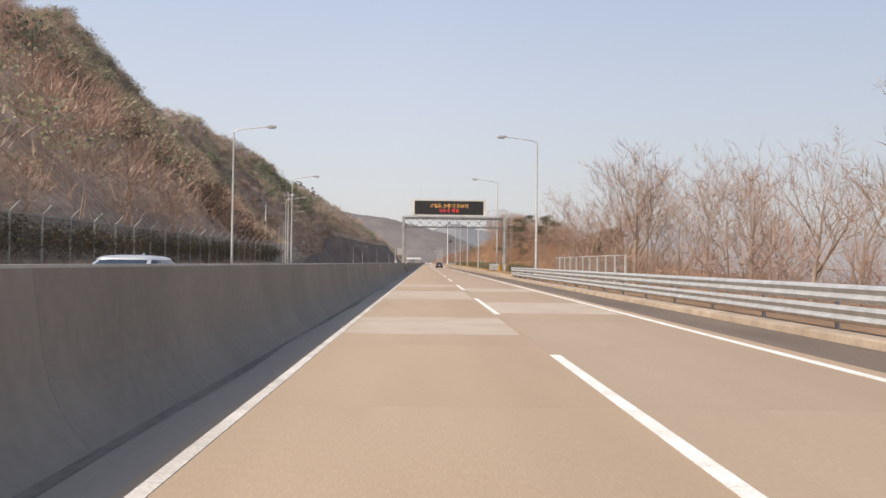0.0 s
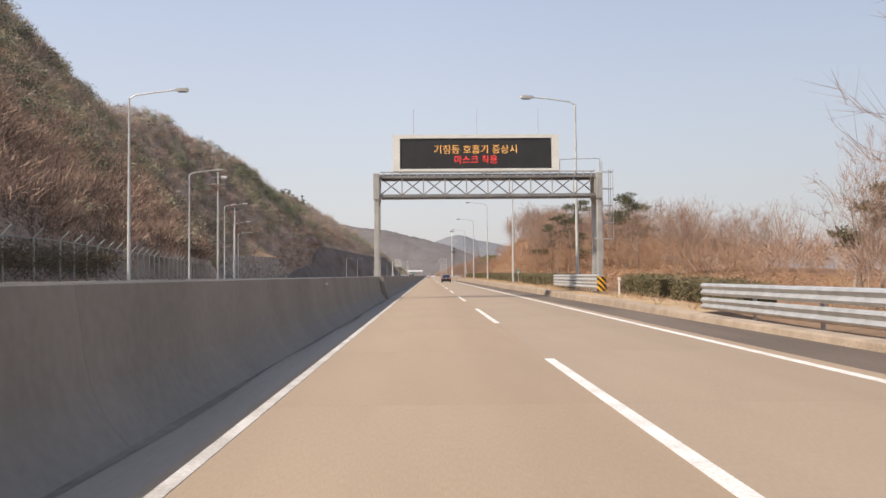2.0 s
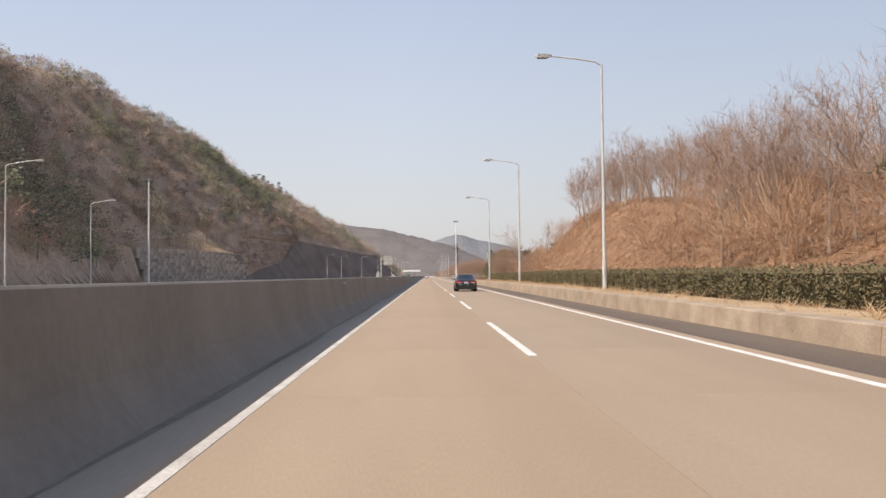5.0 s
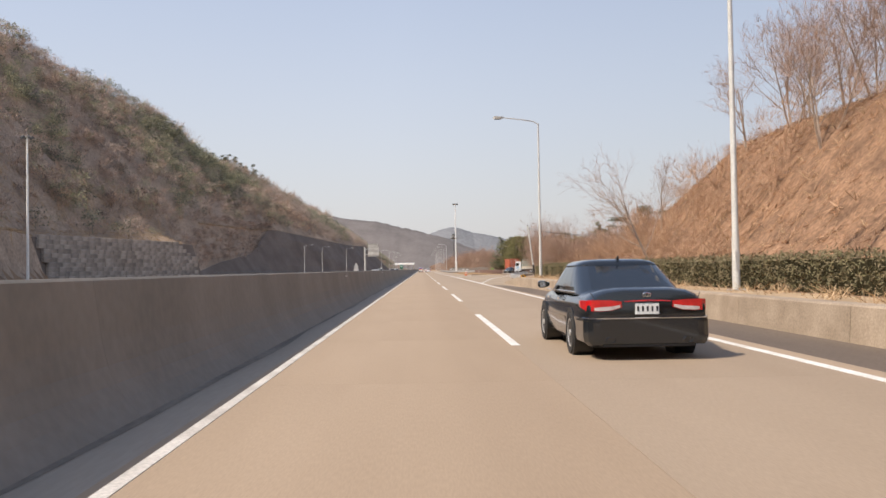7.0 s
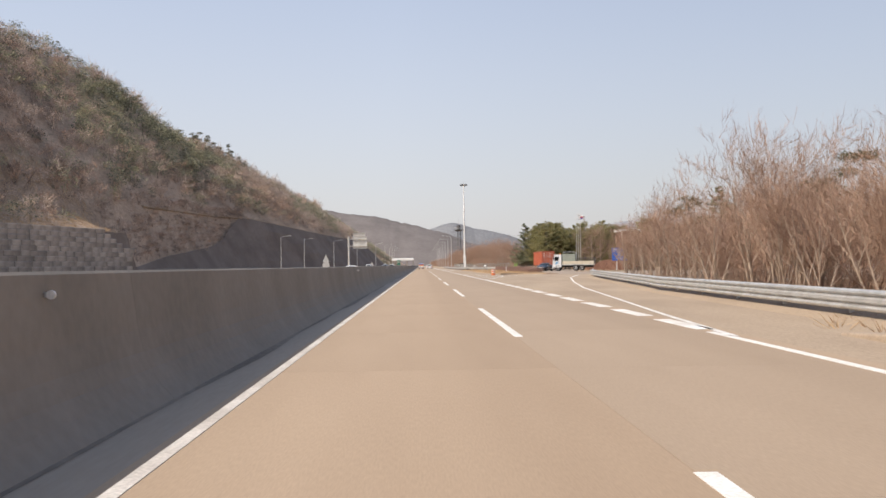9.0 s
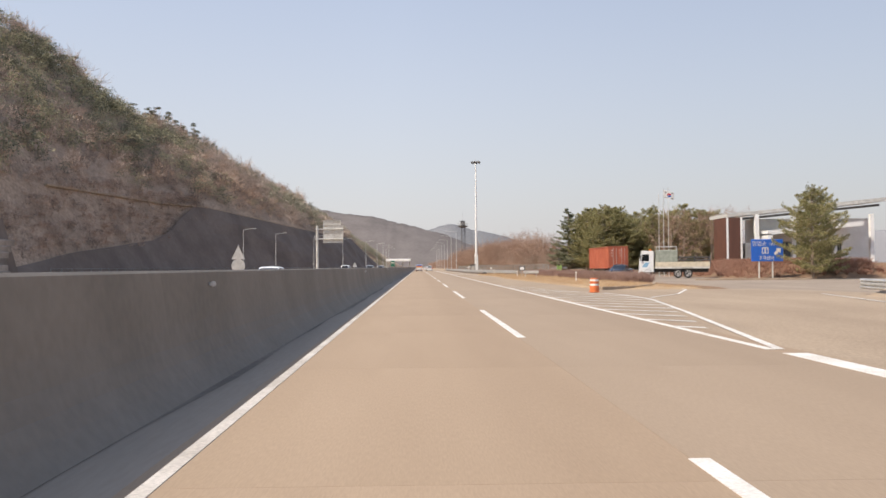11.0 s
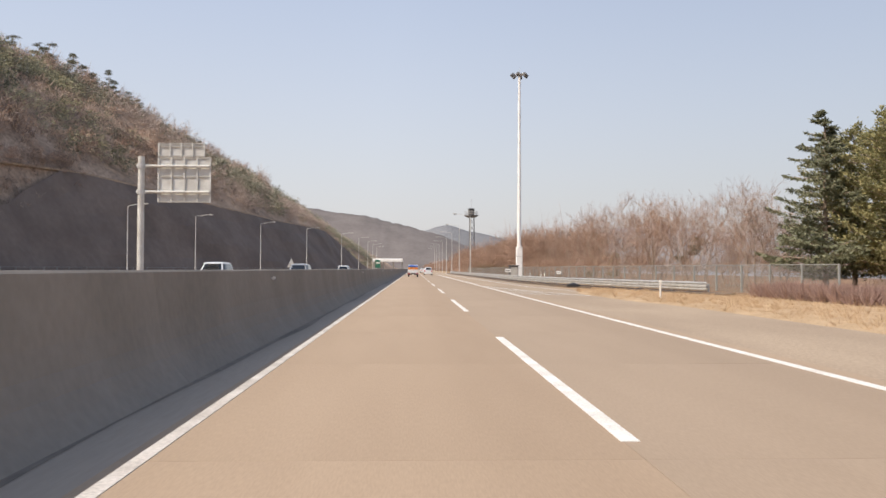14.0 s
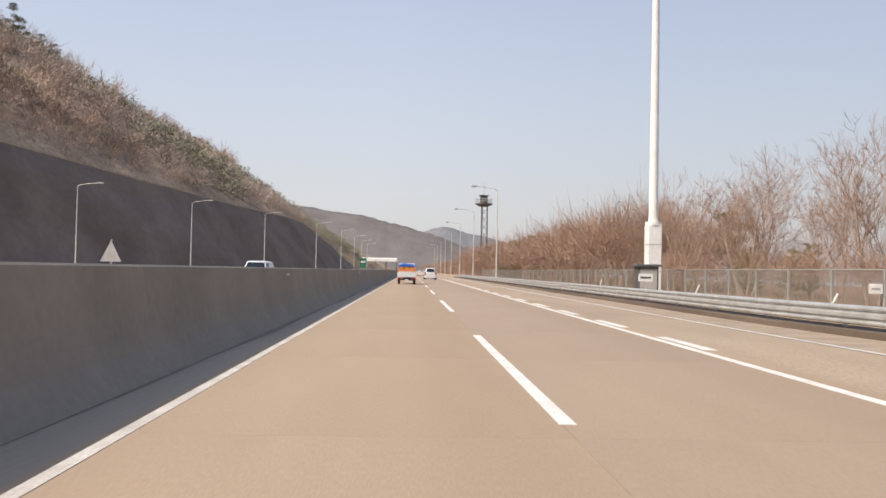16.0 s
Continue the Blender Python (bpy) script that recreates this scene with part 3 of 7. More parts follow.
# ---------------------------------------------------------------- street lamps
def street_lamp(x, y, z, side, h=11.7, reach=3.3):
    """side: +1 when the arm points to +x."""
    t = thing("street_lamp", "tall grey steel street lamp with a slanting arm", "street lamp", "street lamps", at=pose(x, y, z))
    ring = lambda zz, r: [(r * math.cos(i * math.pi / 5), r * math.sin(i * math.pi / 5), zz) for i in range(10)]
    part("pole", Build().loft([ring(-0.4, 0.115), ring(1.5, 0.11), ring(1.55, 0.095), ring(h, 0.055)]), PALE_STEEL, t, smooth=True)
    part("base_plate", Build().box(-0.2, 0.2, -0.2, 0.2, -0.35, 0.03, 0.01), STEEL, t)
    part("service_door", Build().box(-0.05, 0.05, -0.125, -0.10, 0.6, 1.1), STEEL, t)
    pts = [(0, 0, h - 0.05), (side * 0.35, 0, h + 0.16), (side * 1.4, 0, h + 0.32), (side * reach * 0.8, 0, h + 0.46)]
    part("arm", Build().pipe(pts, 0.04), PALE_STEEL, t)
    b, a = Build(), side
    x0, x1 = reach * 0.78, reach * 0.78 + 0.85
    sec = lambda xx, w, d, u: [(a * xx, -w, h + 0.46 + u), (a * xx, w, h + 0.46 + u), (a * xx, w * 0.8, h + 0.46 - d), (a * xx, -w * 0.8, h + 0.46 - d)]
    head = part("head", Build().loft([sec(x0, 0.05, 0.03, 0.05), sec(x0 + 0.25, 0.13, 0.08, 0.10), sec(x1 - 0.1, 0.15, 0.09, 0.10), sec(x1, 0.07, 0.04, 0.07)]), PALE_STEEL, t)
    part("glass", Build().box(min(a * (x0 + .25), a * (x1 - .1)), max(a * (x0 + .25), a * (x1 - .1)), -0.11, 0.11, h + 0.34, h + 0.372), DARK_STEEL, head)
    return t


right_lamp = street_lamp(9.3, 70.2, 0.0, -1)
for k in range(1, 6):
    y = 70.2 + 40 * k
    copy_thing(right_lamp, pose(9.3, y, float(np.interp(y, [78, 90, 110, 205, 272], [0, 0.25, 0.3, 0.6, 0.6]))))
for k in range(8):
    copy_thing(right_lamp, pose(11.4, 581 + 40 * k, 0.0))
left_lamp = street_lamp(-14.6, 20, 0.0, 1)
for x, y in ((-15.7, 66.7), (-17.2, 106.3), (-24, 143), (-30, 183), (-38, 224), (-46, 264), (-48.0, 559), (-44, 588), (-35.5, 614), (-28, 640), (-21.5, 672), (-18.5, 706), (-17.5, 745),
             (-17.5, 785), (-17.5, 825)):
    copy_thing(left_lamp, pose(x, y, 0.0))

# ---------------------------------------------------------------- sign gantry
gantry = thing("sign_gantry", "grey steel truss gantry across the road, weathered", "gantry", at=pose(0, 107.15, 0))
GREY = material("weathered_grey_paint", (0.46, 0.44, 0.40), (0.34, 0.32, 0.285), 0.6, 0.1, scale=1.2, fine=25, bump=0.1)
# the same grey paint, darkened to colour in the shade on the chords
CHORD_SHADE_GREY = material("shaded_grey_paint", (0.27, 0.265, 0.25), (0.20, 0.196, 0.185), 0.6, 0.1, scale=1.2, fine=25, bump=0.1)
for x, z0 in ((-2.98, 1.26), (9.95, 0.1)):
    for y in (-0.75, 0.75):
        part("leg", Build().box(x - 0.14, x + 0.14, y - 0.14, y + 0.14, z0, 7.15, 0.02), GREY, gantry)
    for z in (z0 + 1.3, z0 + 3.3):
        part("brace", Build().rod((x, -0.6, z), (x, 0.6, z), 0.05), GREY, gantry)
    part("head_plate", Build().box(x - 0.18, x + 0.18, -0.95, 0.95, 5.75, 7.25, 0.02), GREY, gantry)
x0, x1 = -2.75, 9.72
for y in (-0.75, 0.75):
    for z in (5.95, 7.05):
        part("chord", Build().box(x0, x1, y - 0.08, y + 0.08, z - 0.08, z + 0.08), CHORD_SHADE_GREY, gantry)
    n = 10
    for k in range(n if y < 0 else 0):
        a, c = x0 + (x1 - x0) * k / n, x0 + (x1 - x0) * (k + 1) / n
        part("diagonal", Build().rod((a, y, 6.0), (c, y, 7.0), 0.035, n=6), DARK_STEEL, gantry)
        part("diagonal", Build().rod((a, y + 0.04, 7.0), (c, y + 0.04, 6.0), 0.035, n=6), DARK_STEEL, gantry)
        part("upright", Build().rod((c, y, 5.95), (c, y, 7.05), 0.035, n=6), GREY, gantry)
for k in range(11):
    a = x0 + (x1 - x0) * k / 10
    for z in (5.95, 7.05):
        part("cross_bar", Build().rod((a, -0.75, z), (a, 0.75, z), 0.035, n=6), GREY, gantry)
walkway = part("walkway", Build().box(x0, x1, -0.72, 0.72, 7.14, 7.20), DARK_STEEL, gantry)
for k in range(26):
    a = x0 + 0.2 + (x1 - x0 - 0.4) * k / 25
    part("bracket", Build().box(a - 0.03, a + 0.03, -0.86, -0.80, 7.05, 7.32), GREY, walkway)
part("side_rail", Build().box(x0, x1, -0.90, -0.84, 7.28, 7.34), GREY, gantry)
rail = [(7.9, 0.6, 7.2), (7.9, 0.6, 8.2), (9.9, 0.6, 8.25), (10.3, 0.6, 8.25), (10.3, 0.6, 7.3)]
part("handrail", Build().pipe(rail, 0.025), STEEL, gantry)
ladder = part("ladder", Build().rod((10.35, 0.25, 2.2), (10.35, 0.25, 8.0), 0.025).rod((10.35, 0.75, 2.2), (10.35, 0.75, 8.0), 0.025), STEEL, gantry)
for k in range(19):
    part("rung", Build().rod((10.35, 0.25, 2.4 + 0.29 * k), (10.35, 0.75, 2.4 + 0.29 * k), 0.014, n=5), STEEL, ladder)
for z in (3.4, 4.4, 5.4, 6.4, 7.4):
    part("cage_hoop", Build().pipe([(10.35 + 0.7 * math.sin(math.pi * i / 8), 0.5 - 0.36 * math.cos(math.pi * i / 8), z) for i in range(9)], 0.022, 5), STEEL, ladder)
for k in (2, 4, 6):
    q = math.pi * k / 8
    part("cage_bar", Build().rod((10.35 + 0.7 * math.sin(q), 0.5 - 0.36 * math.cos(q), 3.2), (10.35 + 0.7 * math.sin(q), 0.5 - 0.36 * math.cos(q), 7.6), 0.018, n=5), STEEL, ladder)


def lettering(text, size, x, y, z, material, parent, name="lettering", depth=0.004, bold=0.0):
    """Letters standing upright in the plane y, facing -y, centred on x."""
    cu = bpy.data.curves.new("text", "FONT")
    cu.body, cu.size, cu.align_x, cu.extrude, cu.offset = text, size, "CENTER", depth, bold
    ob = bpy.data.objects.new("text", cu)
    scene.collection.objects.link(ob)
    me = bpy.data.meshes.new_from_object(ob.evaluated_get(bpy.context.evaluated_depsgraph_get()))
    bpy.data.objects.remove(ob)
    me.materials.clear()
    me.materials.append(material)
    return part(name, me, None, parent, at=pose(x, y, z, 90))


vms = thing("message_sign", "pale framed electronic message board with amber and red lettering", "message sign", at=pose(2.80, 106.40, 7.42) @ Matrix.Diagonal((0.975, 1, 0.985, 1)))
CREAM = material("cream_panel_paint", (0.78, 0.755, 0.67), (0.70, 0.67, 0.59), 0.5, scale=1.0, fine=20, bump=0.03)
part("cabinet", Build().box(-4.95, 4.95, 0.0, 0.75, -0.06, 2.10, 0.03), CREAM, vms)
for a in ((-4.95, -4.52, 0, 2.0), (4.52, 4.95, 0, 2.0)):
    part("frame_side", Build().box(a[0], a[1], -0.10, 0.0, -0.05, 2.09), CREAM, vms)
part("frame_top", Build().box(-4.52, 4.52, -0.10, 0.0, 1.88, 2.09), CREAM, vms)
part("frame_foot", Build().box(-4.52, 4.52, -0.10, 0.0, -0.05, 0.08), CREAM, vms)
SCREEN = material("unlit_led_panel", (0.030, 0.028, 0.026), (0.022, 0.021, 0.02), 0.6, scale=1, fine=60, bump=0.05)
panel = part("screen", Build().box(-4.518, 4.518, -0.05, 0.0, 0.082, 1.878), SCREEN, vms)
AMBER, RED = glow("amber_leds", (1.0, 0.50, 0.13), 0.55), glow("red_leds", (1.0, 0.06, 0.05), 0.55)
lettering("기침등 호흡기 증상시", 0.57, 0.0, -0.06, 1.02, AMBER, panel, bold=-0.008)
lettering("마스크 착용", 0.54, 0.0, -0.06, 0.42, RED, panel, bold=-0.006)
for k in range(6):
    part("foot_bracket", Build().box(-4.2 + 1.6 * k - 0.12, -4.2 + 1.6 * k + 0.12, -0.14, 0.1, -0.16, -0.04), STEEL, vms)
for x in (-3.7, 0.1, 3.8):
    part("lightning_rod", Build().rod((x, 0.4, 2.1), (x, 0.4, 3.7), 0.02, 0.008, 6), STEEL, vms)

# ---------------------------------------------------------------- masts, tower, signs of the other carriageway
def light_mast(x, y, h, base):
    t = thing("light_mast", "very tall white high-mast light with a thick white base", "light mast", "light masts", at=pose(x, y, 0))
    ring = lambda z, r: [(r * math.cos(i * math.pi / 8), r * math.sin(i * math.pi / 8), z) for i in range(16)]
    part("pole", Build().loft([ring(3.9 if base else 0, 0.245), ring(h, 0.14)]), WHITE_STEEL, t, smooth=True)
    if base:
        box = part("base_casing", Build().box(-0.37, 0.37, -0.36, 0.36, -0.1, 3.9, 0.05), WHITE_STEEL, t)
        for z in (1.45, 2.85):
            part("strap", Build().box(-0.38, 0.38, -0.37, 0.37, z, z + 0.05), STEEL, box)
    part("flange", Build().loft([ring(3.86, 0.42), ring(4.05, 0.42), ring(4.05, 0.26), ring(4.4, 0.25)]) if base else Build().loft([ring(0, 0.4), ring(0.1, 0.4)]), WHITE_STEEL, t)
    part("head_frame", Build().loft([ring(h - 0.15, 0.45), ring(h + 0.05, 0.45)]), STEEL, t)
    part("spike", Build().rod((0, 0, h), (0, 0, h + 0.7), 0.02, n=6), STEEL, t)
    for i in range(6):
        a = i * math.pi / 3 + 0.2
        c = Vector((math.cos(a), math.sin(a), 0))
        arm = part("lamp_arm", Build().rod(c * 0.3 + Vector((0, 0, h)), c * 0.75 + Vector((0, 0, h - 0.1)), 0.035, n=6), STEEL, t)
        part("floodlight", Build().box(-0.24, 0.24, -0.14, 0.14, -0.2, 0.2, 0.04), DARK_STEEL, t, at=pose(*(c * 0.88), 0, 0, math.degrees(a)) @ pose(0, 0, h - 0.2, 0, 40, 0))
    return t


WHITE_STEEL = material("white_painted_steel", (0.84, 0.83, 0.80), (0.76, 0.74, 0.70), 0.75, scale=0.8, fine=20, bump=0.05)
light_mast(13.05, 517.0, 25.2, True)
light_mast(-67, 353, 25.2, False)

cabinet = thing("roadside_cabinet", "dark grey metal roadside cabinet beside the mast", "cabinet", at=pose(12.15, 515.0, -0.02))
part("body", Build().box(-0.5, 0.5, -0.4, 0.4, 0, 1.72, 0.02), DARK_STEEL, cabinet)
part("roof", Build().box(-0.62, 0.62, -0.52, 0.52, 1.72, 1.84, 0.04), DARK_STEEL, cabinet)
part("door", Build().box(-0.42, 0.42, -0.43, -0.40, 0.15, 1.6), GREY, cabinet)
plate = thing("small_sign", "small white sign plate with an unreadable line on a post", "sign", at=pose(11.0, 511, 0))
part("post", Build().rod((0, 0, -0.1), (0, 0, 1.3), 0.03), STEEL, plate)
part("plate", Build().box(-0.32, 0.32, -0.03, 0.0, 1.0, 1.35), WHITE_STEEL, plate)
part("writing_bar", Build().box(-0.24, 0.24, -0.036, -0.031, 1.13, 1.22), DARK_STEEL, plate)

tower = thing("tower", "slim lattice observation tower with round platforms", "tower", at=pose(19.3, 694, 0))
for i in range(3):
    a = i * 2.094
    c = Vector((math.cos(a), math.sin(a), 0))
    part("leg", Build().rod(c * 1.1, c * 0.9 + Vector((0, 0, 19)), 0.16, n=6), DARK_STEEL, tower)
for k in range(9):
    for i in range(3):
        p, q = [Vector((math.cos(v * 2.094), math.sin(v * 2.094), 0)) for v in (i, i + 1)]
        part("brace", Build().rod(p + Vector((0, 0, 2.0 * k)), q + Vector((0, 0, 2.0 * k + 2)), 0.07, n=5), DARK_STEEL, tower)
ring = lambda z, r: [(r * math.cos(i * math.pi / 8), r * math.sin(i * math.pi / 8), z) for i in range(16)]
part("platform", Build().loft([ring(18.3, 1.1), ring(18.9, 2.3), ring(19.1, 2.3), ring(19.1, 1.2)]), DARK_STEEL, tower)
for z in (19.6, 20.2):
    part("railing", Build().loft([[((2.25 + a) * math.cos(i * math.pi / 8), (2.25 + a) * math.sin(i * math.pi / 8), z + c) for a, c in ((0.06, 0), (0, 0.06), (-0.06, 0), (0, -0.06))] for i in range(17)], caps=False), GREY, tower)
part("cabin", Build().loft([ring(19.1, 1.0), ring(21.0, 1.0), ring(21.2, 1.4), ring(21.4, 0.4)]), DARK_STEEL, tower)
part("aerial", Build().rod((0, 0, 21.3), (0, 0, 24.5), 0.06, n=5), STEEL, tower)

sign_back = thing("road_sign", "back of a large direction sign on a steel cantilever post", "road sign", at=pose(0, 468.5, 0))
part("post", Build().rod((-17.1, 0, -0.1), (-17.1, 0, 8.4), 0.21, 0.2, 14), PALE_STEEL, sign_back, smooth=True)
for z in (7.8, 6.15):
    part("arm", Build().rod((-17.4, 0, z), (-12.8, 0, z), 0.09), PALE_STEEL, sign_back)
    part("collar", Build().rod((-17.1, 0, z - 0.14), (-17.1, 0, z + 0.14), 0.26, n=14), STEEL, sign_back)
for xa, xb, za, zb in ((-16.1, -12.75, 5.5, 8.38), (-16.1, -13.15, 8.42, 9.3)):
    board = part("board", Build().box(xa, xb, 0.16, 0.20, za, zb), PALE_STEEL, sign_back)
    for k in range(5):
        x = xa + 0.05 + (xb - xa - 0.1) * k / 4
        part("rib", Build().box(x - 0.05, x + 0.05, 0.08, 0.16, za, zb), PALE_STEEL, board)
    for z in (za + 0.04, zb - 0.04, (za + zb) / 2 + 0.2):
        part("edge_bar", Build().box(xa, xb, 0.10, 0.158, z - 0.04, z + 0.04), GREY, board)


def warning_sign(x, y, disc):
    t = thing("warning_sign", "back of a grey triangular warning sign on a post", "road sign", "warning signs", at=pose(x, y, 0))
    z = 2.0 if disc else 1.45
    part("post", Build().rod((0, 0.06, -0.1), (0, 0.06, z + 1.1), 0.045), STEEL, t)
    part("triangle", Build().loft([[(-0.52, yy, z), (0.52, yy, z), (0.0, yy, z + 1.05)] for yy in (-0.005, 0.012)]), STEEL, t)
    if disc:
        part("disc", Build().rod((0, -0.01, z - 0.5), (0, 0.012, z - 0.5), 0.52, n=20), STEEL, t)
    return t


warning_sign(-13.8, 390, True)
warning_sign(-14.35, 516, False)

# camera mast on the other side
mast = thing("camera_mast", "slim steel mast with surveillance cameras and a working platform", "camera mast", at=pose(-28.5, 173, 0))
part("pole", Build().rod((0, 0, -0.1), (0, 0, 15.6), 0.16, 0.09, 10), PALE_STEEL, mast, smooth=True)
part("platform", Build().box(-0.8, 0.8, -0.6, 0.6, 13.9, 14.0), GREY, mast)
for sx in (-0.8, 0.8):
    part("railing", Build().pipe([(sx, -0.6, 14), (sx, -0.6, 14.9), (sx, 0.6, 14.9), (sx, 0.6, 14)], 0.03, 5), GREY, mast)
part("camera_housing", Build().box(0.5, 1.1, -0.15, 0.15, 14.8, 15.1, 0.03), WHITE_STEEL, mast)
part("cross_arm", Build().rod((-0.9, 0, 14.9), (1.3, 0, 15.0), 0.04), STEEL, mast)
part("aerial", Build().rod((-0.3, 0, 15.5), (-0.3, 0, 18.5), 0.02, n=5), STEEL, mast)

# green distance marker by the lamp
km = thing("distance_marker", "small green kilometre plate on a slim post", "sign", at=pose(9.75, 149.2, 0.4))
part("post", Build().rod((0, 0, -0.1), (0, 0, 1.6), 0.03), STEEL, km)
part("plate", Build().box(-0.17, 0.17, -0.05, -0.03, 1.02, 1.46), material("green_sign", (0.03, 0.22, 0.13), (0.03, 0.19, 0.11), 0.4, bump=0), km)
for k, w in enumerate((0.24, 0.18)):
    part("writing_bar", Build().box(-w / 2, w / 2, -0.056, -0.051, 1.10 + 0.17 * k, 1.19 + 0.17 * k), PAINT, km)


# ---------------------------------------------------------------- fences
def fence(label, points, h, base, step, wire, post_material, lean=0.0, pitch=0.13, arm=False, width=0.006):
    f = thing("mesh_fence", label, "fence")
    post = Build().box(-0.045, 0.045, -0.045, 0.045, -0.3, h, 0.008)
    if arm:
        post.rod((0, 0, h - 0.02), (arm * 0.42, 0, h + 0.42), 0.045, n=6)
    post = post.mesh("post", post_material)
    net, cap = None, None
    pts = [Vector((*p, 0)) for p in points]
    for a, c in zip(pts, pts[1:]):
        d = c - a
        n = max(1, round(d.length / step))
        run = d.length / n
        turn = -math.degrees(math.atan2(d.x, d.y))
        b = Build()
        for s in (-1, 1):
            u = -h
            while u < run:
                y0, y1 = max(u, 0), min(u + h, run)
                if y1 - y0 > 0.05:
                    z0, z1 = y0 - u, y1 - u
                    if s < 0:
                        z0, z1 = h - z0, h - z1
                    b.add([(0, y0, z0), (0, y0 + width * 1.4, z0), (0, y1 + width * 1.4, z1), (0, y1, z1)], [(0, 1, 2, 3)])
                u += pitch
        net = b.mesh("wire_net", wire)
        cap = Build().rod((0, 0, h - 0.03), (0, run, h - 0.03), 0.025, n=6).mesh("top_rail", post_material)
        for k in range(n):
            p = a + d * (k / n)
            z = base if base is not None else float(land(p.x, p.y))
            m = pose(p.x, p.y, z, 0, 0, turn)
            part("post", post, None, f, at=m), part("wire_net", net, None, f, at=m), part("top_rail", cap, None, f, at=m)
    return f


DULL_POST = material("dull_green_grey_post", (0.34, 0.34, 0.31), (0.26, 0.26, 0.24), 0.7, bump=0)
DARK_WIRE = material("dark_green_wire", (0.055, 0.06, 0.05), (0.04, 0.045, 0.04), 0.6, 0.2, bump=0)
GREY_WIRE = material("grey_wire", (0.34, 0.33, 0.31), (0.27, 0.26, 0.24), 0.5, 0.4, bump=0)
fence("dark wire mesh fence on pale posts with cranked tops", [(-16.9, -15), (-17.2, 60), (-18.4, 100), (-24.5, 135), (-32, 183)], 2.0, 1.25, 3.0, DARK_WIRE, DULL_POST, arm=1, pitch=0.12, width=0.018)
fence("low grey wire mesh fence on white posts", [(10.3, 42), (10.3, 66)], 1.9, 0.0, 2.4, GREY_WIRE, PALE_STEEL, pitch=0.09, width=0.010)
fence("long grey wire mesh fence with a top rail", [(19.5, 452), (16.2, 478), (14.8, 505), (14.6, 640)], 1.62, 0.0, 3.0, GREY_WIRE, DULL_POST, pitch=0.10, width=0.013)
fence("low dull wire fence along the foot of the cutting", [(float(foot(y)) + 1.6, y) for y in (478, 520, 560, 588, 612, 636, 672, 710, 750)], 1.45, 0.0, 4.0, DARK_WIRE, DULL_POST, pitch=0.3, width=0.01)
for x, y, tilt in ((13.4, 512, 24), (12.4, 497.5, 28), (13.8, 533, 14), (11.9, 489, -8)):
    stake = thing("marker_stake", "leaning white wooden stake behind the guardrail", "stake", "white stakes", at=pose(x, y, 0.02, 0, tilt, 0))
    part("stake_body", Build().box(-0.03, 0.03, -0.015, 0.015, -0.1, 0.95, 0.005), WHITE_STEEL, stake)

# rock cutting, netted and in shade, with a drain along its top
b, drain = Build(), Build()
cy = np.arange(466, 900, 6.0)
cut_h = lambda y: float(np.interp(y, CUT_Y, CUT_Z))
NET = lambda y: float(np.interp(y, [466, 500, 540, 556, 574], [0.12, 0.28, 0.45, 0.62, 1.0]))  # how far up the face the netting reaches
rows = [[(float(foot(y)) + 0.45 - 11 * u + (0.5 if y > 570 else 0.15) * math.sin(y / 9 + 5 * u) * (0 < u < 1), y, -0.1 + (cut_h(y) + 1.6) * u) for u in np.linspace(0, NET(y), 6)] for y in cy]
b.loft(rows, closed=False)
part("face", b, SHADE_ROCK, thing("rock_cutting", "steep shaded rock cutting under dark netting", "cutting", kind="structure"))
crest = [(float(foot(y)) + 0.45 - 11, y, cut_h(y) + 1.5) for y in np.arange(500, 860, 6.0)]
lip = [[(x - 0.5, y, z - 0.35), (x + 0.05, y, z - 0.1), (x + 0.05, y, z + 0.22), (x - 0.6, y, z + 0.3)] for x, y, z in crest]
tagged(new("drain_channel", drain.loft(lip).mesh("drain_channel", KERB)), "pale concrete drain along the top of the cutting", "drain", kind="structure")

# stone retaining wall at the edge of the other carriageway
wall = thing("retaining_wall", "high retaining wall of rough grey stone blocks in stepped courses", "retaining wall", kind="structure")
blocks_of = [Build().box(0.0, w, 0.0, 0.9, 0, 1.04, 0.13).mesh("stone", STONE) for w in (3.6, 2.6, 4.8)]
pa, pb = Vector((-83.0, 398, 0)), Vector((-66.5, 470, 0))
d = pb - pa
turn = math.degrees(math.atan2(d.y, d.x))
R0 = random.Random(8)
for row in range(10):
    u = 0.6 * row % 1.9
    while u < d.length - 4.0 - max(0, row - 5) * 2.2:
        k = R0.randrange(3)
        p = pa + d.normalized() * u
        part("stone", blocks_of[k], None, wall, at=pose(p.x - 0.34 * row + R0.uniform(-0.09, 0.09), p.y, row * 1.06 + R0.uniform(-0.03, 0.03), 0, 0, turn + R0.uniform(-0.3, 0.3)))
        u += (3.6, 2.6, 4.8)[k] + 0.05
nrm = Vector((d.y, -d.x, 0)).normalized()
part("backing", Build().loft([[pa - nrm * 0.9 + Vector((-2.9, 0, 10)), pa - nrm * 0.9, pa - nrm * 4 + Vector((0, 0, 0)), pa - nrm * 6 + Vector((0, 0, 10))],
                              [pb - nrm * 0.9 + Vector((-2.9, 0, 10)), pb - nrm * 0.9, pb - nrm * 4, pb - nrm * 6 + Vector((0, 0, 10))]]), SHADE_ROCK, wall)

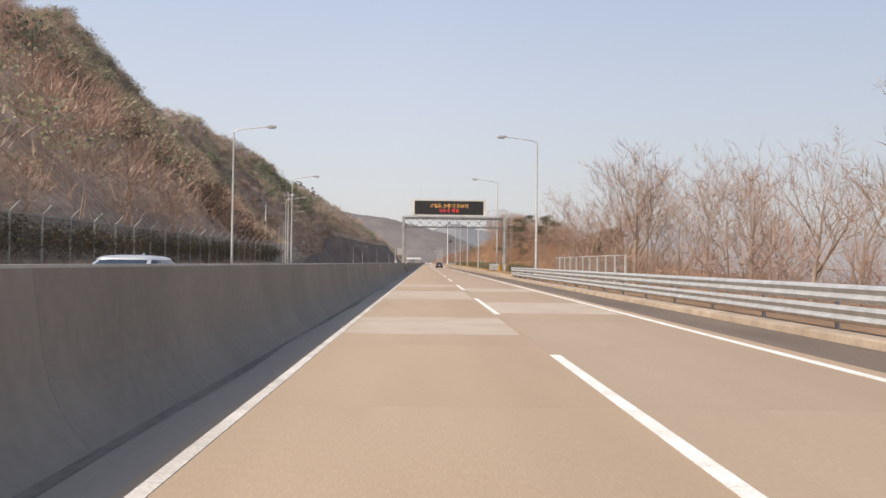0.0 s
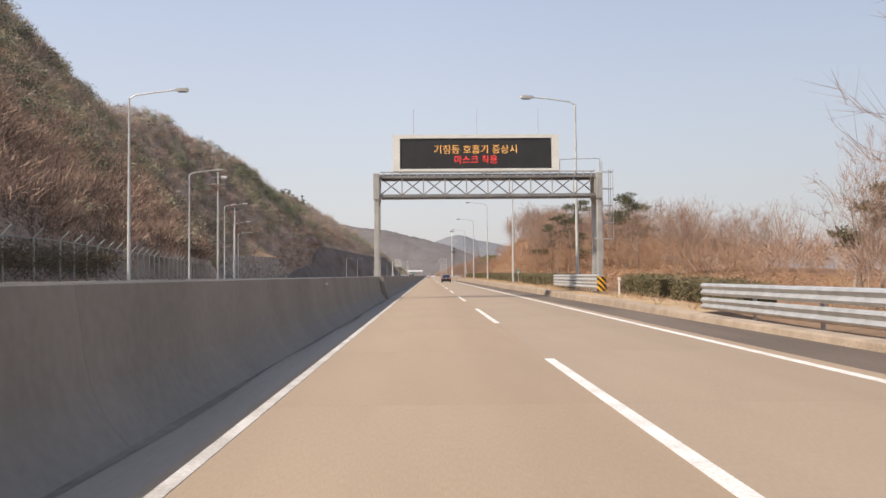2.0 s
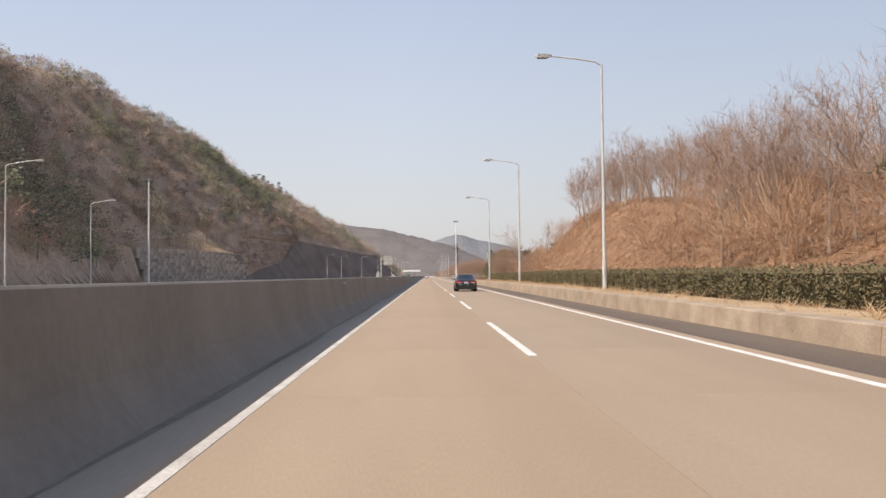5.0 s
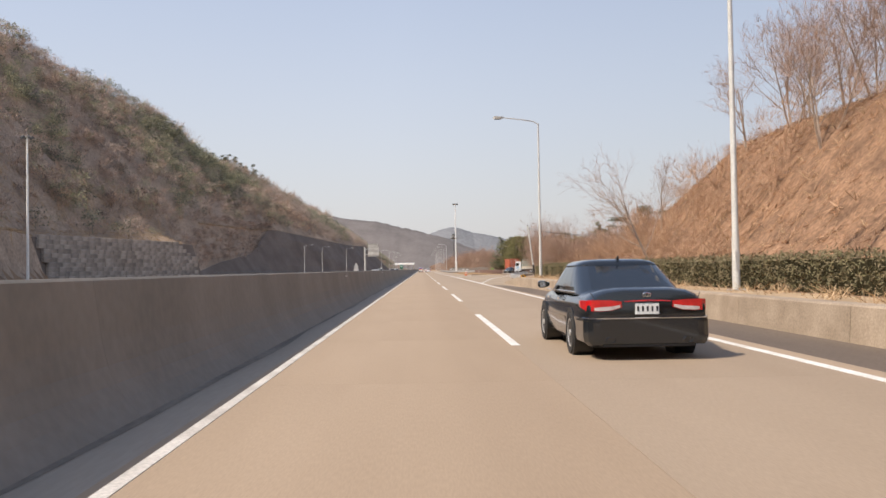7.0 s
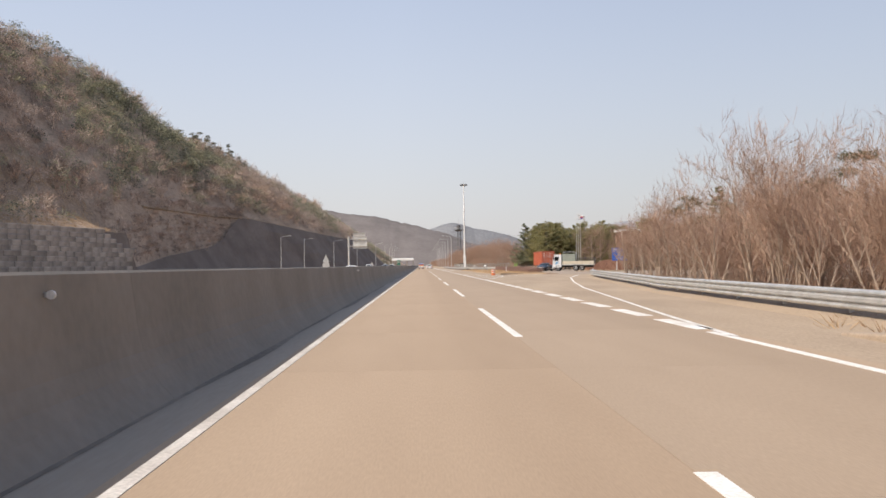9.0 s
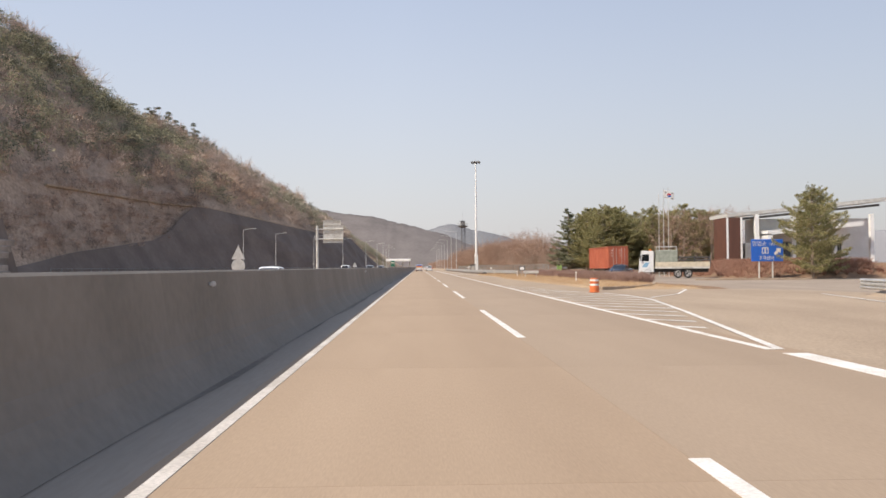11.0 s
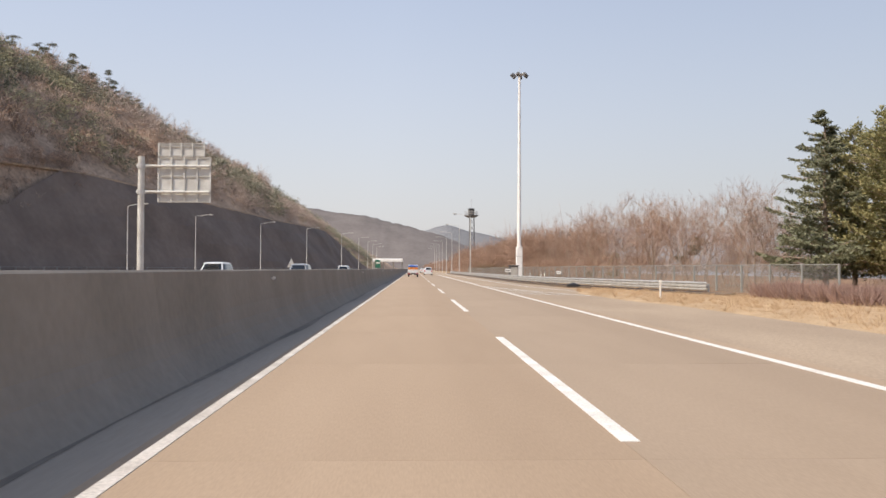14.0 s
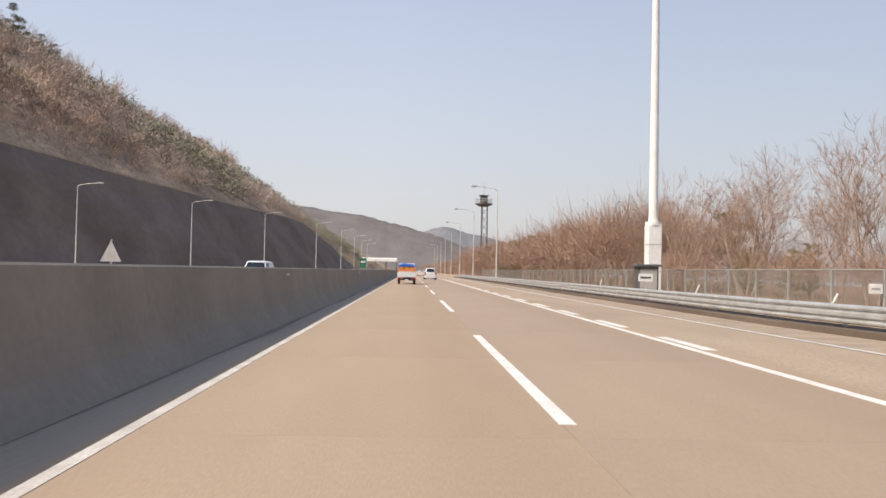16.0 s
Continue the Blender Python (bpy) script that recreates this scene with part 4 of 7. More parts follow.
# canopy over the other carriageway, far ahead
canopy = thing("toll_canopy", "pale low canopy across the other carriageway far ahead", "canopy", at=pose(-11, 808, 0))
part("roof", Build().box(-7.5, 6.5, -3, 3, 4.6, 6.0, 0.3), WHITE_STEEL, canopy)
for x in (-7, -2.5, 2, 6):
    part("column", Build().box(x - 0.3, x + 0.3, -0.4, 0.4, 0, 4.6), GREY, canopy)
green = thing("direction_sign", "green direction sign on two posts with unreadable lines", "road sign", at=pose(-10.6, 673, 0) @ Matrix.Diagonal((0.5, 1, 1, 1)))
for x in (-1, 1):
    part("post", Build().rod((x, 0, 0), (x, 0, 2.0), 0.07), STEEL, green)
part("board", Build().box(-1.6, 1.6, -0.1, -0.04, 1.6, 4.0), material("green_board", (0.03, 0.16, 0.10), (0.03, 0.13, 0.08), 0.45, bump=0), green)
part("writing_bar", Build().box(-1.1, 1.1, -0.12, -0.101, 2.9, 3.3), PAINT, green)

# thickened barrier under the gantry leg
part("leg_block", Build().loft([[(x * 1.0 - 2.95, y, z) for x, z in ((0.62, 0), (0.60, 0.1), (0.36, 1.31), (-0.36, 1.31), (-0.62, 0))] for y in (105.4, 109.2)]), BARRIER, barrier)


# ---------------------------------------------------------------- plants
def sprig(seed, blades=56, spread=0.55, fine=0.022):
    """A bare bush of unit height: forking twigs, each a slim blade."""
    r = np.random.RandomState(seed)
    V, F = [], []
    for k in range(blades):
        a, lean = r.rand() * 6.283, r.rand() ** 0.7 * spread
        base = np.array([math.cos(a), math.sin(a), 0]) * r.rand() * 0.12
        d = np.array([math.cos(a) * lean, math.sin(a) * lean, 1.0])
        tip = base + d * (0.55 + 0.45 * r.rand())
        start = base + (tip - base) * (0.0 if k % 3 == 0 else 0.25 + 0.3 * r.rand())
        tip = tip + r.randn(3) * 0.10
        s = np.cross(d, r.randn(3))
        s = s / np.linalg.norm(s) * fine * (1.3 if k % 3 == 0 else 0.8)
        n = len(V)
        V += [start - s, start + s, tip]
        F.append((n, n + 1, n + 2))
    return np.array(V), np.array(F)


def tuft_of_leaves(seed, n=80, size=0.11, lumps=5):
    """An evergreen bush of unit height: small leaf faces on uneven lumps."""
    r = np.random.RandomState(seed)
    V, F = [], []
    centres = [np.array([r.randn() * 0.22, r.randn() * 0.22, 0.25 + 0.6 * r.rand()]) for _ in range(lumps)]
    for k in range(n):
        c = centres[k % lumps]
        d = r.randn(3)
        p = c + d / np.linalg.norm(d) * (0.16 + 0.10 * r.rand()) * np.array([1.3, 1.3, 0.8])
        a, b = r.randn(3), r.randn(3)
        i = len(V)
        V += [p + a / np.linalg.norm(a) * size, p - a / np.linalg.norm(a) * size * 0.6 + b * size * 0.2, p + b / np.linalg.norm(b) * size]
        F.append((i, i + 1, i + 2))
    return np.array(V), np.array(F)


def scatter(name, label, category, protos, places, sizes, material, squash=(1.0, 1.0), seed=5, cling=False):
    """One object of many small plants."""
    r = np.random.RandomState(seed)
    VV, FF, n = [], [], 0
    for (x, y, z), h in zip(places, sizes):
        V, F = protos[r.randint(len(protos))]
        a = r.rand() * 6.283
        c, s = math.cos(a), math.sin(a)
        w = h * (squash[0] + (squash[1] - squash[0]) * r.rand())
        P = np.stack([(V[:, 0] * c - V[:, 1] * s) * w + x, (V[:, 0] * s + V[:, 1] * c) * w + y, V[:, 2] * h + z], 1)
        VV.append(P), FF.append(F + n)
        n += len(V)
    V = np.concatenate(VV)
    if cling:
        base = np.repeat([p[2] for p in places], [len(v) for v in VV])
        V[:, 2] += land(V[:, 0], V[:, 1]) - base - 0.03
    ob = new(name, big_mesh(name, V, np.concatenate(FF), material))
    return tagged(ob, label, category, kind="stuff")


def shrub(seed, stems=9, width=0.5, fine=0.0075):
    """A leafless shrub of unit height, forking three times into fine twigs."""
    r = np.random.RandomState(seed)
    V, F = [], []

    def blade(a, b, w):
        d = b - a
        s = np.cross(d, r.randn(3))
        s = s / (np.linalg.norm(s) + 1e-9) * w
        i = len(V)
        V.extend([a - s, a + s, b])
        F.append((i, i + 1, i + 2))

    for k in range(stems):
        a = r.rand() * 6.283
        lean = width * (0.25 + 0.75 * r.rand())
        p0 = np.array([math.cos(a), math.sin(a), 0]) * 0.06
        p1 = p0 + np.array([math.cos(a) * lean, math.sin(a) * lean, 1.0]) * (0.42 + 0.30 * r.rand())
        blade(p0, p1, fine * 1.5)
        for j in range(7):
            u = 0.35 + 0.65 * r.rand()
            q0 = p0 + (p1 - p0) * u
            q1 = q0 + (np.array([math.cos(a), math.sin(a), 1.6]) * 0.5 + r.randn(3) * 0.6) * 0.30
            blade(q0, q1, fine * 1.2)
            for i in range(5):
                w0 = q0 + (q1 - q0) * (0.3 + 0.7 * r.rand())
                blade(w0, w0 + (q1 - q0) * 0.45 + r.randn(3) * 0.09 + np.array([0, 0, 0.05]), fine * 0.75)
    return np.array(V), np.array(F)


def crown(seed, n=64, fine=0.013, lean=0.9, reach=0.16):
    """A leafless tree crown of unit height: fine twigs reaching outwards all round, over a few stems."""
    r = np.random.RandomState(seed)
    d = r.randn(n, 3) * (1, 1, 0.8) + (0, 0, 0.6)
    d /= np.linalg.norm(d, axis=1)[:, None]
    c = np.array([0, 0, 0.52])
    lump = 1 + 0.25 * np.sin(3 * np.arctan2(d[:, 1:2], d[:, :1]) + seed)
    a = c + d * (0.15 + 0.62 * r.rand(n, 1) ** 0.8) * lump * (0.5 * lean, 0.5 * lean, 0.45)
    b = a + (0.55 * d + 0.38 * r.randn(n, 3) + (0, 0, 0.45)) * (reach + reach * r.rand(n, 1))
    s = np.cross(b - a, r.randn(n, 3))
    s = s / np.linalg.norm(s, axis=1)[:, None] * fine * (0.6 + 0.8 * r.rand(n, 1))
    V = np.stack([a - s, a + s, b], 1).reshape(-1, 3)
    foot_at, k = 0.05 * r.randn(5, 3) * (1, 1, 0), 5
    tip = c + 0.16 * r.randn(5, 3)
    w = np.array([fine * 1.2, 0, 0])
    T = np.stack([foot_at - w, foot_at + w, tip], 1).reshape(-1, 3)
    V = np.concatenate([V, T])
    return V, np.arange(len(V)).reshape(-1, 3)


def hill_pine(seed, n=150):
    """A pine crown of unit height: needle sprays on flattened lumps, over a bent stem."""
    r = np.random.RandomState(seed)
    k = 9
    a = r.rand(k) * 6.283
    z = 0.34 + 0.58 * np.linspace(0, 1, k) + 0.05 * r.randn(k)
    out = 0.34 * (1.12 - z) ** 0.6 * (0.4 + 0.7 * r.rand(k))
    centre = np.stack([np.cos(a) * out, np.sin(a) * out, z], 1)
    c = centre[r.randint(k, size=n)]
    d = r.randn(n, 3)
    d /= np.linalg.norm(d, axis=1)[:, None]
    p = c + d * (0.08 + 0.10 * r.rand(n, 1)) * (1.35, 1.35, 0.62)
    e = d * (1, 1, 0.4) + 0.6 * r.randn(n, 3) + (0, 0, 0.3)
    e = e / np.linalg.norm(e, axis=1)[:, None] * (0.045 + 0.03 * r.rand(n, 1))
    w = np.cross(e, d + 0.45 * r.randn(n, 3) + (0, 0, 0.7))
    w = w / np.linalg.norm(w, axis=1)[:, None] * 0.030
    V = np.stack([p - w, p + w, p + e], 1).reshape(-1, 3)
    stem = np.array([(-0.012, 0, 0), (0.012, 0, 0), (0.03 * r.randn(), 0.03 * r.randn(), 0.85)])
    V = np.concatenate([V, stem])
    return V, np.arange(len(V)).reshape(-1, 3)


R = np.random.RandomState(11)
SHRUBS = [shrub(300 + k, 8, 0.42, 0.0034) for k in range(7)]
SPRIGS = [crown(k, 96, 0.012, 1.05, 0.09) for k in range(7)]
NEAR_SPRIGS = [crown(330 + k, 135, 0.0048, 1.0, 0.12) for k in range(6)]
MASS = [crown(400 + k, 180, 0.0029, 1.0) for k in range(7)]
BUSHES = [hill_pine(k + 20) for k in range(7)]
BUSHES_LOW = [tuft_of_leaves(k + 20, 120, 0.058, 8) for k in range(5)]

# woods on the hill
bare_at, bare_h, green_at, green_h = [], [], [], []
while len(bare_at) + len(green_at) < 11500:
    y = -30 + 1130 * R.rand() ** 1.1
    d = R.rand() * 80
    face = 480 < y < 570 and d < 12.5 and d > 11 * NET(y) + 0.5
    if 455 < y < 930 and d < 12.5 and not face or 345 < y < 470 and d < 17 + 5 * math.sin(y / 7.0) and (d < 4 or R.rand() < 0.65) or d < 1.0:
        continue
    x = float(foot(y)) - d
    if y + 25 < -1.8 * x and R.rand() < 0.8:
        continue
    patch = 0.5 + 0.5 * math.sin(x / 19 + 2 * math.sin(y / 37)) * math.cos(y / 27 + x / 44)
    patch = patch + 0.20 * math.sin(x / 6.1 + 1.3 * math.sin(y / 8)) * math.cos(y / 7.3)
    leafy = min(0.92, max(0.12, (patch - 0.26) * 2.0)) * float(np.interp(y, [150, 260, 330], [0.04, 0.6, 1.1])) * (0.7 + 0.4 * min(1.0, d / 45)) * (0.62 if d > 54 else 1.0)
    big = 0.8 if y > 690 else 1.0
    if R.rand() < leafy and not face:
        green_at.append((x, y, 0.0)), green_h.append((3.4 + 3.4 * R.rand()) * big)
    else:
        bare_at.append((x, y, 0.0)), bare_h.append((1.3 + 1.6 * R.rand() if face else (2.2 if y < 150 else 2.8) + 3.4 * R.rand() ** 1.2) * big)
for k in range(560):
    y = 560 + 300 * R.rand()
    bare_at.append((float(foot(y)) - 11.8 - 12 * R.rand(), y, 0.0)), bare_h.append(1.6 + 2.2 * R.rand())
for k in range(620):
    y = 476 + 104 * R.rand()
    low = 11 * NET(y) * (0.75 + 0.4 * R.rand())
    d = low + (13.0 - low) * R.rand()
    bare_at.append((float(foot(y)) - d, y, 0.0)), bare_h.append(1.2 + 1.7 * R.rand())
bare_at, green_at = [[(x, y, z) for (x, y, _), z in zip(a, land(np.array(a)[:, 0], np.array(a)[:, 1]) - 0.2)] for a in (bare_at, green_at)]
# hill tones are lifted to put haze into the colour; FAR_ tones greyer still
HILL_TWIG = clumped("grey_brown_hill_twigs", [(0.543, 0.411, 0.326), (0.430, 0.328, 0.259), (0.661, 0.520, 0.419), (0.343, 0.268, 0.216)])
HILL_RUST = clumped("russet_hill_twigs", [(0.470, 0.310, 0.224), (0.358, 0.235, 0.170), (0.567, 0.407, 0.302), (0.270, 0.183, 0.137)])
HILL_GREEN = clumped("olive_hill_pines", [(0.260, 0.256, 0.161), (0.355, 0.336, 0.212), (0.476, 0.430, 0.280), (0.181, 0.183, 0.122)], through_light=0.3)
# darkened pine tones imitate the shadows between the crowns
HILL_DARK_GREEN = clumped("shade_dark_hill_pines", [(0.131, 0.135, 0.096), (0.180, 0.180, 0.127), (0.230, 0.223, 0.160), (0.099, 0.103, 0.076)], through_light=0.25)
FAR_TWIG = clumped("haze_grey_far_twigs", [(0.436, 0.345, 0.290), (0.363, 0.290, 0.242), (0.520, 0.418, 0.351), (0.315, 0.254, 0.218)])
FAR_GREEN = clumped("haze_grey_green_pines", [(0.234, 0.221, 0.157), (0.287, 0.268, 0.191), (0.334, 0.308, 0.229), (0.200, 0.192, 0.140)])
# twigs darkened likewise, as shadowed gaps in the woods
HILL_DARK = clumped("shade_dark_hill_twigs", [(0.273, 0.206, 0.166), (0.219, 0.164, 0.133), (0.352, 0.269, 0.219), (0.181, 0.138, 0.113)])
near_bare = [k for k in range(len(bare_at)) if bare_at[k][1] < 260]
mid_bare = [k for k in range(len(bare_at)) if 260 <= bare_at[k][1] <= 640]
far_bare = [k for k in range(len(bare_at)) if bare_at[k][1] > 640]
scatter("hill_scrub", "russet leafless scrub covering the steep slope", "scrub", NEAR_SPRIGS, [bare_at[k] for k in near_bare], [bare_h[k] for k in near_bare], HILL_RUST, (0.9, 1.5))
for lab, m, test in (("grey-brown leafless scrub covering the steep slope", HILL_TWIG, lambda q: q < 40), ("russet leafless scrub on the middle of the slope", HILL_RUST, lambda q: 40 <= q < 65),
                     ("leafless trees in shadow-dark tones among the scrub of the slope", HILL_DARK, lambda q: q >= 65)):
    pick = [k for k in mid_bare if test(k * 7919 % 100 + (38 if bare_at[k][1] > 570 and foot(bare_at[k][1]) - bare_at[k][0] < 26 else 0))]
    scatter("hill_scrub", lab, "scrub", SPRIGS, [bare_at[k] for k in pick], [bare_h[k] for k in pick], m, (0.9, 1.5), 6)
scatter("hill_scrub", "grey leafless woods on the far part of the slope", "woods", SPRIGS, [bare_at[k] for k in far_bare], [bare_h[k] for k in far_bare], FAR_TWIG, (0.9, 1.5), 6)
for lab, lo, hi, m, protos, odd in (("olive green pines among the bare scrub", -99, 640, HILL_GREEN, BUSHES, 0), ("green pines in shadow-dark tones among the bare scrub", -99, 640, HILL_DARK_GREEN, BUSHES, 1),
                                    ("olive evergreen bushes among the pines", -99, 640, HILL_GREEN, BUSHES_LOW, 2), ("grey-green pines on the far slope", 640, 9999, FAR_GREEN, BUSHES, None)):
    pick = [k for k in range(len(green_at)) if lo <= green_at[k][1] < hi and odd in (None, k % 3)]
    scatter("hill_evergreens", lab, "trees", protos, [green_at[k] for k in pick], [green_h[k] * (0.7 if odd == 2 else 1.0) for k in pick], m, (1.0, 1.5), 7)


def bare_tree(seed, h, stems=1, spread=0.55, twigs=5):
    """Trunk and limbs as tapered tubes, then fine twigs; returns two meshes."""
    r = random.Random(seed)
    wood, fine = Build(), Build()

    def turned(d, angle):
        side = d.cross(Vector((r.uniform(-1, 1), r.uniform(-1, 1), r.uniform(-1, 1)))).normalized()
        return (d * math.cos(angle) + side * math.sin(angle)).normalized()

    def grow(p, d, length, radius, level):
        steps = 4 if level == 0 else 3 if level == 1 else 2
        pts = [p]
        for k in range(steps):
            d = (d + Vector((r.uniform(-1, 1), r.uniform(-1, 1), r.uniform(-0.3, 1))) * (0.08 + 0.03 * level) + Vector((0, 0, 0.06))).normalized()
            pts.append(pts[-1] + d * length / steps)
        if level == 3:
            for k in range(5):
                a = pts[0] if k == 0 else pts[0].lerp(pts[-1], r.random() * 0.8)
                e = pts[-1] if k == 0 else a + (turned(d, r.uniform(0.2, 0.8)) + Vector((0, 0, 0.12))) * length * r.uniform(0.4, 0.9)
                s = (e - a).cross(Vector((r.uniform(-1, 1), r.uniform(-1, 1), r.uniform(-1, 1)))).normalized() * (0.0075 if k == 0 else 0.0056)
                fine.add([a - s, a + s, e], [(0, 1, 2)])
            return
        for k in range(steps):
            r0, r1 = radius * (1 - 0.75 * k / steps), radius * (1 - 0.75 * (k + 1) / steps)
            (wood if level < 2 else fine).rod(pts[k], pts[k + 1], r0, r1, 7 if level == 0 else 4 if level < 2 else 3, caps=False)
        count = (9, 6, twigs)[level]
        for k in range(count):
            u = 0.28 + 0.72 * (k + r.random()) / count if level == 0 else 0.2 + 0.8 * (k + r.random()) / count
            i = min(steps - 1, int(u * steps))
            a = pts[i].lerp(pts[i + 1], u * steps - i)
            grow(a, turned(d, r.uniform(0.35, 0.35 + spread)), length * r.uniform(0.46, 0.70) * (1.15 - 0.35 * u), radius * (1 - 0.7 * u) * 0.55, level + 1)

    for k in range(stems):
        a = 6.283 * k / stems + r.random()
        lean = 0.0 if stems == 1 else r.uniform(0.18, 0.55)
        grow(Vector((0.15 * math.cos(a), 0.15 * math.sin(a), -0.3)) * (stems > 1) + Vector((0, 0, -0.3)) * (stems == 1),
             Vector((lean * math.cos(a), lean * math.sin(a), 1)).normalized(), h * r.uniform(0.52, 0.66), h * (0.014 if stems == 1 else 0.0085), 0)
    return wood.mesh("trunk", BARK, True), fine.mesh("crown", TWIG)


tall = lambda meshes: max(v.co.z for m in meshes for v in m.vertices)
SINGLE = [bare_tree(k, 8.0, 1, 0.72) for k in range(5)]
FOUNTAIN = [bare_tree(40 + k, 7.0, 3, 0.52, 4) for k in range(5)]


def plant(kind, meshes, x, y, size, label, category, group, tilt=(0, 0), sink=0.1):
    t = thing(kind, label, category, group, at=pose(x, y, float(land(x, y)) - sink, tilt[0], tilt[1], 0) @ pose(0, 0, 0, 0, 0, R.rand() * 360) @ Matrix.Diagonal((size, size, size, 1)))
    part("trunk", meshes[0], None, t), part("crown", meshes[1], None, t)
    return t


def bare(x, y, h, fountain=False, tilt=(0, 0)):
    kind = (FOUNTAIN if fountain else SINGLE)[R.randint(5)]
    if fountain:
        return plant("bare_tree", kind, x, y, 1.15 * h / tall(kind), "leafless tan tree with several upright stems", "tree", "leafless multi-stemmed trees", tilt)
    return plant("bare_tree", kind, x, y, 1.15 * h / tall(kind), "leafless grey-tan tree with fine twigs", "tree", "leafless trees", tilt)


# beside the first guardrail
for x, y, h in ((13.2, 27, 6.2), (14.8, 21, 7.5), (13.0, 51, 9.2), (14.0, 54, 8.8), (13.4, 76, 8.4), (12.9, 63, 6.5), (16.5, 41, 7.5), (18, 33, 7.5),
                (15, 12, 6.5), (19, 62, 8.0), (19.5, 80, 8.0), (21, 46, 8), (13.6, 36, 7.0), (20, 85, 8.0), (16, 88, 6.0)):
    bare(x, y, h, R.rand() < 0.35)
# on the grassy bank
for k in range(64):
    y = 112 + 142 * R.rand() ** 1.25
    if y < 208:
        bare(float(np.interp(y, [112, 150], [20.5, 16.8])) + 9.5 * R.rand(), y, float(np.interp(y, [112, 150, 175], [3.4, 5.4, 6.6])) + 1.8 * R.rand(), R.rand() < 0.5)
    else:
        bare(22.0 + 6 * R.rand(), y, 3.6 + 2.6 * R.rand(), R.rand() < 0.3)
for x, y, h, t in ((13.6, 254, 7.2, (0, -22)), (20.5, 258, 6.0, (0, -8)), (23, 246, 6.5, (0, 0)), (22, 232, 6.5, (0, 0)), (24, 226, 7.0, (0, 5)), (16.8, 264, 5.0, (0, 0)), (26, 262, 6, (0, 0))):
    bare(x, y, h, False, t)
for k in range(18):
    y = 206 + 58 * R.rand()
    bare(18.5 + 8 * R.rand(), y, 4.5 + 3.0 * R.rand(), R.rand() < 0.3, (0, R.uniform(-10, 6)))
# the thicket beside the slip lane
for x, y, h in ((13.9, 300, 7.0), (14.6, 307, 6.2), (13.2, 293, 4.8), (16.4, 318, 6.0), (15.2, 298, 6.2), (17.5, 326, 5.6), (19.6, 338, 5.4), (12.9, 287, 4.6)):
    bare(x, y, h, True)
for k in range(44):
    y = 283 + 66 * R.rand()
    rail = float(np.interp(y, [281, 301, 321, 341, 361], [9.35, 10.6, 12.9, 15.4, 19.6]))
    bare(rail + 2.6 + 11 * R.rand() ** 1.2, y, 3.8 + 1.7 * R.rand(), R.rand() < 0.75)
# behind the long fence
for k in range(36):
    y = 540 + 190 * R.rand()
    bare(17.5 + 13 * R.rand() ** 1.1, y, 5.5 + 2.8 * R.rand(), R.rand() < 0.7)
for x, y, h in ((21.5, 526, 8.6), (21.0, 536, 8.6), (21.4, 511, 8.2), (20.6, 500, 8.4), (22.6, 498, 8.6), (23.0, 529, 8.2), (22.8, 517, 6.4), (20.2, 543, 7.0), (19.6, 488, 4.5), (23.5, 476, 5.0), (21.8, 549, 8.0), (20.0, 556, 7.0), (21.6, 467, 6.6), (22.8, 472, 6.2), (21.2, 478, 6.8), (20.6, 484, 6.6), (22.0, 490, 7.2), (24.2, 469, 6.4), (23.4, 482, 6.8)):
    bare(x, y, h, True)


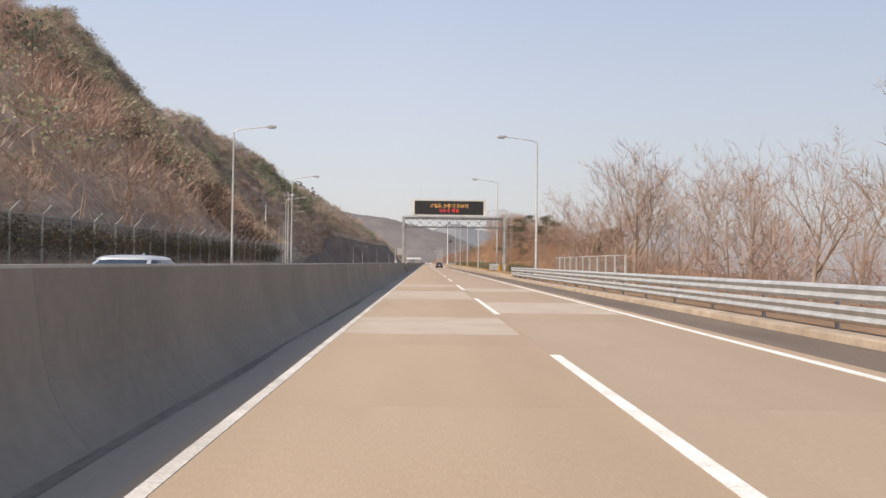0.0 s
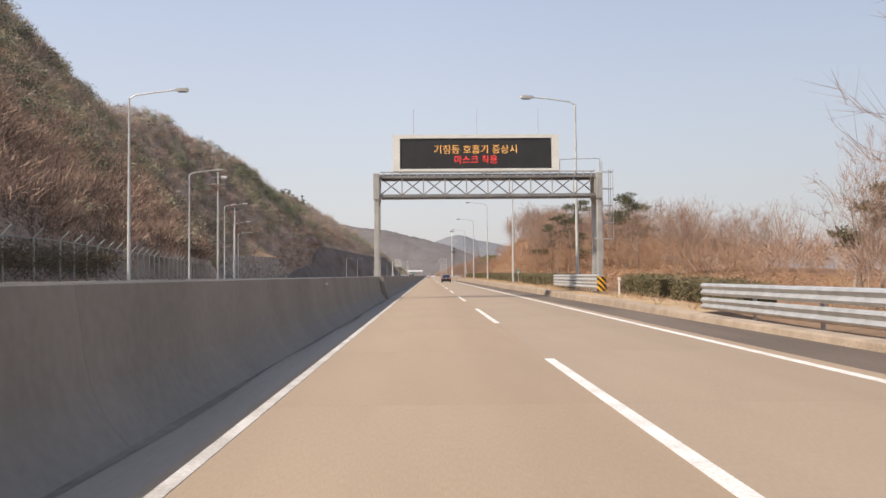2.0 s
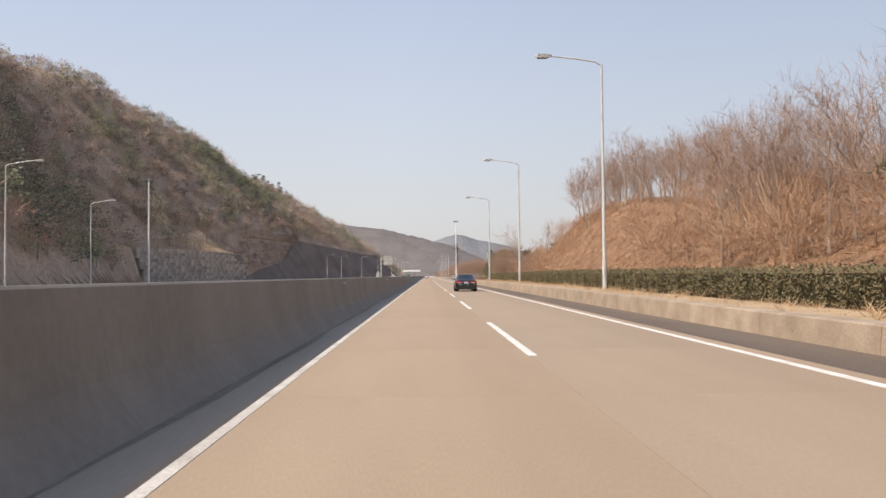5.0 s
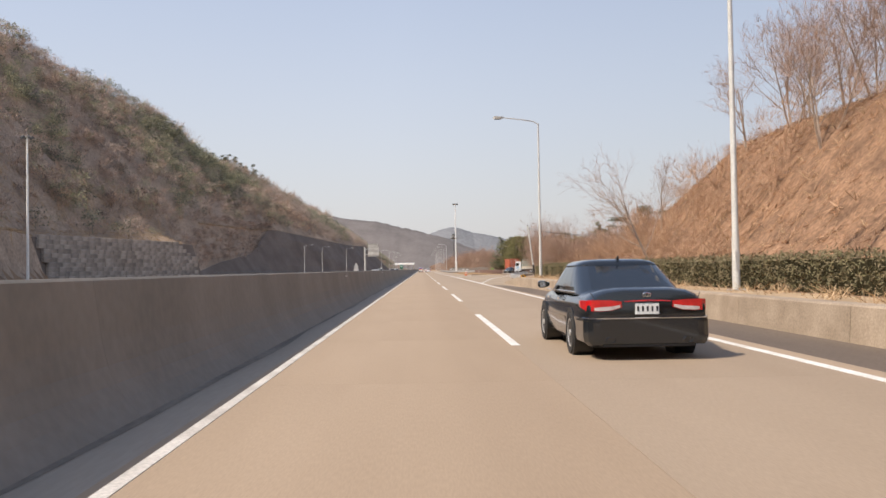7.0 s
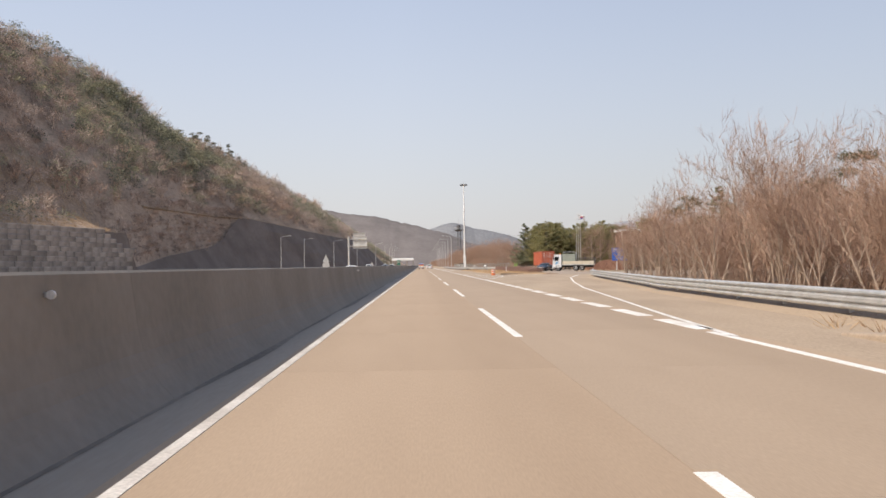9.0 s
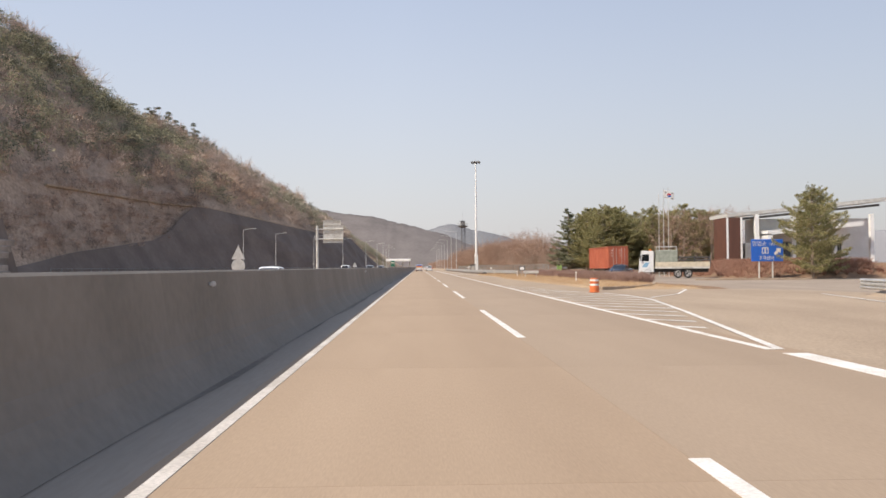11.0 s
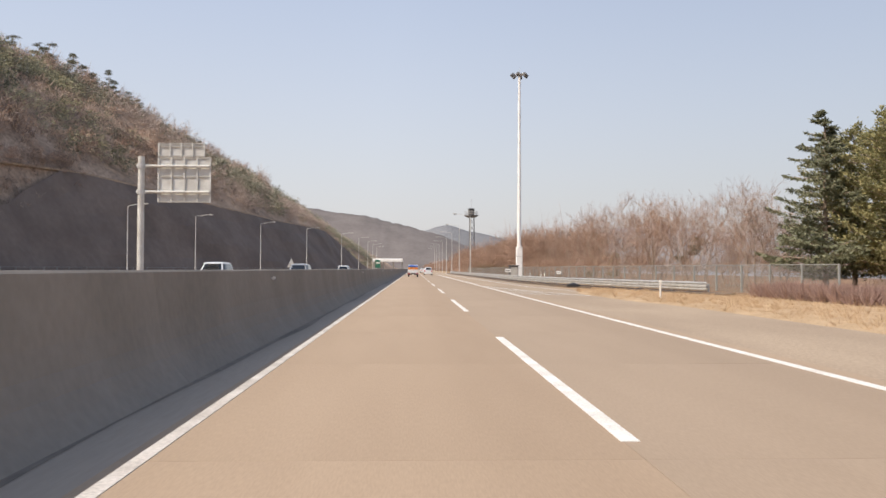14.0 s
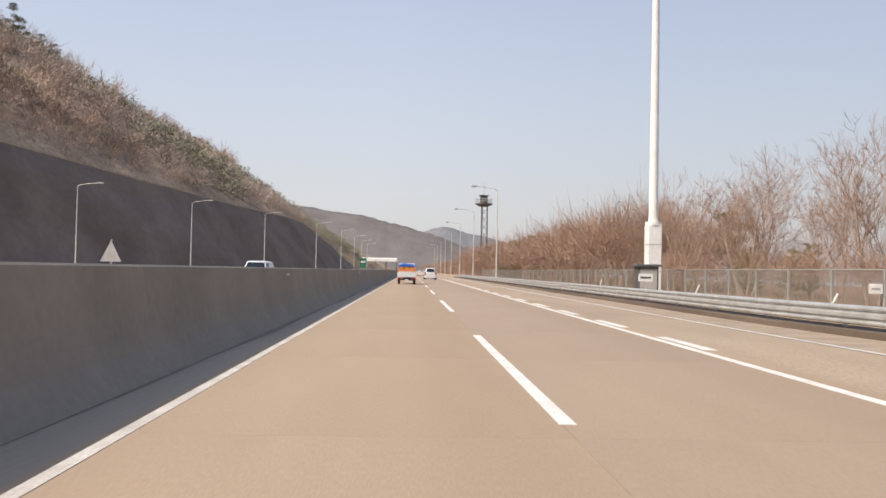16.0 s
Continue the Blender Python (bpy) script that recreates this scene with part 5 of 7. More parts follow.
def pine(seed, h, tiers, cone):
    """A conifer: trunk, boughs in whorls that droop (cone) or rise into rounded heads, needles in fine sprays."""
    r = random.Random(seed)
    wood, tufts, g = Build(), [], np.random.RandomState(seed)
    wood.rod((0, 0, -0.3), (0, 0, h * 0.96), h * 0.018, h * 0.004, 8)
    unit = lambda a: a / np.linalg.norm(a, axis=1)[:, None]
    for k in range(tiers):
        u = (0.10 if cone else 0.10) + (0.88 if cone else 0.86) * k / (tiers - 1)
        reach = h * (0.45 * (1 - u) ** 0.85 + 0.03) if cone else h * (0.32 * math.sin(math.pi * min(1, 0.30 + 0.63 * u)) + 0.02)
        for i in range(6 if cone else 7):
            a = r.uniform(0, 6.283)
            L = reach * (r.uniform(0.4, 1.2) if cone else r.uniform(0.55, 1.2))
            dip = r.uniform(-0.18, 0.04) if cone else r.uniform(0.05, 0.5)
            p = Vector((0, 0, h * u + r.uniform(-0.3, 0.3)))
            m = int((85 if cone else 68) * max(1.0, L))
            v = 0.18 + 0.84 * g.rand(m, 1) ** 0.8
            bend = (0.22 if cone else 0.10) * v * v
            axis = np.array([math.cos(a), math.sin(a), 0])
            q = np.array(p) + axis * L * v + np.array([0, 0, 1.0]) * L * (dip * v + bend)
            tip = p + Vector(axis) * L * 0.95 + Vector((0, 0, L * (dip + 0.2 * cone)))
            wood.rod(p, tip, h * 0.004, h * 0.0012, 3, caps=False)
            across = np.array([-math.sin(a), math.cos(a), 0])
            width = L * (0.26 if cone else 0.30) * np.sin(np.pi * np.clip(v, 0.1, 0.97)) ** 0.7
            q = q + across * width * g.uniform(-1, 1, (m, 1)) + g.randn(m, 3) * (0.05, 0.05, (0.035 if cone else 0.10)) * h / 10
            w = h * ((0.0045 if cone else 0.005) + 0.0045 * g.rand(m, 1))
            e1 = unit(axis * 0.8 + across * g.uniform(-1, 1, (m, 1)) + g.randn(m, 3) * 0.5 + (0, 0, 0.1 if cone else 0.5)) * w * 2.6
            e2 = unit(np.cross(e1, axis * 0.7 + g.randn(m, 3) * 0.45 + (0, 0, 1))) * w * 0.75
            tufts.append(np.stack([q - e2, q + e2, q + e1], 1).reshape(-1, 3))
    V = np.concatenate(tufts)
    return wood.mesh("trunk", BARK, True), big_mesh("crown", V, np.arange(len(V)).reshape(-1, 3), CEDAR if cone else GREEN)


def scraggly_pine(seed, h):
    """A pine with a bent trunk and uneven flat tufts of needles at the ends of its limbs."""
    r, g = random.Random(seed), np.random.RandomState(seed)
    wood, tufts = Build(), []
    p, pts = Vector((0, 0, -0.3)), [Vector((0, 0, -0.3))]
    d = Vector((r.uniform(-0.2, 0.2), r.uniform(-0.2, 0.2), 1))
    for k in range(6):
        d = d + Vector((r.uniform(-0.18, 0.18), r.uniform(-0.18, 0.18), 0))
        p = p + d.normalized() * h / 6
        pts.append(p)
    for k in range(6):
        wood.rod(pts[k], pts[k + 1], h * 0.016 * (1 - k / 7), h * 0.016 * (1 - (k + 1) / 7), 7, caps=False)

    def tuft(c, size):
        m = 130
        e = g.randn(m, 3)
        e = e / np.linalg.norm(e, axis=1)[:, None] * (0.35 + 0.65 * g.rand(m, 1)) * np.array([1, 1, 0.42]) * size
        q = np.array(c) + e
        out = e * (1, 1, 0.3) / size + g.randn(m, 3) * 0.5 + (0, 0, 0.55)
        out = out / np.linalg.norm(out, axis=1)[:, None] * size * 0.30
        s = np.cross(out, g.randn(m, 3))
        s = s / np.linalg.norm(s, axis=1)[:, None] * size * 0.055
        tufts.append(np.stack([q - s, q + s, q + out], 1).reshape(-1, 3))

    for k in range(11):
        u = 0.38 + 0.62 * (k + r.random()) / 11
        i = min(5, int(u * 6))
        a = pts[i].lerp(pts[i + 1], u * 6 - i)
        q = r.uniform(0, 6.283)
        L = h * r.uniform(0.14, 0.34) * (1.25 - 0.85 * u)
        e = a + Vector((math.cos(q) * L, math.sin(q) * L, L * r.uniform(-0.05, 0.5)))
        wood.rod(a, e, h * 0.006, h * 0.002, 4, caps=False)
        for v in ((0.55, 1.0) if L > 0.16 * h else (1.0,)):
            tuft(a.lerp(e, v) + Vector((r.uniform(-1, 1), r.uniform(-1, 1), 0.3)) * h * 0.02, h * r.uniform(0.085, 0.135))
    tuft(pts[-1], h * 0.10)
    V = np.concatenate(tufts)
    return wood.mesh("trunk", BARK, True), big_mesh("crown", V, np.arange(len(V)).reshape(-1, 3), PINE_DARK)


SPRUCE, GROVE, PINES = [pine(3, 11, 24, True), pine(4, 11, 22, True)], [pine(7 + k, 10, 14, False) for k in range(4)], [scraggly_pine(7 + k, 10) for k in range(6)]


def evergreen(x, y, h, cone=False, dense=False):
    if dense:
        return plant("pine_tree", GROVE[R.randint(4)], x, y, h / 10, "olive green pine with a dense rounded crown", "tree", "pines of the yard")
    if cone:
        return plant("conifer", SPRUCE[R.randint(2)], x, y, h / 11, "dark green conifer with tiered drooping boughs", "tree", "conifers")
    return plant("pine_tree", PINES[R.randint(6)], x, y, h / 10, "dark olive pine with uneven flat tufts of needles", "tree", "pines")


evergreen(24.6, 463.6, 10.6, True)
evergreen(31, 352, 9.0, True)
for k in range(30):
    evergreen(26.6 + 19.4 * R.rand(), 451 + 17 * R.rand(), 8.4 + 2.4 * R.rand(), dense=True)
for x, y, h in ((18.5, 88, 5.5), (20, 97, 6.0), (18, 166, 9.0), (19.6, 171, 9.6), (17.2, 174, 8.0), (20, 143, 7.8), (21.2, 146, 8.4), (18.4, 155, 5.6), (17.4, 157, 5.2), (27, 300, 8.5), (24, 316, 8.0),
                (29, 330, 8.5), (22, 335, 7.0), (31, 312, 8.5), (26, 640, 9.0), (21, 655, 8.0), (29, 548, 7.5), (24, 600, 8.5), (34, 520, 6.0), (23, 670, 8.5)):
    evergreen(x, y, h)
for x, y, h in ((36.2, 402, 8.5), (39, 407, 8.5), (22.5, 655, 8.0), (24.5, 648, 8.5), (21.5, 662, 7.5), (26, 652, 9.0), (23.5, 668, 8.0), (26, 536, 3.3), (28, 531, 3.6), (27, 541, 3.2), (29, 536, 3.4)):
    evergreen(x, y, h, dense=True)
for x, y in ((38, 452), (40.5, 455), (43, 453), (45.5, 451), (36.5, 458), (47, 456), (37, 448), (39, 449), (41.5, 450), (44, 449), (35.5, 451), (42, 446), (46, 447), (38.5, 454.5)):
    bare(x, y, 8.0 + 2.0 * R.rand())
# pines along the skyline
for x, y, h in ((-101, 643, 9), (-101, 650, 10), (-99, 655, 9), (-96, 662, 11), (-93, 664, 9.5), (-90, 668, 10.5), (-87, 671, 9), (-85, 671, 8), (-83, 672, 7), (-104, 640, 10), (-108, 596, 8)):
    evergreen(x, y, h)
for k in range(34):
    x = -128 + 68 * R.rand()
    y = float(np.interp(x, [-128, -112, -101, -85, -71, -60], [558, 588, 640, 671, 678, 748])) + 7 * R.randn()
    bare(x, y, 4.8 + 2.4 * R.rand(), R.rand() < 0.5)
for k in range(14):
    y = 738 + 24 * R.rand()
    bare(-58 - 30 * R.rand(), y, 5.0 + 2.0 * R.rand(), R.rand() < 0.5)

# undergrowth of the right-hand side
def spread_over(n, x0, x1, y0, y1, keep=lambda x, y: True, sink=0.05):
    got = []
    while len(got) < n:
        x, y = x0 + (x1 - x0) * R.rand(2 * n), y0 + (y1 - y0) * R.rand(2 * n)
        z = land(x, y) - sink
        ok = np.broadcast_to(keep(x, y), x.shape)
        got += list(zip(x[ok], y[ok], z[ok]))
    return got[:n]


rail_x = lambda y: np.interp(y, [281, 301, 321, 341, 361], [9.35, 10.6, 12.9, 15.4, 19.6])
at = spread_over(600, 15.4, 32, 112, 212, lambda x, y: x > np.interp(y, [112, 150, 175], [19.5, 17.5, 15.4])) + spread_over(60, 19, 30, 215, 283) + spread_over(120, 12.6, 19, 246, 284)
scatter("bank_scrub", "russet dead bracken and twigs on the bank", "scrub", MASS[:4] + SHRUBS[:2], at, [(1.4 + 3.4 * R.rand() ** 1.3) * (0.7 if y < 140 else 1.0 if y < 212 else 0.68) for _, y, _ in at], RUST_TWIG, (0.8, 1.3), 8)
at = spread_over(330, 10.9, 44, 6, 98) + spread_over(150, 24, 60, 468, 482) + spread_over(820, 11, 34, 283, 352, lambda x, y: x > rail_x(y) + 4.4) + spread_over(150, 16.8, 30, 476, 545, lambda x, y: (x > 20) | (y > 478)) + spread_over(520, 16.8, 32, 545, 760)
scatter("thicket", "dense leafless tan undergrowth behind the rail and fence", "scrub", MASS, at, [(1.5 + 2.0 * R.rand() if y < 98 or 353 < y < 545 else 1.8 + 3.0 * R.rand() if y < 353 else 4.6 + 4.2 * R.rand()) for _, y, _ in at], TWIG, (0.9, 1.3), 9)
at = spread_over(900, 14, 70, 760, 1500)
scatter("far_thicket", "tan leafless woods along the road far ahead", "woods", SPRIGS, at, [4 + 4 * R.rand() for _ in at], TWIG, (0.8, 1.2), 10)
at = spread_over(560, 12.4, 26, 196, 286)
scatter("bank_brush", "low russet dead brush matted over the bank", "scrub", MASS, at, [0.35 + 0.75 * R.rand() ** 1.6 for _ in at], RUST_TWIG, (1.2, 2.0), 18)
MATTED = [sprig(170 + k, 24, 2.2, 0.05) for k in range(6)]
at = spread_over(11000, 11.6, 27, 96, 288, lambda x, y: y > 96 + 0 * x)
scatter("bank_grass", "matted russet and straw dead grass on the bank", "grass", MATTED, at, [0.10 + 0.26 * R.rand() ** 2.2 for _ in at], clumped("matted_grass", [(0.42, 0.235, 0.135), (0.31, 0.175, 0.10), (0.54, 0.34, 0.205), (0.235, 0.135, 0.082)]), (1.0, 1.8), 14, True)
BLADES = [sprig(70 + k, 12, 1.0, 0.018) for k in range(6)]
at = spread_over(9000, 8.0, 26, 84, 284, lambda x, y: (x > 11.4) | (x < 9.8)) + spread_over(8000, 9.0, 16.4, 373, 471, lambda x, y: x > np.interp(y, [372, 388, 415, 437, 446, 458, 466, 471], [10.2, 9.7, 9.3, 10.1, 9.7, 9.1, 10.0, 12.7])) + spread_over(1500, 10.6, 14.4, 470, 640)
scatter("dry_grass", "straw-coloured dry grass on the verge and bank", "grass", BLADES, at, [(0.14 + 0.30 * R.rand() ** 2) * (1.0 if y < 340 else 0.6) for _, y, _ in at], STRAW, (1.3, 2.4), 12)
at = [(x, y, z) for x, y, z in spread_over(4200, -104, -60, 340, 474, lambda x, y: (foot(y) - x > 2.6) & (foot(y) - x < 24), 0.1)]
scatter("terrace_grass", "dead brown grass on the terrace above the retaining wall", "grass", MATTED, at, [0.2 + 0.2 * R.rand() for _ in at], STRAW, (1.0, 1.8), 15, True)
at = spread_over(1500, 15.9, 17.6, 388, 453)
scatter("low_hedge", "low clipped hedge of leafless reddish-brown twigs", "hedge", [sprig(90 + k, 40, 0.7, 0.014) for k in range(4)], at, [0.72 + 0.22 * R.rand() for _ in at], clumped("purplish_hedge_twigs", [(0.34, 0.22, 0.175), (0.27, 0.172, 0.14), (0.42, 0.285, 0.23), (0.21, 0.135, 0.11)]), (1.0, 1.3), 13)


def hedge(x0, x1, y0, y1, h, n):
    r = np.random.RandomState(int(y0))
    P = np.stack([x0 + (x1 - x0) * r.rand(n), y0 + (y1 - y0) * r.rand(n), np.zeros(n)], 1)
    face = r.rand(n)
    bulge = 0.10 * np.sin(P[:, 1] * 1.9) + 0.07 * np.sin(P[:, 1] * 4.7 + 1)
    P[:, 2] = h * r.rand(n) ** 0.8
    P[face < 0.45, 0] = (x0 - bulge * 0.6)[face < 0.45] if hasattr(x0, "__len__") else x0 - 0.6 * bulge[face < 0.45]
    top = face > 0.72
    P[top, 2] = h + 0.6 * bulge[top] + 0.05 * r.randn(top.sum())
    P[:, :2] += 0.05 * r.randn(n, 2)
    P[:, 2] += np.interp(P[:, 1], [78, 90, 110, 205, 272, 284], [0.0, 0.25, 0.3, 0.6, 0.6, 0.3])
    a, b = r.randn(n, 3), r.randn(n, 3)
    a, b = a / np.linalg.norm(a, axis=1)[:, None] * 0.062, b / np.linalg.norm(b, axis=1)[:, None] * 0.042
    V = np.stack([P - a, P + b, P + a], 1).reshape(-1, 3)
    F = np.arange(3 * n).reshape(-1, 3)
    ob = new("hedge", big_mesh("hedge", V, F, HEDGE))
    # near-black boxes behind the leaves give the hedge its inner shade by colour
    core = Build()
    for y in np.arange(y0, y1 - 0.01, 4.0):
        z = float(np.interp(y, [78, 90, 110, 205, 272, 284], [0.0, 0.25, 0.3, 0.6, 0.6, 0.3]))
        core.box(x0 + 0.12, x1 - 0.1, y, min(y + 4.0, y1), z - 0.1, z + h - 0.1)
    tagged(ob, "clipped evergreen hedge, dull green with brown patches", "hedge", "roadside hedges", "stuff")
    part("shaded_core", core, material("hedge_shade", (0.05, 0.042, 0.022), (0.03, 0.027, 0.015), 1.0, scale=3, fine=20, bump=0.6, spec=0.1), ob)


hedge(9.85, 11.1, 84.0, 92.0, 0.82, 5500)
hedge(9.9, 11.1, 93.4, 100.8, 0.90, 5500)
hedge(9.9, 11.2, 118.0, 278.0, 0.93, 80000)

# ---------------------------------------------------------------- distant hills
def ridge_line(name, label, y, xs, zs, depth, material, seed):
    """A long hill with its crest at the given heights."""
    X = np.linspace(xs[0], xs[-1], 140)
    crest = np.interp(X, xs, zs)
    r = np.random.RandomState(seed)
    crest = crest + (np.convolve(r.randn(140 + 8), np.ones(5) / 5, "same")[4:-4] * 2.4 + r.randn(140) * 0.7) * (crest > 5)
    rows = []
    for u, k in ((0, 0), (0.25, 0.38), (0.55, 0.72), (0.8, 0.93), (1.0, 1.0), (1.8, 0)):
        wob = 0 * X
        rows.append(np.stack([X, np.full(140, y + depth * u), np.maximum(crest * k + wob, -8)], 1))
    V = np.concatenate(rows)
    i = (np.arange(5)[:, None] * 140 + np.arange(139)).ravel()
    ob = new(name, big_mesh(name, V, np.stack([i, i + 1, i + 141, i + 140], 1), material, True))
    return tagged(ob, label, "hill", kind="structure")


# no haze in the air here; the ridges' grey and pale colours imitate it
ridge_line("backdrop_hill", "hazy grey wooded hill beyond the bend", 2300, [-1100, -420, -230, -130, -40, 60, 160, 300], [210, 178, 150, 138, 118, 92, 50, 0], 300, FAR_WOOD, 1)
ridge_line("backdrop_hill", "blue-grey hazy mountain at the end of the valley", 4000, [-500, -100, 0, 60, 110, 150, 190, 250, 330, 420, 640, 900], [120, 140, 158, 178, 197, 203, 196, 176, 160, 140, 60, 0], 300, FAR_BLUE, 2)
ridge_line("backdrop_hill", "mountain across the river valley, coloured faint and pale for haze", 4300, [250, 480, 700, 860, 980, 1150, 1350, 1500, 1900, 2600, 3600], [0, 40, 100, 165, 205, 220, 205, 185, 175, 170, 190], 200, FAINT, 3)


# ---------------------------------------------------------------- vehicles
GLASS = material("tinted_glass", (0.012, 0.014, 0.016), (0.010, 0.012, 0.014), 0.06, scale=1, fine=10, bump=0, coat=0.3)
CHROME = material("chrome", (0.8, 0.8, 0.8), (0.75, 0.75, 0.75), 0.12, 1.0, scale=4, fine=40, bump=0)
TAIL = material("red_lamp_lens", (0.55, 0.015, 0.015), (0.42, 0.01, 0.012), 0.15, scale=10, fine=80, bump=0, coat=0.5)
CLEAR = material("clear_lamp_lens", (0.62, 0.55, 0.53), (0.5, 0.42, 0.40), 0.15, scale=10, fine=80, bump=0, coat=0.5)
NAVY_BLACK = material("black_car_paint", (0.008, 0.010, 0.012), (0.012, 0.014, 0.016), 0.16, scale=0.8, fine=30, bump=0, coat=0.7)
ALLOY = material("bright_alloy", (0.72, 0.71, 0.69), (0.62, 0.61, 0.6), 0.28, 0.35, scale=4, fine=40, bump=0, coat=0.4)
PLATE = material("number_plate", (0.74, 0.75, 0.72), (0.70, 0.71, 0.68), 0.4, bump=0)


def wheel(parent, x, y, r, w, side):
    m = pose(x, y, r)
    ring = lambda xx, rr: [(xx, rr * math.cos(i * math.pi / 14), rr * math.sin(i * math.pi / 14)) for i in range(28)]
    k = w / 2
    tyre = part("wheel", Build().loft([ring(-k * 0.8, r * 0.66), ring(-k, r * 0.74), ring(-k, r * 0.93), ring(-k * 0.75, r), ring(k * 0.75, r), ring(k, r * 0.93), ring(k, r * 0.74), ring(k * 0.8, r * 0.66)]), RUBBER, parent, at=m)
    rim = Build().loft([ring(side * k * 0.55, r * 0.66), ring(side * k * 0.9, r * 0.66), ring(side * k * 0.9, r * 0.60), ring(side * k * 0.45, r * 0.58)])
    for i in range(10):
        a = i * 2 * math.pi / 10
        c, n = Vector((0, math.cos(a), math.sin(a))), Vector((0, -math.sin(a), math.cos(a)))
        o = Vector((side * k * 0.8, 0, 0))
        rim.loft([[o + c * r * 0.1 - n * r * 0.07, o + c * r * 0.1 + n * r * 0.07, o + c * r * 0.1 + n * r * 0.07 - Vector((side * 0.03, 0, 0)), o + c * r * 0.1 - n * r * 0.05 - Vector((side * 0.03, 0, 0))],
                  [o + c * r * 0.62 - n * r * 0.13, o + c * r * 0.62 + n * r * 0.13, o + c * r * 0.62 + n * r * 0.13 - Vector((side * 0.03, 0, 0)), o + c * r * 0.62 - n * r * 0.07 - Vector((side * 0.03, 0, 0))]])
    rim.rod((side * k * 0.5, 0, 0), (side * k * 0.95, 0, 0), r * 0.14, n=12)
    part("rim", rim, ALLOY, tyre)
    part("hub_back", Build().rod((-k * 0.5 * side, 0, 0), (side * k * 0.4, 0, 0), r * 0.66, n=20), BLACK, tyre)


def car(name, label, category, group, paint, at, L=4.9, W=1.86, H=1.48, belt=0.98, deck=1.07, cabin=(0.80, 1.62, 3.0, 3.95), wheel_r=0.33, axles=(1.06, 3.84), tall_tail=False):
    """A car with its tail at y = 0 and its nose at y = L; cabin: foot of the rear window, rear and front edge of the roof, foot of the windscreen."""
    t = thing(name, label, category, group, at=at)
    hw, b = W / 2, cabin

    def sec(y, k, zb, zt, crown=0.02, drop=1.0):
        zm = zb + 0.45 * (zt - zb)
        half = [(0.40, zt + crown * 0.7), (0.66, zt - 0.010 * drop), (0.82, zt - 0.050 * drop), (0.93, zt - 0.12 * drop), (0.985, zt - 0.24 * (zt - zb) - 0.04), (1.0, zm), (0.99, zb + 0.20), (0.955, zb + 0.07), (0.82, zb)]
        return [(hw * k * x, y, z) for x, z in half] + [(-hw * k * x, y, z) for x, z in reversed(half)]
    rings = [sec(0.035, 0.86, 0.36, deck - 0.09, 0.02, 1.2), sec(0.05, 0.92, 0.30, deck - 0.03, 0.02, 1.3), sec(0.12, 0.96, 0.25, deck, 0.02, 1.4), sec(0.40, 0.985, 0.21, deck + 0.01, 0.02, 1.4), sec(b[0], 1.0, 0.20, deck, 0.02, 1.3),
             sec(b[1], 1.0, 0.19, belt + 0.03), sec((b[1] + b[2]) / 2, 1.0, 0.19, belt + 0.01), sec(b[3], 0.995, 0.19, belt), sec(L - 0.70, 0.97, 0.20, belt - 0.09), sec(L - 0.25, 0.90, 0.22, belt - 0.19), sec(L - 0.08, 0.82, 0.27, belt - 0.28), sec(L, 0.70, 0.34, belt - 0.40)]
    part("body", Build().loft(rings), paint, t, smooth=True)
    # greenhouse: rounded plan, glass between painted pillars
    n, glass, pillars = 56, Build(), Build()

    def ring(u, grow=0.0):
        y0, y1 = b[0] + (b[1] - b[0]) * u, b[3] + (b[2] - b[3]) * u
        yc, hy, wx = (y0 + y1) / 2, (y1 - y0) / 2 + grow, hw * (0.915 - 0.185 * u + 0.06 * u * (1 - u)) + grow
        pts = []
        for k in range(n):
            a = 2 * math.pi * k / n
            c, d = math.cos(a), math.sin(a)
            pts.append((wx * abs(c) ** 0.36 * (1 if c > 0 else -1), yc + hy * abs(d) ** 0.36 * (1 if d > 0 else -1), belt - 0.05 + (H - 0.10 - belt + 0.05) * u))
        return pts, yc, hy, wx
    levels = [ring(u) for u in (0, 0.25, 0.5, 0.75, 1.0)]
    for (p, *_), (q, yc, hy, wx) in zip(levels, levels[1:]):
        for k in range(n):
            m = (k + 1) % n
            quad = [p[k], p[m], q[m], q[k]]
            xn, yn = (q[k][0] + q[m][0]) / 2 / wx, ((q[k][1] + q[m][1]) / 2 - yc) / hy
            corner = abs(xn) > 0.76 and (yn < -0.55 or yn > 0.90) or abs(xn) > 0.93 and abs(yn - 0.02) < 0.07
            if corner:
                quad = [(x * 1.004, yc + (y - yc) * 1.003, z) for x, y, z in quad]
            (pillars if corner else glass).add(quad, [(0, 1, 2, 3)])
    part("cabin_glass", glass, GLASS, t, smooth=False), part("pillars", pillars, paint, t)
    top, yc, hy, wx = ring(1.0, 0.012)
    shrink = lambda f, z: [(x * f, yc + (y - yc) * (1 - (1 - f) * 0.75), z) for x, y, _ in top]
    part("roof", Build().loft([shrink(1.0, H - 0.125), shrink(1.0, H - 0.098), shrink(0.95, H - 0.066), shrink(0.84, H - 0.034), shrink(0.66, H - 0.012), shrink(0.40, H), shrink(0.1, H + 0.003)]), paint, t, smooth=True)
    def skirt(y, k, zb, zt):
        half = [(0.90, zt), (0.985, zt - 0.012), (1.0, zt - 0.05), (1.0, zb + 0.12), (0.985, zb + 0.05), (0.93, zb)]
        return [(hw * k * x, y, z) for x, z in half] + [(-hw * k * x, y, z) for x, z in reversed(half)]
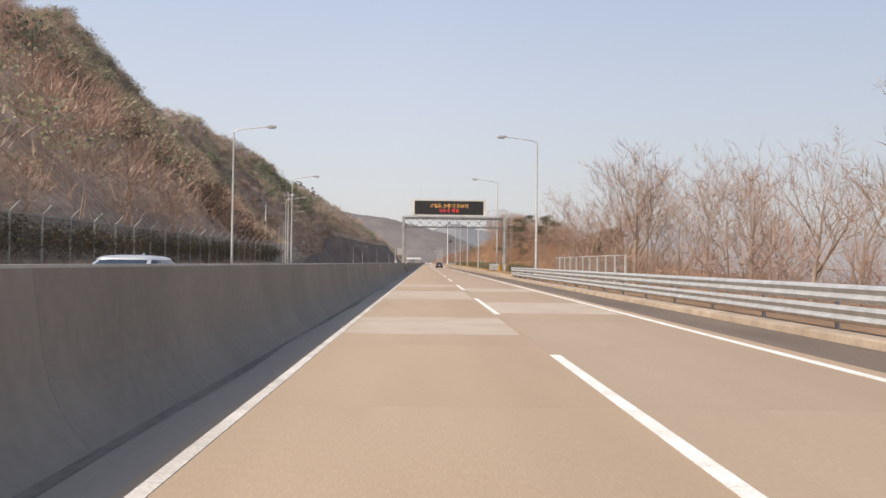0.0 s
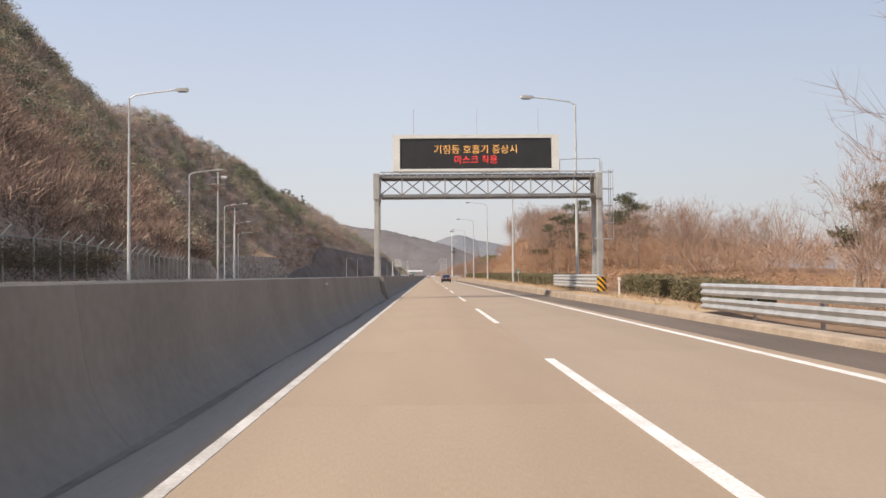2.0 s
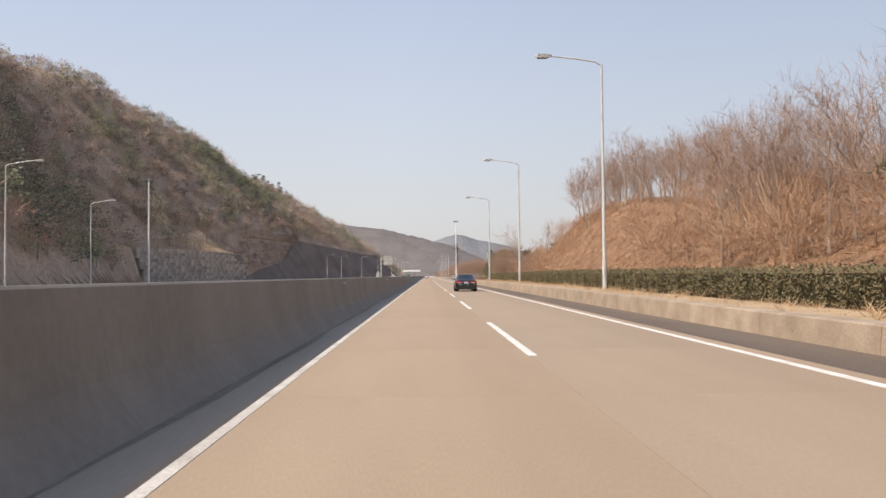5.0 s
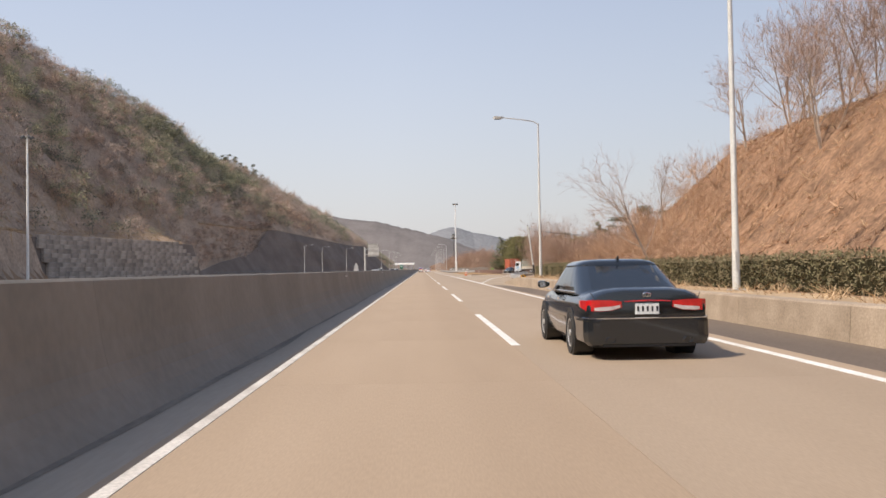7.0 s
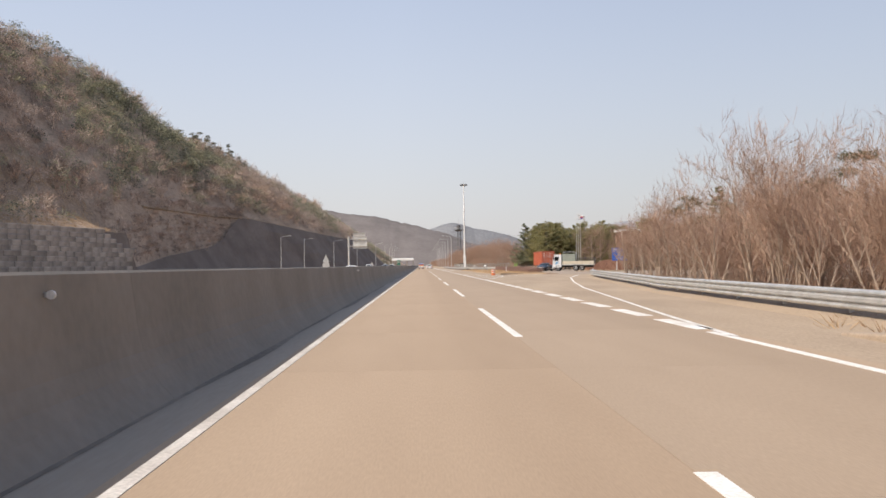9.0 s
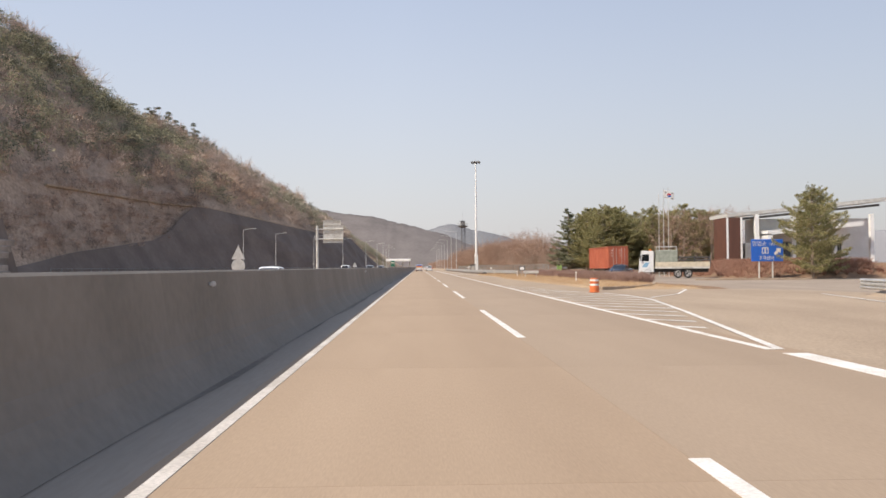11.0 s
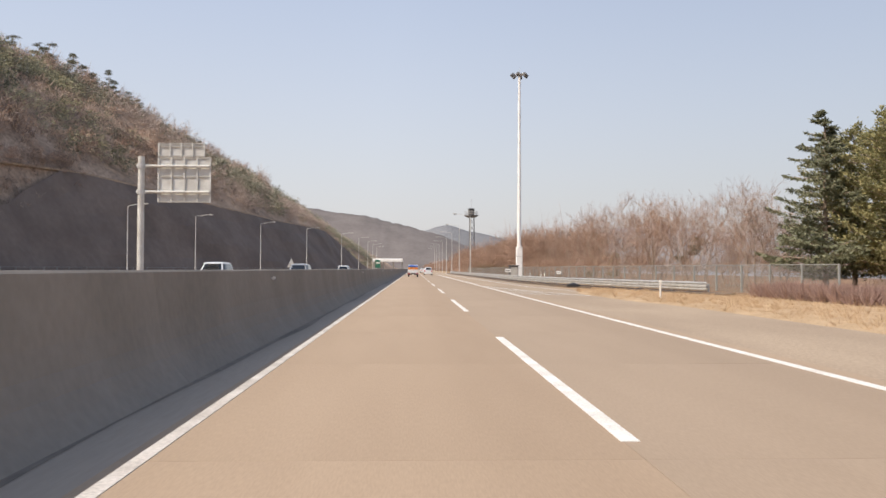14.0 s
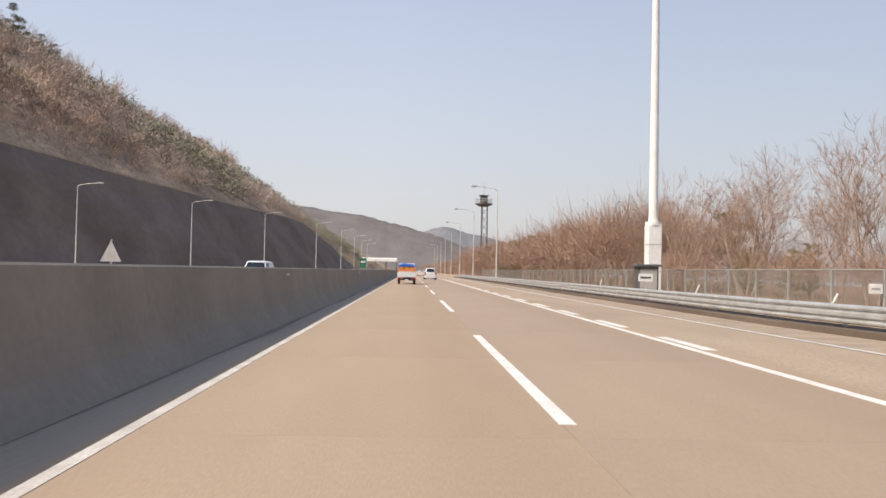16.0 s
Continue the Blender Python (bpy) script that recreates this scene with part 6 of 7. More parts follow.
    part("bumper", Build().loft([skirt(-0.070, 0.76, 0.24, 0.585), skirt(-0.055, 0.86, 0.23, 0.595), skirt(-0.01, 0.935, 0.22, 0.60), skirt(0.10, 0.988, 0.21, 0.605), skirt(0.60, 1.004, 0.21, 0.60)]), paint, t)
    part("bumper_strip", Build().pipe([(-hw * 0.99, 0.16, 0.600), (-hw * 0.93, 0.0, 0.600), (-hw * 0.80, -0.055, 0.598), (0, -0.075, 0.598), (hw * 0.80, -0.055, 0.598), (hw * 0.93, 0.0, 0.600), (hw * 0.99, 0.16, 0.600)], 0.011, 5), CHROME, t)
    part("diffuser", Build().box(-hw * 0.72, hw * 0.72, -0.055, 0.3, 0.20, 0.33, 0.02), BLACK, t)
    for sx in (-1, 1):
        part("window_trim", Build().pipe([(sx * hw * 0.935, b[0] + 0.30, belt), (sx * hw * 0.945, (b[1] + b[2]) / 2, belt - 0.005), (sx * hw * 0.935, b[3] - 0.15, belt - 0.015)], 0.010, 5), CHROME, t)
        part("side_moulding", Build().box(min(sx * hw * 0.99, sx * hw * 1.008), max(sx * hw * 0.99, sx * hw * 1.008), axles[0] + 0.48, axles[1] - 0.48, 0.50, 0.555), paint, t)
        for y in ((b[1] + b[2]) / 2 - 0.35, (b[1] + b[2]) / 2 + 0.75):
            part("door_handle", Build().box(min(sx * hw * 0.985, sx * hw * 1.012), max(sx * hw * 0.985, sx * hw * 1.012), y, y + 0.2, 0.80, 0.835), CHROME, t)
        mirror = part("wing_mirror", Build().loft([[(sx * (hw * 0.93 + 0.21 * u), b[3] - 0.40 + dy * w, belt + 0.07 + dz * w) for dy, dz in ((-0.05, -0.06), (-0.06, 0.06), (0.05, 0.07), (0.07, -0.05))] for u, w in ((0, 0.5), (0.25, 0.7), (0.4, 1.0), (0.85, 1.0), (1.0, 0.6))]), paint, t, smooth=True)
        part("mirror_glass", Build().box(min(sx * (hw + .02), sx * (hw + .125)), max(sx * (hw + .02), sx * (hw + .125)), b[3] - 0.468, b[3] - 0.462, belt + 0.025, belt + 0.115), CHROME, mirror)
        for ya in axles:
            arc = lambda x, r0: [(x, ya + r0 * math.cos(i * math.pi / 12), wheel_r + 0.01 + r0 * math.sin(i * math.pi / 12)) for i in range(-1, 14)]
            part("wheel_arch", Build().loft([arc(sx * (hw - 0.12), wheel_r + 0.05), arc(sx * hw * 1.006, wheel_r + 0.05), arc(sx * hw * 1.006, wheel_r - 0.03)], closed=False), BLACK, t)
            # black disc stands in for the shade inside the wheel arch
            part("arch_shade", Build().rod((sx * (hw - 0.30), ya, wheel_r), (sx * hw * 1.003, ya, wheel_r), wheel_r + 0.045, n=24), BLACK, t)
            wheel(t, sx * (hw - 0.085), ya, wheel_r, 0.215, sx)
        zt = deck - (0.145 if tall_tail else 0.15)
        if tall_tail:
            part("tail_lamp", Build().box(min(sx * hw * .72, sx * hw * .95), max(sx * hw * .72, sx * hw * .95), 0.0, 0.16, zt - 0.25, zt + 0.10, 0.02), TAIL, t)
        else:
            quad = lambda x, y, za, zb: [(sx * x, y, za), (sx * x, y, zb), (sx * x, y + 0.10, zb), (sx * x, y + 0.10, za)]
            lamp = part("tail_lamp", Build().loft([quad(hw * 0.40, 0.012, zt - 0.105, zt - 0.015), quad(hw * 0.55, 0.008, zt - 0.145, zt), quad(hw * 0.74, 0.016, zt - 0.155, zt + 0.005), quad(hw * 0.865, 0.035, zt - 0.15, zt + 0.005), quad(hw * 0.945, 0.10, zt - 0.145, zt), quad(hw * 0.985, 0.30, zt - 0.10, zt - 0.005)]), TAIL, t)
            part("reversing_lens", Build().loft([quad(hw * 0.42, 0.006, zt - 0.10, zt - 0.065), quad(hw * 0.55, 0.001, zt - 0.138, zt - 0.085), quad(hw * 0.74, 0.009, zt - 0.148, zt - 0.095), quad(hw * 0.82, 0.022, zt - 0.142, zt - 0.105)]), CLEAR, lamp)
        part("headlamp", Build().box(min(sx * hw * .50, sx * hw * .80), max(sx * hw * .50, sx * hw * .80), L - 0.34, L - 0.08, belt - 0.42, belt - 0.28, 0.03), CLEAR, t)
        part("exhaust", Build().loft([[(sx * hw * 0.60 + 0.07 * math.cos(a), y, 0.295 + 0.04 * math.sin(a)) for a in np.linspace(0, 6.283, 13)[:-1]] for y in (-0.105, 0.1)], caps=False), CHROME, t)
    if not tall_tail:
        part("lamp_garnish", Build().pipe([(hw * 0.36 * k / 4, -0.004 - 0.010 * (1 - abs(k) / 4), zt - 0.018 + 0.010 * (1 - (k / 4) ** 2)) for k in range(-4, 5)], 0.010, 6), TAIL, t)
    plate = part("number_plate", Build().box(-0.168, 0.168, -0.002, 0.04, zt - 0.20, zt - 0.048, 0.008), PLATE, t)
    for k in range(5):
        x = -0.135 + 0.068 * k
        part("plate_bar", Build().box(x - 0.013, x + 0.013, -0.007, -0.003, zt - 0.158, zt - 0.088), BLACK, plate)
    part("badge", Build().pipe([(0.058 * math.cos(a), 0.030, deck - 0.075 + 0.030 * math.sin(a)) for a in np.linspace(0, 6.283, 17)], 0.007, 5).pipe([(-0.03, 0.03, deck - 0.10), (-0.012, 0.03, deck - 0.052)], 0.007, 5).pipe([(0.012, 0.03, deck - 0.10), (0.03, 0.03, deck - 0.052)], 0.007, 5), CHROME, t)
    part("lid_seam", Build().pipe([(-hw * 0.86, 0.10, deck - 0.045), (-hw * 0.80, 0.055, deck - 0.15)], 0.006, 4).pipe([(hw * 0.86, 0.10, deck - 0.045), (hw * 0.80, 0.055, deck - 0.15)], 0.006, 4), BLACK, t)
    part("underbody", Build().box(-hw * 0.8, hw * 0.8, 0.3, L - 0.3, 0.16, 0.24), BLACK, t)
    part("aerial", Build().loft([[(-0.02, b[1] + 0.06, H - 0.03), (0.02, b[1] + 0.06, H - 0.03), (0.02, b[1] + 0.22, H - 0.02), (-0.02, b[1] + 0.22, H - 0.02)], [(-0.004, b[1] + 0.04, H + 0.05), (0.004, b[1] + 0.04, H + 0.05), (0.004, b[1] + 0.09, H + 0.05), (-0.004, b[1] + 0.09, H + 0.05)]]), paint, t)
    return t


car("sedan", "glossy black saloon car with red tail lamps on the road", "car", "", NAVY_BLACK, pose(3.44, 217.95, 0.0), W=1.83, H=1.455, belt=0.955, deck=1.0, cabin=(0.66, 1.70, 3.0, 3.95))
SILVER = material("silver_car_paint", (0.55, 0.55, 0.54), (0.48, 0.48, 0.47), 0.3, 0.4, scale=1, fine=40, bump=0, coat=0.6)
BLUE_GREY = material("dark_blue_car_paint", (0.016, 0.019, 0.024), (0.013, 0.016, 0.02), 0.25, scale=1, fine=40, bump=0, coat=0.6)
SUV = dict(L=4.6, W=1.86, H=1.72, belt=1.08, deck=1.10, cabin=(0.10, 0.55, 3.0, 3.7), tall_tail=True)
car("suv", "white sport utility car in the outer lane far ahead", "car", "cars ahead", WHITE, pose(3.5, 600, 0), **SUV)
car("sedan", "white saloon car farther ahead in the outer lane", "car", "cars ahead", WHITE, pose(3.4, 690, 0))
for x, y, p, kind, lab in ((-6.6, 19.5, SILVER, dict(H=1.44), "silver saloon car coming the other way"), (-9.0, 379, WHITE, dict(H=1.42), "white saloon car coming the other way"), (-12.4, 471, WHITE, SUV, "white sport utility car coming the other way"),
                           (-9.2, 487, SILVER, SUV, "silver sport utility car behind the barrier"), (-9.0, 529, WHITE, SUV, "white sport utility car behind the barrier")):
    car("suv" if "tall_tail" in kind else "sedan", lab, "car", "cars on the other carriageway", p, pose(x, y, 0, 0, 0, 180), **kind)
car("sedan", "dark blue saloon car leaving the yard", "car", "", BLUE_GREY, pose(24.0, 422.6, 0, 0, 0, 150))

# small lorry ahead with a roped load
ORANGE = material("orange_load", (0.72, 0.24, 0.04), (0.55, 0.17, 0.03), 0.7, scale=3, fine=20, bump=0.2)
TARP = material("blue_tarpaulin", (0.04, 0.12, 0.42), (0.03, 0.09, 0.32), 0.5, scale=3, fine=14, bump=0.3)
lorry = thing("small_lorry", "small white lorry carrying a sheeted load on the road", "lorry", at=pose(0.15, 553, 0))
part("cab", Build().loft([[(-0.85, y, z0), (0.85, y, z0), (0.85 * k, y, z1), (-0.85 * k, y, z1)] for y, z0, z1, k in ((3.35, 0.45, 1.95, 0.92), (3.6, 0.45, 1.99, 0.90), (4.5, 0.45, 1.93, 0.88), (4.95, 0.45, 1.2, 0.97), (5.05, 0.45, 1.0, 0.97))]), WHITE, lorry)
part("rear_window", Build().box(-0.6, 0.6, 3.33, 3.352, 1.35, 1.8), GLASS, lorry)
part("windscreen", Build().loft([[(-0.7, 4.52, 1.85), (0.7, 4.52, 1.85), (0.76, 4.95, 1.2), (-0.76, 4.95, 1.2)], [(-0.7, 4.54, 1.87), (0.7, 4.54, 1.87), (0.76, 4.975, 1.21), (-0.76, 4.975, 1.21)]]), GLASS, lorry)
part("chassis", Build().box(-0.4, 0.4, 0.2, 4.6, 0.42, 0.6), BLACK, lorry)
part("bed", Build().box(-0.87, 0.87, 0.0, 3.25, 0.66, 0.78), WHITE, lorry)
for sx in (-1, 1):
    part("bed_side", Build().box(sx * 0.85 - 0.025, sx * 0.85 + 0.025, 0.05, 3.2, 0.78, 1.14), WHITE, lorry)
    part("tail_lamp", Build().box(sx * 0.66 - 0.16, sx * 0.66 + 0.16, -0.04, 0.03, 0.50, 0.62), TAIL, lorry)
    wheel(lorry, sx * 0.72, 0.95, 0.30, 0.22, sx), wheel(lorry, sx * 0.74, 4.2, 0.31, 0.2, sx)
    part("mudguard", Build().box(sx * 0.72 - 0.13, sx * 0.72 + 0.13, 0.5, 0.56, 0.2, 0.6), BLACK, lorry)
part("tailgate", Build().box(-0.85, 0.85, -0.01, 0.04, 0.72, 1.14, 0.01), WHITE, lorry)
part("bumper", Build().box(-0.8, 0.8, -0.06, 0.02, 0.36, 0.48), BLACK, lorry)
part("number_plate", Build().box(-0.17, 0.17, -0.075, -0.062, 0.37, 0.47), PLATE, lorry)
load = thing("crates", "stack of orange crates on the lorry bed", "crates", at=pose(0.15, 553, 0.78))
for k in range(3):
    for j in range(2):
        part("crate", Build().box(-0.78 + 0.53 * k, -0.28 + 0.53 * k, 0.1, 1.3, 0.42 * j + 0.02, 0.42 * j + 0.40, 0.02), ORANGE, load)
sheet = thing("load_sheet", "blue sheet tied over the crates", "tarpaulin", at=pose(0.15, 553, 1.63))
part("sheet", Build().loft([[(-0.80, y, 0.0), (-0.74, y, h), (-0.3, y, h + 0.10), (0.2, y, h + 0.05), (0.74, y, h), (0.80, y, 0.0)] for y, h in ((0.08, 0.12), (0.8, 0.24), (1.6, 0.2), (3.0, 0.1))]), TARP, sheet)

# ---------------------------------------------------------------- office yard
RUSTRED = material("rust_red_container_paint", (0.42, 0.115, 0.06), (0.34, 0.085, 0.045), 0.55, scale=0.8, fine=12, bump=0.1)
box = thing("shipping_container", "rust-red corrugated shipping container on a trailer", "container", at=pose(23.55, 429.7, 0.98))
part("frame", Build().box(0, 2.44, 0, 12.1, 0, 0.14).box(0, 2.44, 0, 12.1, 2.62, 2.76), RUSTRED, box)
for side in (0, 1):
    b = Build()
    n = 44
    edge = []
    for k in range(n):
        y = 0.12 + 11.86 * k / n
        w = 11.86 / n
        edge += [(0.03, y), (0.03, y + 0.3 * w), (0.07, y + 0.5 * w), (0.07, y + 0.8 * w)]
    x = (lambda v: v) if side == 0 else (lambda v: 2.44 - v)
    b.loft([[(x(v), y, z) for v, y in edge] for z in (0.14, 2.62)], closed=False)
    part("side_wall", b, RUSTRED, box)
for x in (0, 2.28):
    for y in (0, 11.94):
        part("corner_post", Build().box(x, x + 0.16, y, y + 0.16, 0.14, 2.62), RUSTRED, box)
part("roof", Build().box(0.1, 2.34, 0.1, 12.0, 2.66, 2.74), RUSTRED, box)
part("front_wall", Build().box(0.1, 2.34, 11.98, 12.04, 0.14, 2.62), RUSTRED, box)
for k in range(2):
    door = part("door", Build().box(0.17 + 1.06 * k, 1.21 + 1.06 * k, 0.02, 0.08, 0.15, 2.61, 0.01), RUSTRED, box)
    for x in (0.42, 0.80):
        part("lock_rod", Build().rod((0.17 + 1.06 * k + x, -0.02, 0.2), (0.17 + 1.06 * k + x, -0.02, 2.56), 0.022, n=6), STEEL, door)
    for j in range(4):
        part("hinge", Build().box((0.17 if k == 0 else 2.13), (0.31 if k == 0 else 2.27), -0.01, 0.02, 0.4 + 0.6 * j, 0.52 + 0.6 * j), RUSTRED, door)
    for j in range(3):
        part("marking_bar", Build().box(0.30 + 1.06 * k, 0.55 + 1.06 * k, 0.008, 0.018, 1.55 + 0.35 * j, 1.62 + 0.35 * j), PAINT, door)
trailer = thing("container_trailer", "black skeletal trailer with rear axles under the container", "trailer", at=pose(23.55, 429.7, 0))
part("beam", Build().box(0.7, 0.9, 0.1, 12.0, 0.72, 0.97).box(1.54, 1.74, 0.1, 12.0, 0.72, 0.97), BLACK, trailer)
part("rear_bar", Build().box(0.1, 2.34, 0.02, 0.14, 0.5, 0.66), ORANGE, trailer)
for y in (1.6, 2.9):
    part("axle", Build().rod((0.2, y, 0.5), (2.24, y, 0.5), 0.07), BLACK, trailer)
    for sx, x in ((-1, 0.25), (1, 2.19)):
        wheel(trailer, x, y, 0.5, 0.3, sx)
for x in (0.6, 1.84):
    part("support_leg", Build().box(x - 0.06, x + 0.06, 9.4, 9.55, 0.0, 0.75), STEEL, trailer)

TRUCK_BLUE = material("faded_blue_paint", (0.22, 0.40, 0.55), (0.2, 0.36, 0.5), 0.5, bump=0)
truck = thing("flatbed_lorry", "white flatbed lorry with a grey crate and steel frames", "lorry", at=pose(23.5, 414.85, 0, 0, 0, 74) @ Matrix.Diagonal((1, 0.86, 1, 1)))
# nose to -x: local +y points to -x
part("cab", Build().loft([[(-1.2, y, 0.65), (1.2, y, 0.65), (1.2, y, z), (-1.2, y, z)] for y, z in ((-1.75, 2.85), (-0.35, 2.9), (-0.05, 2.0), (0.0, 1.2))]), WHITE, truck)
part("windscreen", Build().loft([[(-1.05, -0.30, 2.75), (1.05, -0.30, 2.75), (1.05, -0.03, 1.95), (-1.05, -0.03, 1.95)], [(-1.05, -0.27, 2.77), (1.05, -0.27, 2.77), (1.05, 0.0, 1.96), (-1.05, 0.0, 1.96)]]), GLASS, truck)
for sx in (-1, 1):
    part("side_window", Build().box(min(sx * 1.19, sx * 1.215), max(sx * 1.19, sx * 1.215), -1.2, -0.4, 1.8, 2.5), GLASS, truck)
    for y in (-1.0, -4.6, -5.8):
        wheel(truck, sx * 1.05, y, 0.5, 0.3, sx)
part("bed", Build().box(-1.22, 1.22, -8.3, -1.9, 1.0, 1.2), PALE_STEEL, truck)
part("bed_side", Build().box(1.18, 1.24, -5.2, -1.95, 1.2, 1.7).box(-1.24, -1.18, -8.3, -1.95, 1.2, 1.7), material("cream_lorry_side", (0.62, 0.55, 0.42), (0.5, 0.44, 0.33), 0.6, bump=0.05), truck)
part("chassis", Build().box(-0.5, 0.5, -8.2, -0.4, 0.62, 1.0), BLACK, truck)
part("front_bumper", Build().box(-1.2, 1.2, -0.12, 0.10, 0.42, 0.72, 0.03), WHITE, truck)
part("grille", Build().box(-0.8, 0.8, -0.01, 0.025, 0.85, 1.15), BLACK, truck)
part("sun_visor", Build().box(-1.1, 1.1, -0.34, -0.12, 2.78, 2.86, 0.02), GREY, truck)
part("beacon", Build().box(-0.12, 0.12, -1.5, -1.2, 2.9, 3.08, 0.03), ORANGE, truck)
part("exhaust_stack", Build().rod((1.0, -1.84, 1.2), (1.0, -1.84, 2.9), 0.06), STEEL, truck)
for sx in (-1, 1):
    part("headlamp", Build().box(sx * 0.95 - 0.18, sx * 0.95 + 0.18, -0.02, 0.03, 0.86, 1.06), CLEAR, truck)
    part("door_seam", Build().box(min(sx * 1.2, sx * 1.206), max(sx * 1.2, sx * 1.206), -1.32, -1.30, 0.8, 2.7), DARK_STEEL, truck)
    part("blue_stripe", Build().loft([[(x, -0.35, 1.15), (x, -0.95, 1.15), (x, -1.25, 1.65), (x, -0.75, 1.65)] for x in (sx * 1.199, sx * 1.208)]), TRUCK_BLUE, truck)
    part("wing_mirror", Build().box(sx * 1.38 - 0.09, sx * 1.38 + 0.09, -0.28, -0.16, 1.85, 2.35, 0.03), BLACK, truck)
    part("mirror_arm", Build().rod((sx * 1.2, -0.3, 2.4), (sx * 1.38, -0.22, 2.3), 0.02, n=5), BLACK, truck)
    part("mudguard", Build().box(sx * 1.05 - 0.17, sx * 1.05 + 0.17, -6.45, -3.95, 1.04, 1.09), BLACK, truck)
crate = thing("crate", "grey-green sheeted crate on the lorry bed", "crate", at=pose(23.5, 414.85, 1.2, 0, 0, 74) @ Matrix.Diagonal((1, 0.86, 1, 1)))
part("side", Build().box(-1.05, 1.05, -4.6, -1.98, 0.0, 1.75, 0.05), material("grey_sheeting", (0.30, 0.32, 0.27), (0.22, 0.24, 0.20), 0.8, scale=3, fine=20, bump=0.3), crate)
part("roof_rack", Build().pipe([(-0.9, -4.5, 1.75), (-0.9, -4.5, 2.1), (-0.9, -2.1, 2.1), (-0.9, -2.1, 1.75)], 0.03, 5).pipe([(0.9, -4.5, 1.75), (0.9, -4.5, 2.1), (0.9, -2.1, 2.1), (0.9, -2.1, 1.75)], 0.03, 5), STEEL, crate)
frames = thing("steel_frames", "stack of dark rusty steel frames on the lorry bed", "steel frames", at=pose(23.5, 414.85, 1.2, 0, 0, 74) @ Matrix.Diagonal((1, 0.86, 1, 1)))
for k in range(4):
    part("frame", Build().pipe([(-1.0, -8.4, 0.08 + 0.3 * k), (1.0, -8.4, 0.08 + 0.3 * k), (1.0, -4.8, 0.08 + 0.3 * k), (-1.0, -4.8, 0.08 + 0.3 * k), (-1.0, -8.4, 0.08 + 0.3 * k)], 0.05, 5), DARK_STEEL, frames)
for x in (-1.0, 1.0):
    for y in (-8.4, -6.6, -4.8):
        part("upright", Build().rod((x, y, 0), (x, y, 1.15), 0.045, n=5), DARK_STEEL, frames)

barrel = thing("traffic_drum", "orange and white banded plastic traffic drum", "traffic drum", at=pose(8.75, 367.2, 0) @ Matrix.Diagonal((0.78, 0.78, 0.74, 1)))
ring = lambda z, r: [(r * math.cos(i * math.pi / 10), r * math.sin(i * math.pi / 10), z) for i in range(20)]
DRUM = material("orange_plastic", (0.68, 0.19, 0.06), (0.58, 0.15, 0.05), 0.45, bump=0.02)
part("drum", Build().loft([ring(0, 0.33), ring(0.06, 0.36), ring(0.10, 0.30), ring(0.40, 0.30), ring(0.42, 0.285), ring(0.72, 0.28), ring(0.74, 0.27), ring(0.95, 0.26), ring(0.98, 0.2)]), DRUM, barrel)
for z, r in ((0.46, 0.29), (0.76, 0.277)):
    part("band", Build().loft([ring(z, r), ring(z + 0.13, r)], caps=False), PAINT, barrel)

blue = thing("direction_sign", "blue direction sign with white lettering on two posts", "road sign", at=pose(33.2, 405, -0.38))
for x in (-0.75, 0.55):
    part("post", Build().rod((x, 0, -0.1), (x, 0, 2.2), 0.08), PALE_STEEL, blue)
board = part("board", Build().box(-1.55, 1.55, -0.12, -0.06, 2.05, 4.15, 0.03), material("blue_sign_face", (0.02, 0.13, 0.55), (0.02, 0.11, 0.48), 0.4, bump=0), blue)
lettering("영업소", 0.52, -0.75, -0.13, 3.55, PAINT, board)
lettering("Office", 0.30, 0.58, -0.13, 3.58, PAINT, board)
lettering("고객센터", 0.42, -0.1, -0.13, 2.22, PAINT, board)
part("pictogram", Build().box(-0.52, 0.12, -0.13, -0.125, 2.78, 3.38), PAINT, board)
for x in (-0.35, -0.05):
    part("pictogram_shape", Build().box(x - 0.08, x + 0.08, -0.137, -0.132, 2.84, 3.2).rod((x, -0.137, 3.27), (x, -0.132, 3.27), 0.06, n=10), board.data.materials[0], board)
part("arrow", Build().loft([[(x, y, z) for x, z in ((0.62, 2.80), (0.95, 3.13), (0.80, 3.28), (1.30, 3.30), (1.28, 2.80), (1.13, 2.95), (0.80, 2.62))] for y in (-0.13, -0.125)]), PAINT, board)

office = thing("office_building", "modern toll office with a sloping roof and brown end wall", "building", at=pose(0, 436, 0))
BROWN = material("brown_cladding", (0.13, 0.055, 0.035), (0.10, 0.043, 0.028), 0.6, scale=1.5, fine=14, bump=0.1, stretch=(1, 1, 0.2))
part("end_wall", Build().box(40.6, 42.4, -0.5, 4.5, 0, 7.6, 0.04), BROWN, office)
part("end_frame", Build().box(40.52, 40.78, -0.56, -0.505, 0, 7.6).box(42.4, 42.62, -0.56, 0.2, 0, 7.62), WHITE_STEEL, office)
part("roof_beam", Build().loft([[(42.7, y, 7.3), (62, y, 9.15), (62, y, 9.45), (42.7, y, 7.6)] for y in (1.2, 1.6)]), DARK_STEEL, office)
part("roof", Build().loft([[(40.55, y, 7.62), (62, y, 9.7), (62, y, 10.2), (40.55, y, 8.05)] for y in (-0.55, 6)]), PALE_STEEL, office)
part("main_wall", Build().box(45.5, 62, 3.0, 6.0, 0, 7.6), WHITE_STEEL, office)
for x in (44.6, 49.5, 55, 60):
    part("column", Build().box(x - 0.25, x + 0.25, -0.6, -0.1, 0, 8.0), WHITE_STEEL, office)
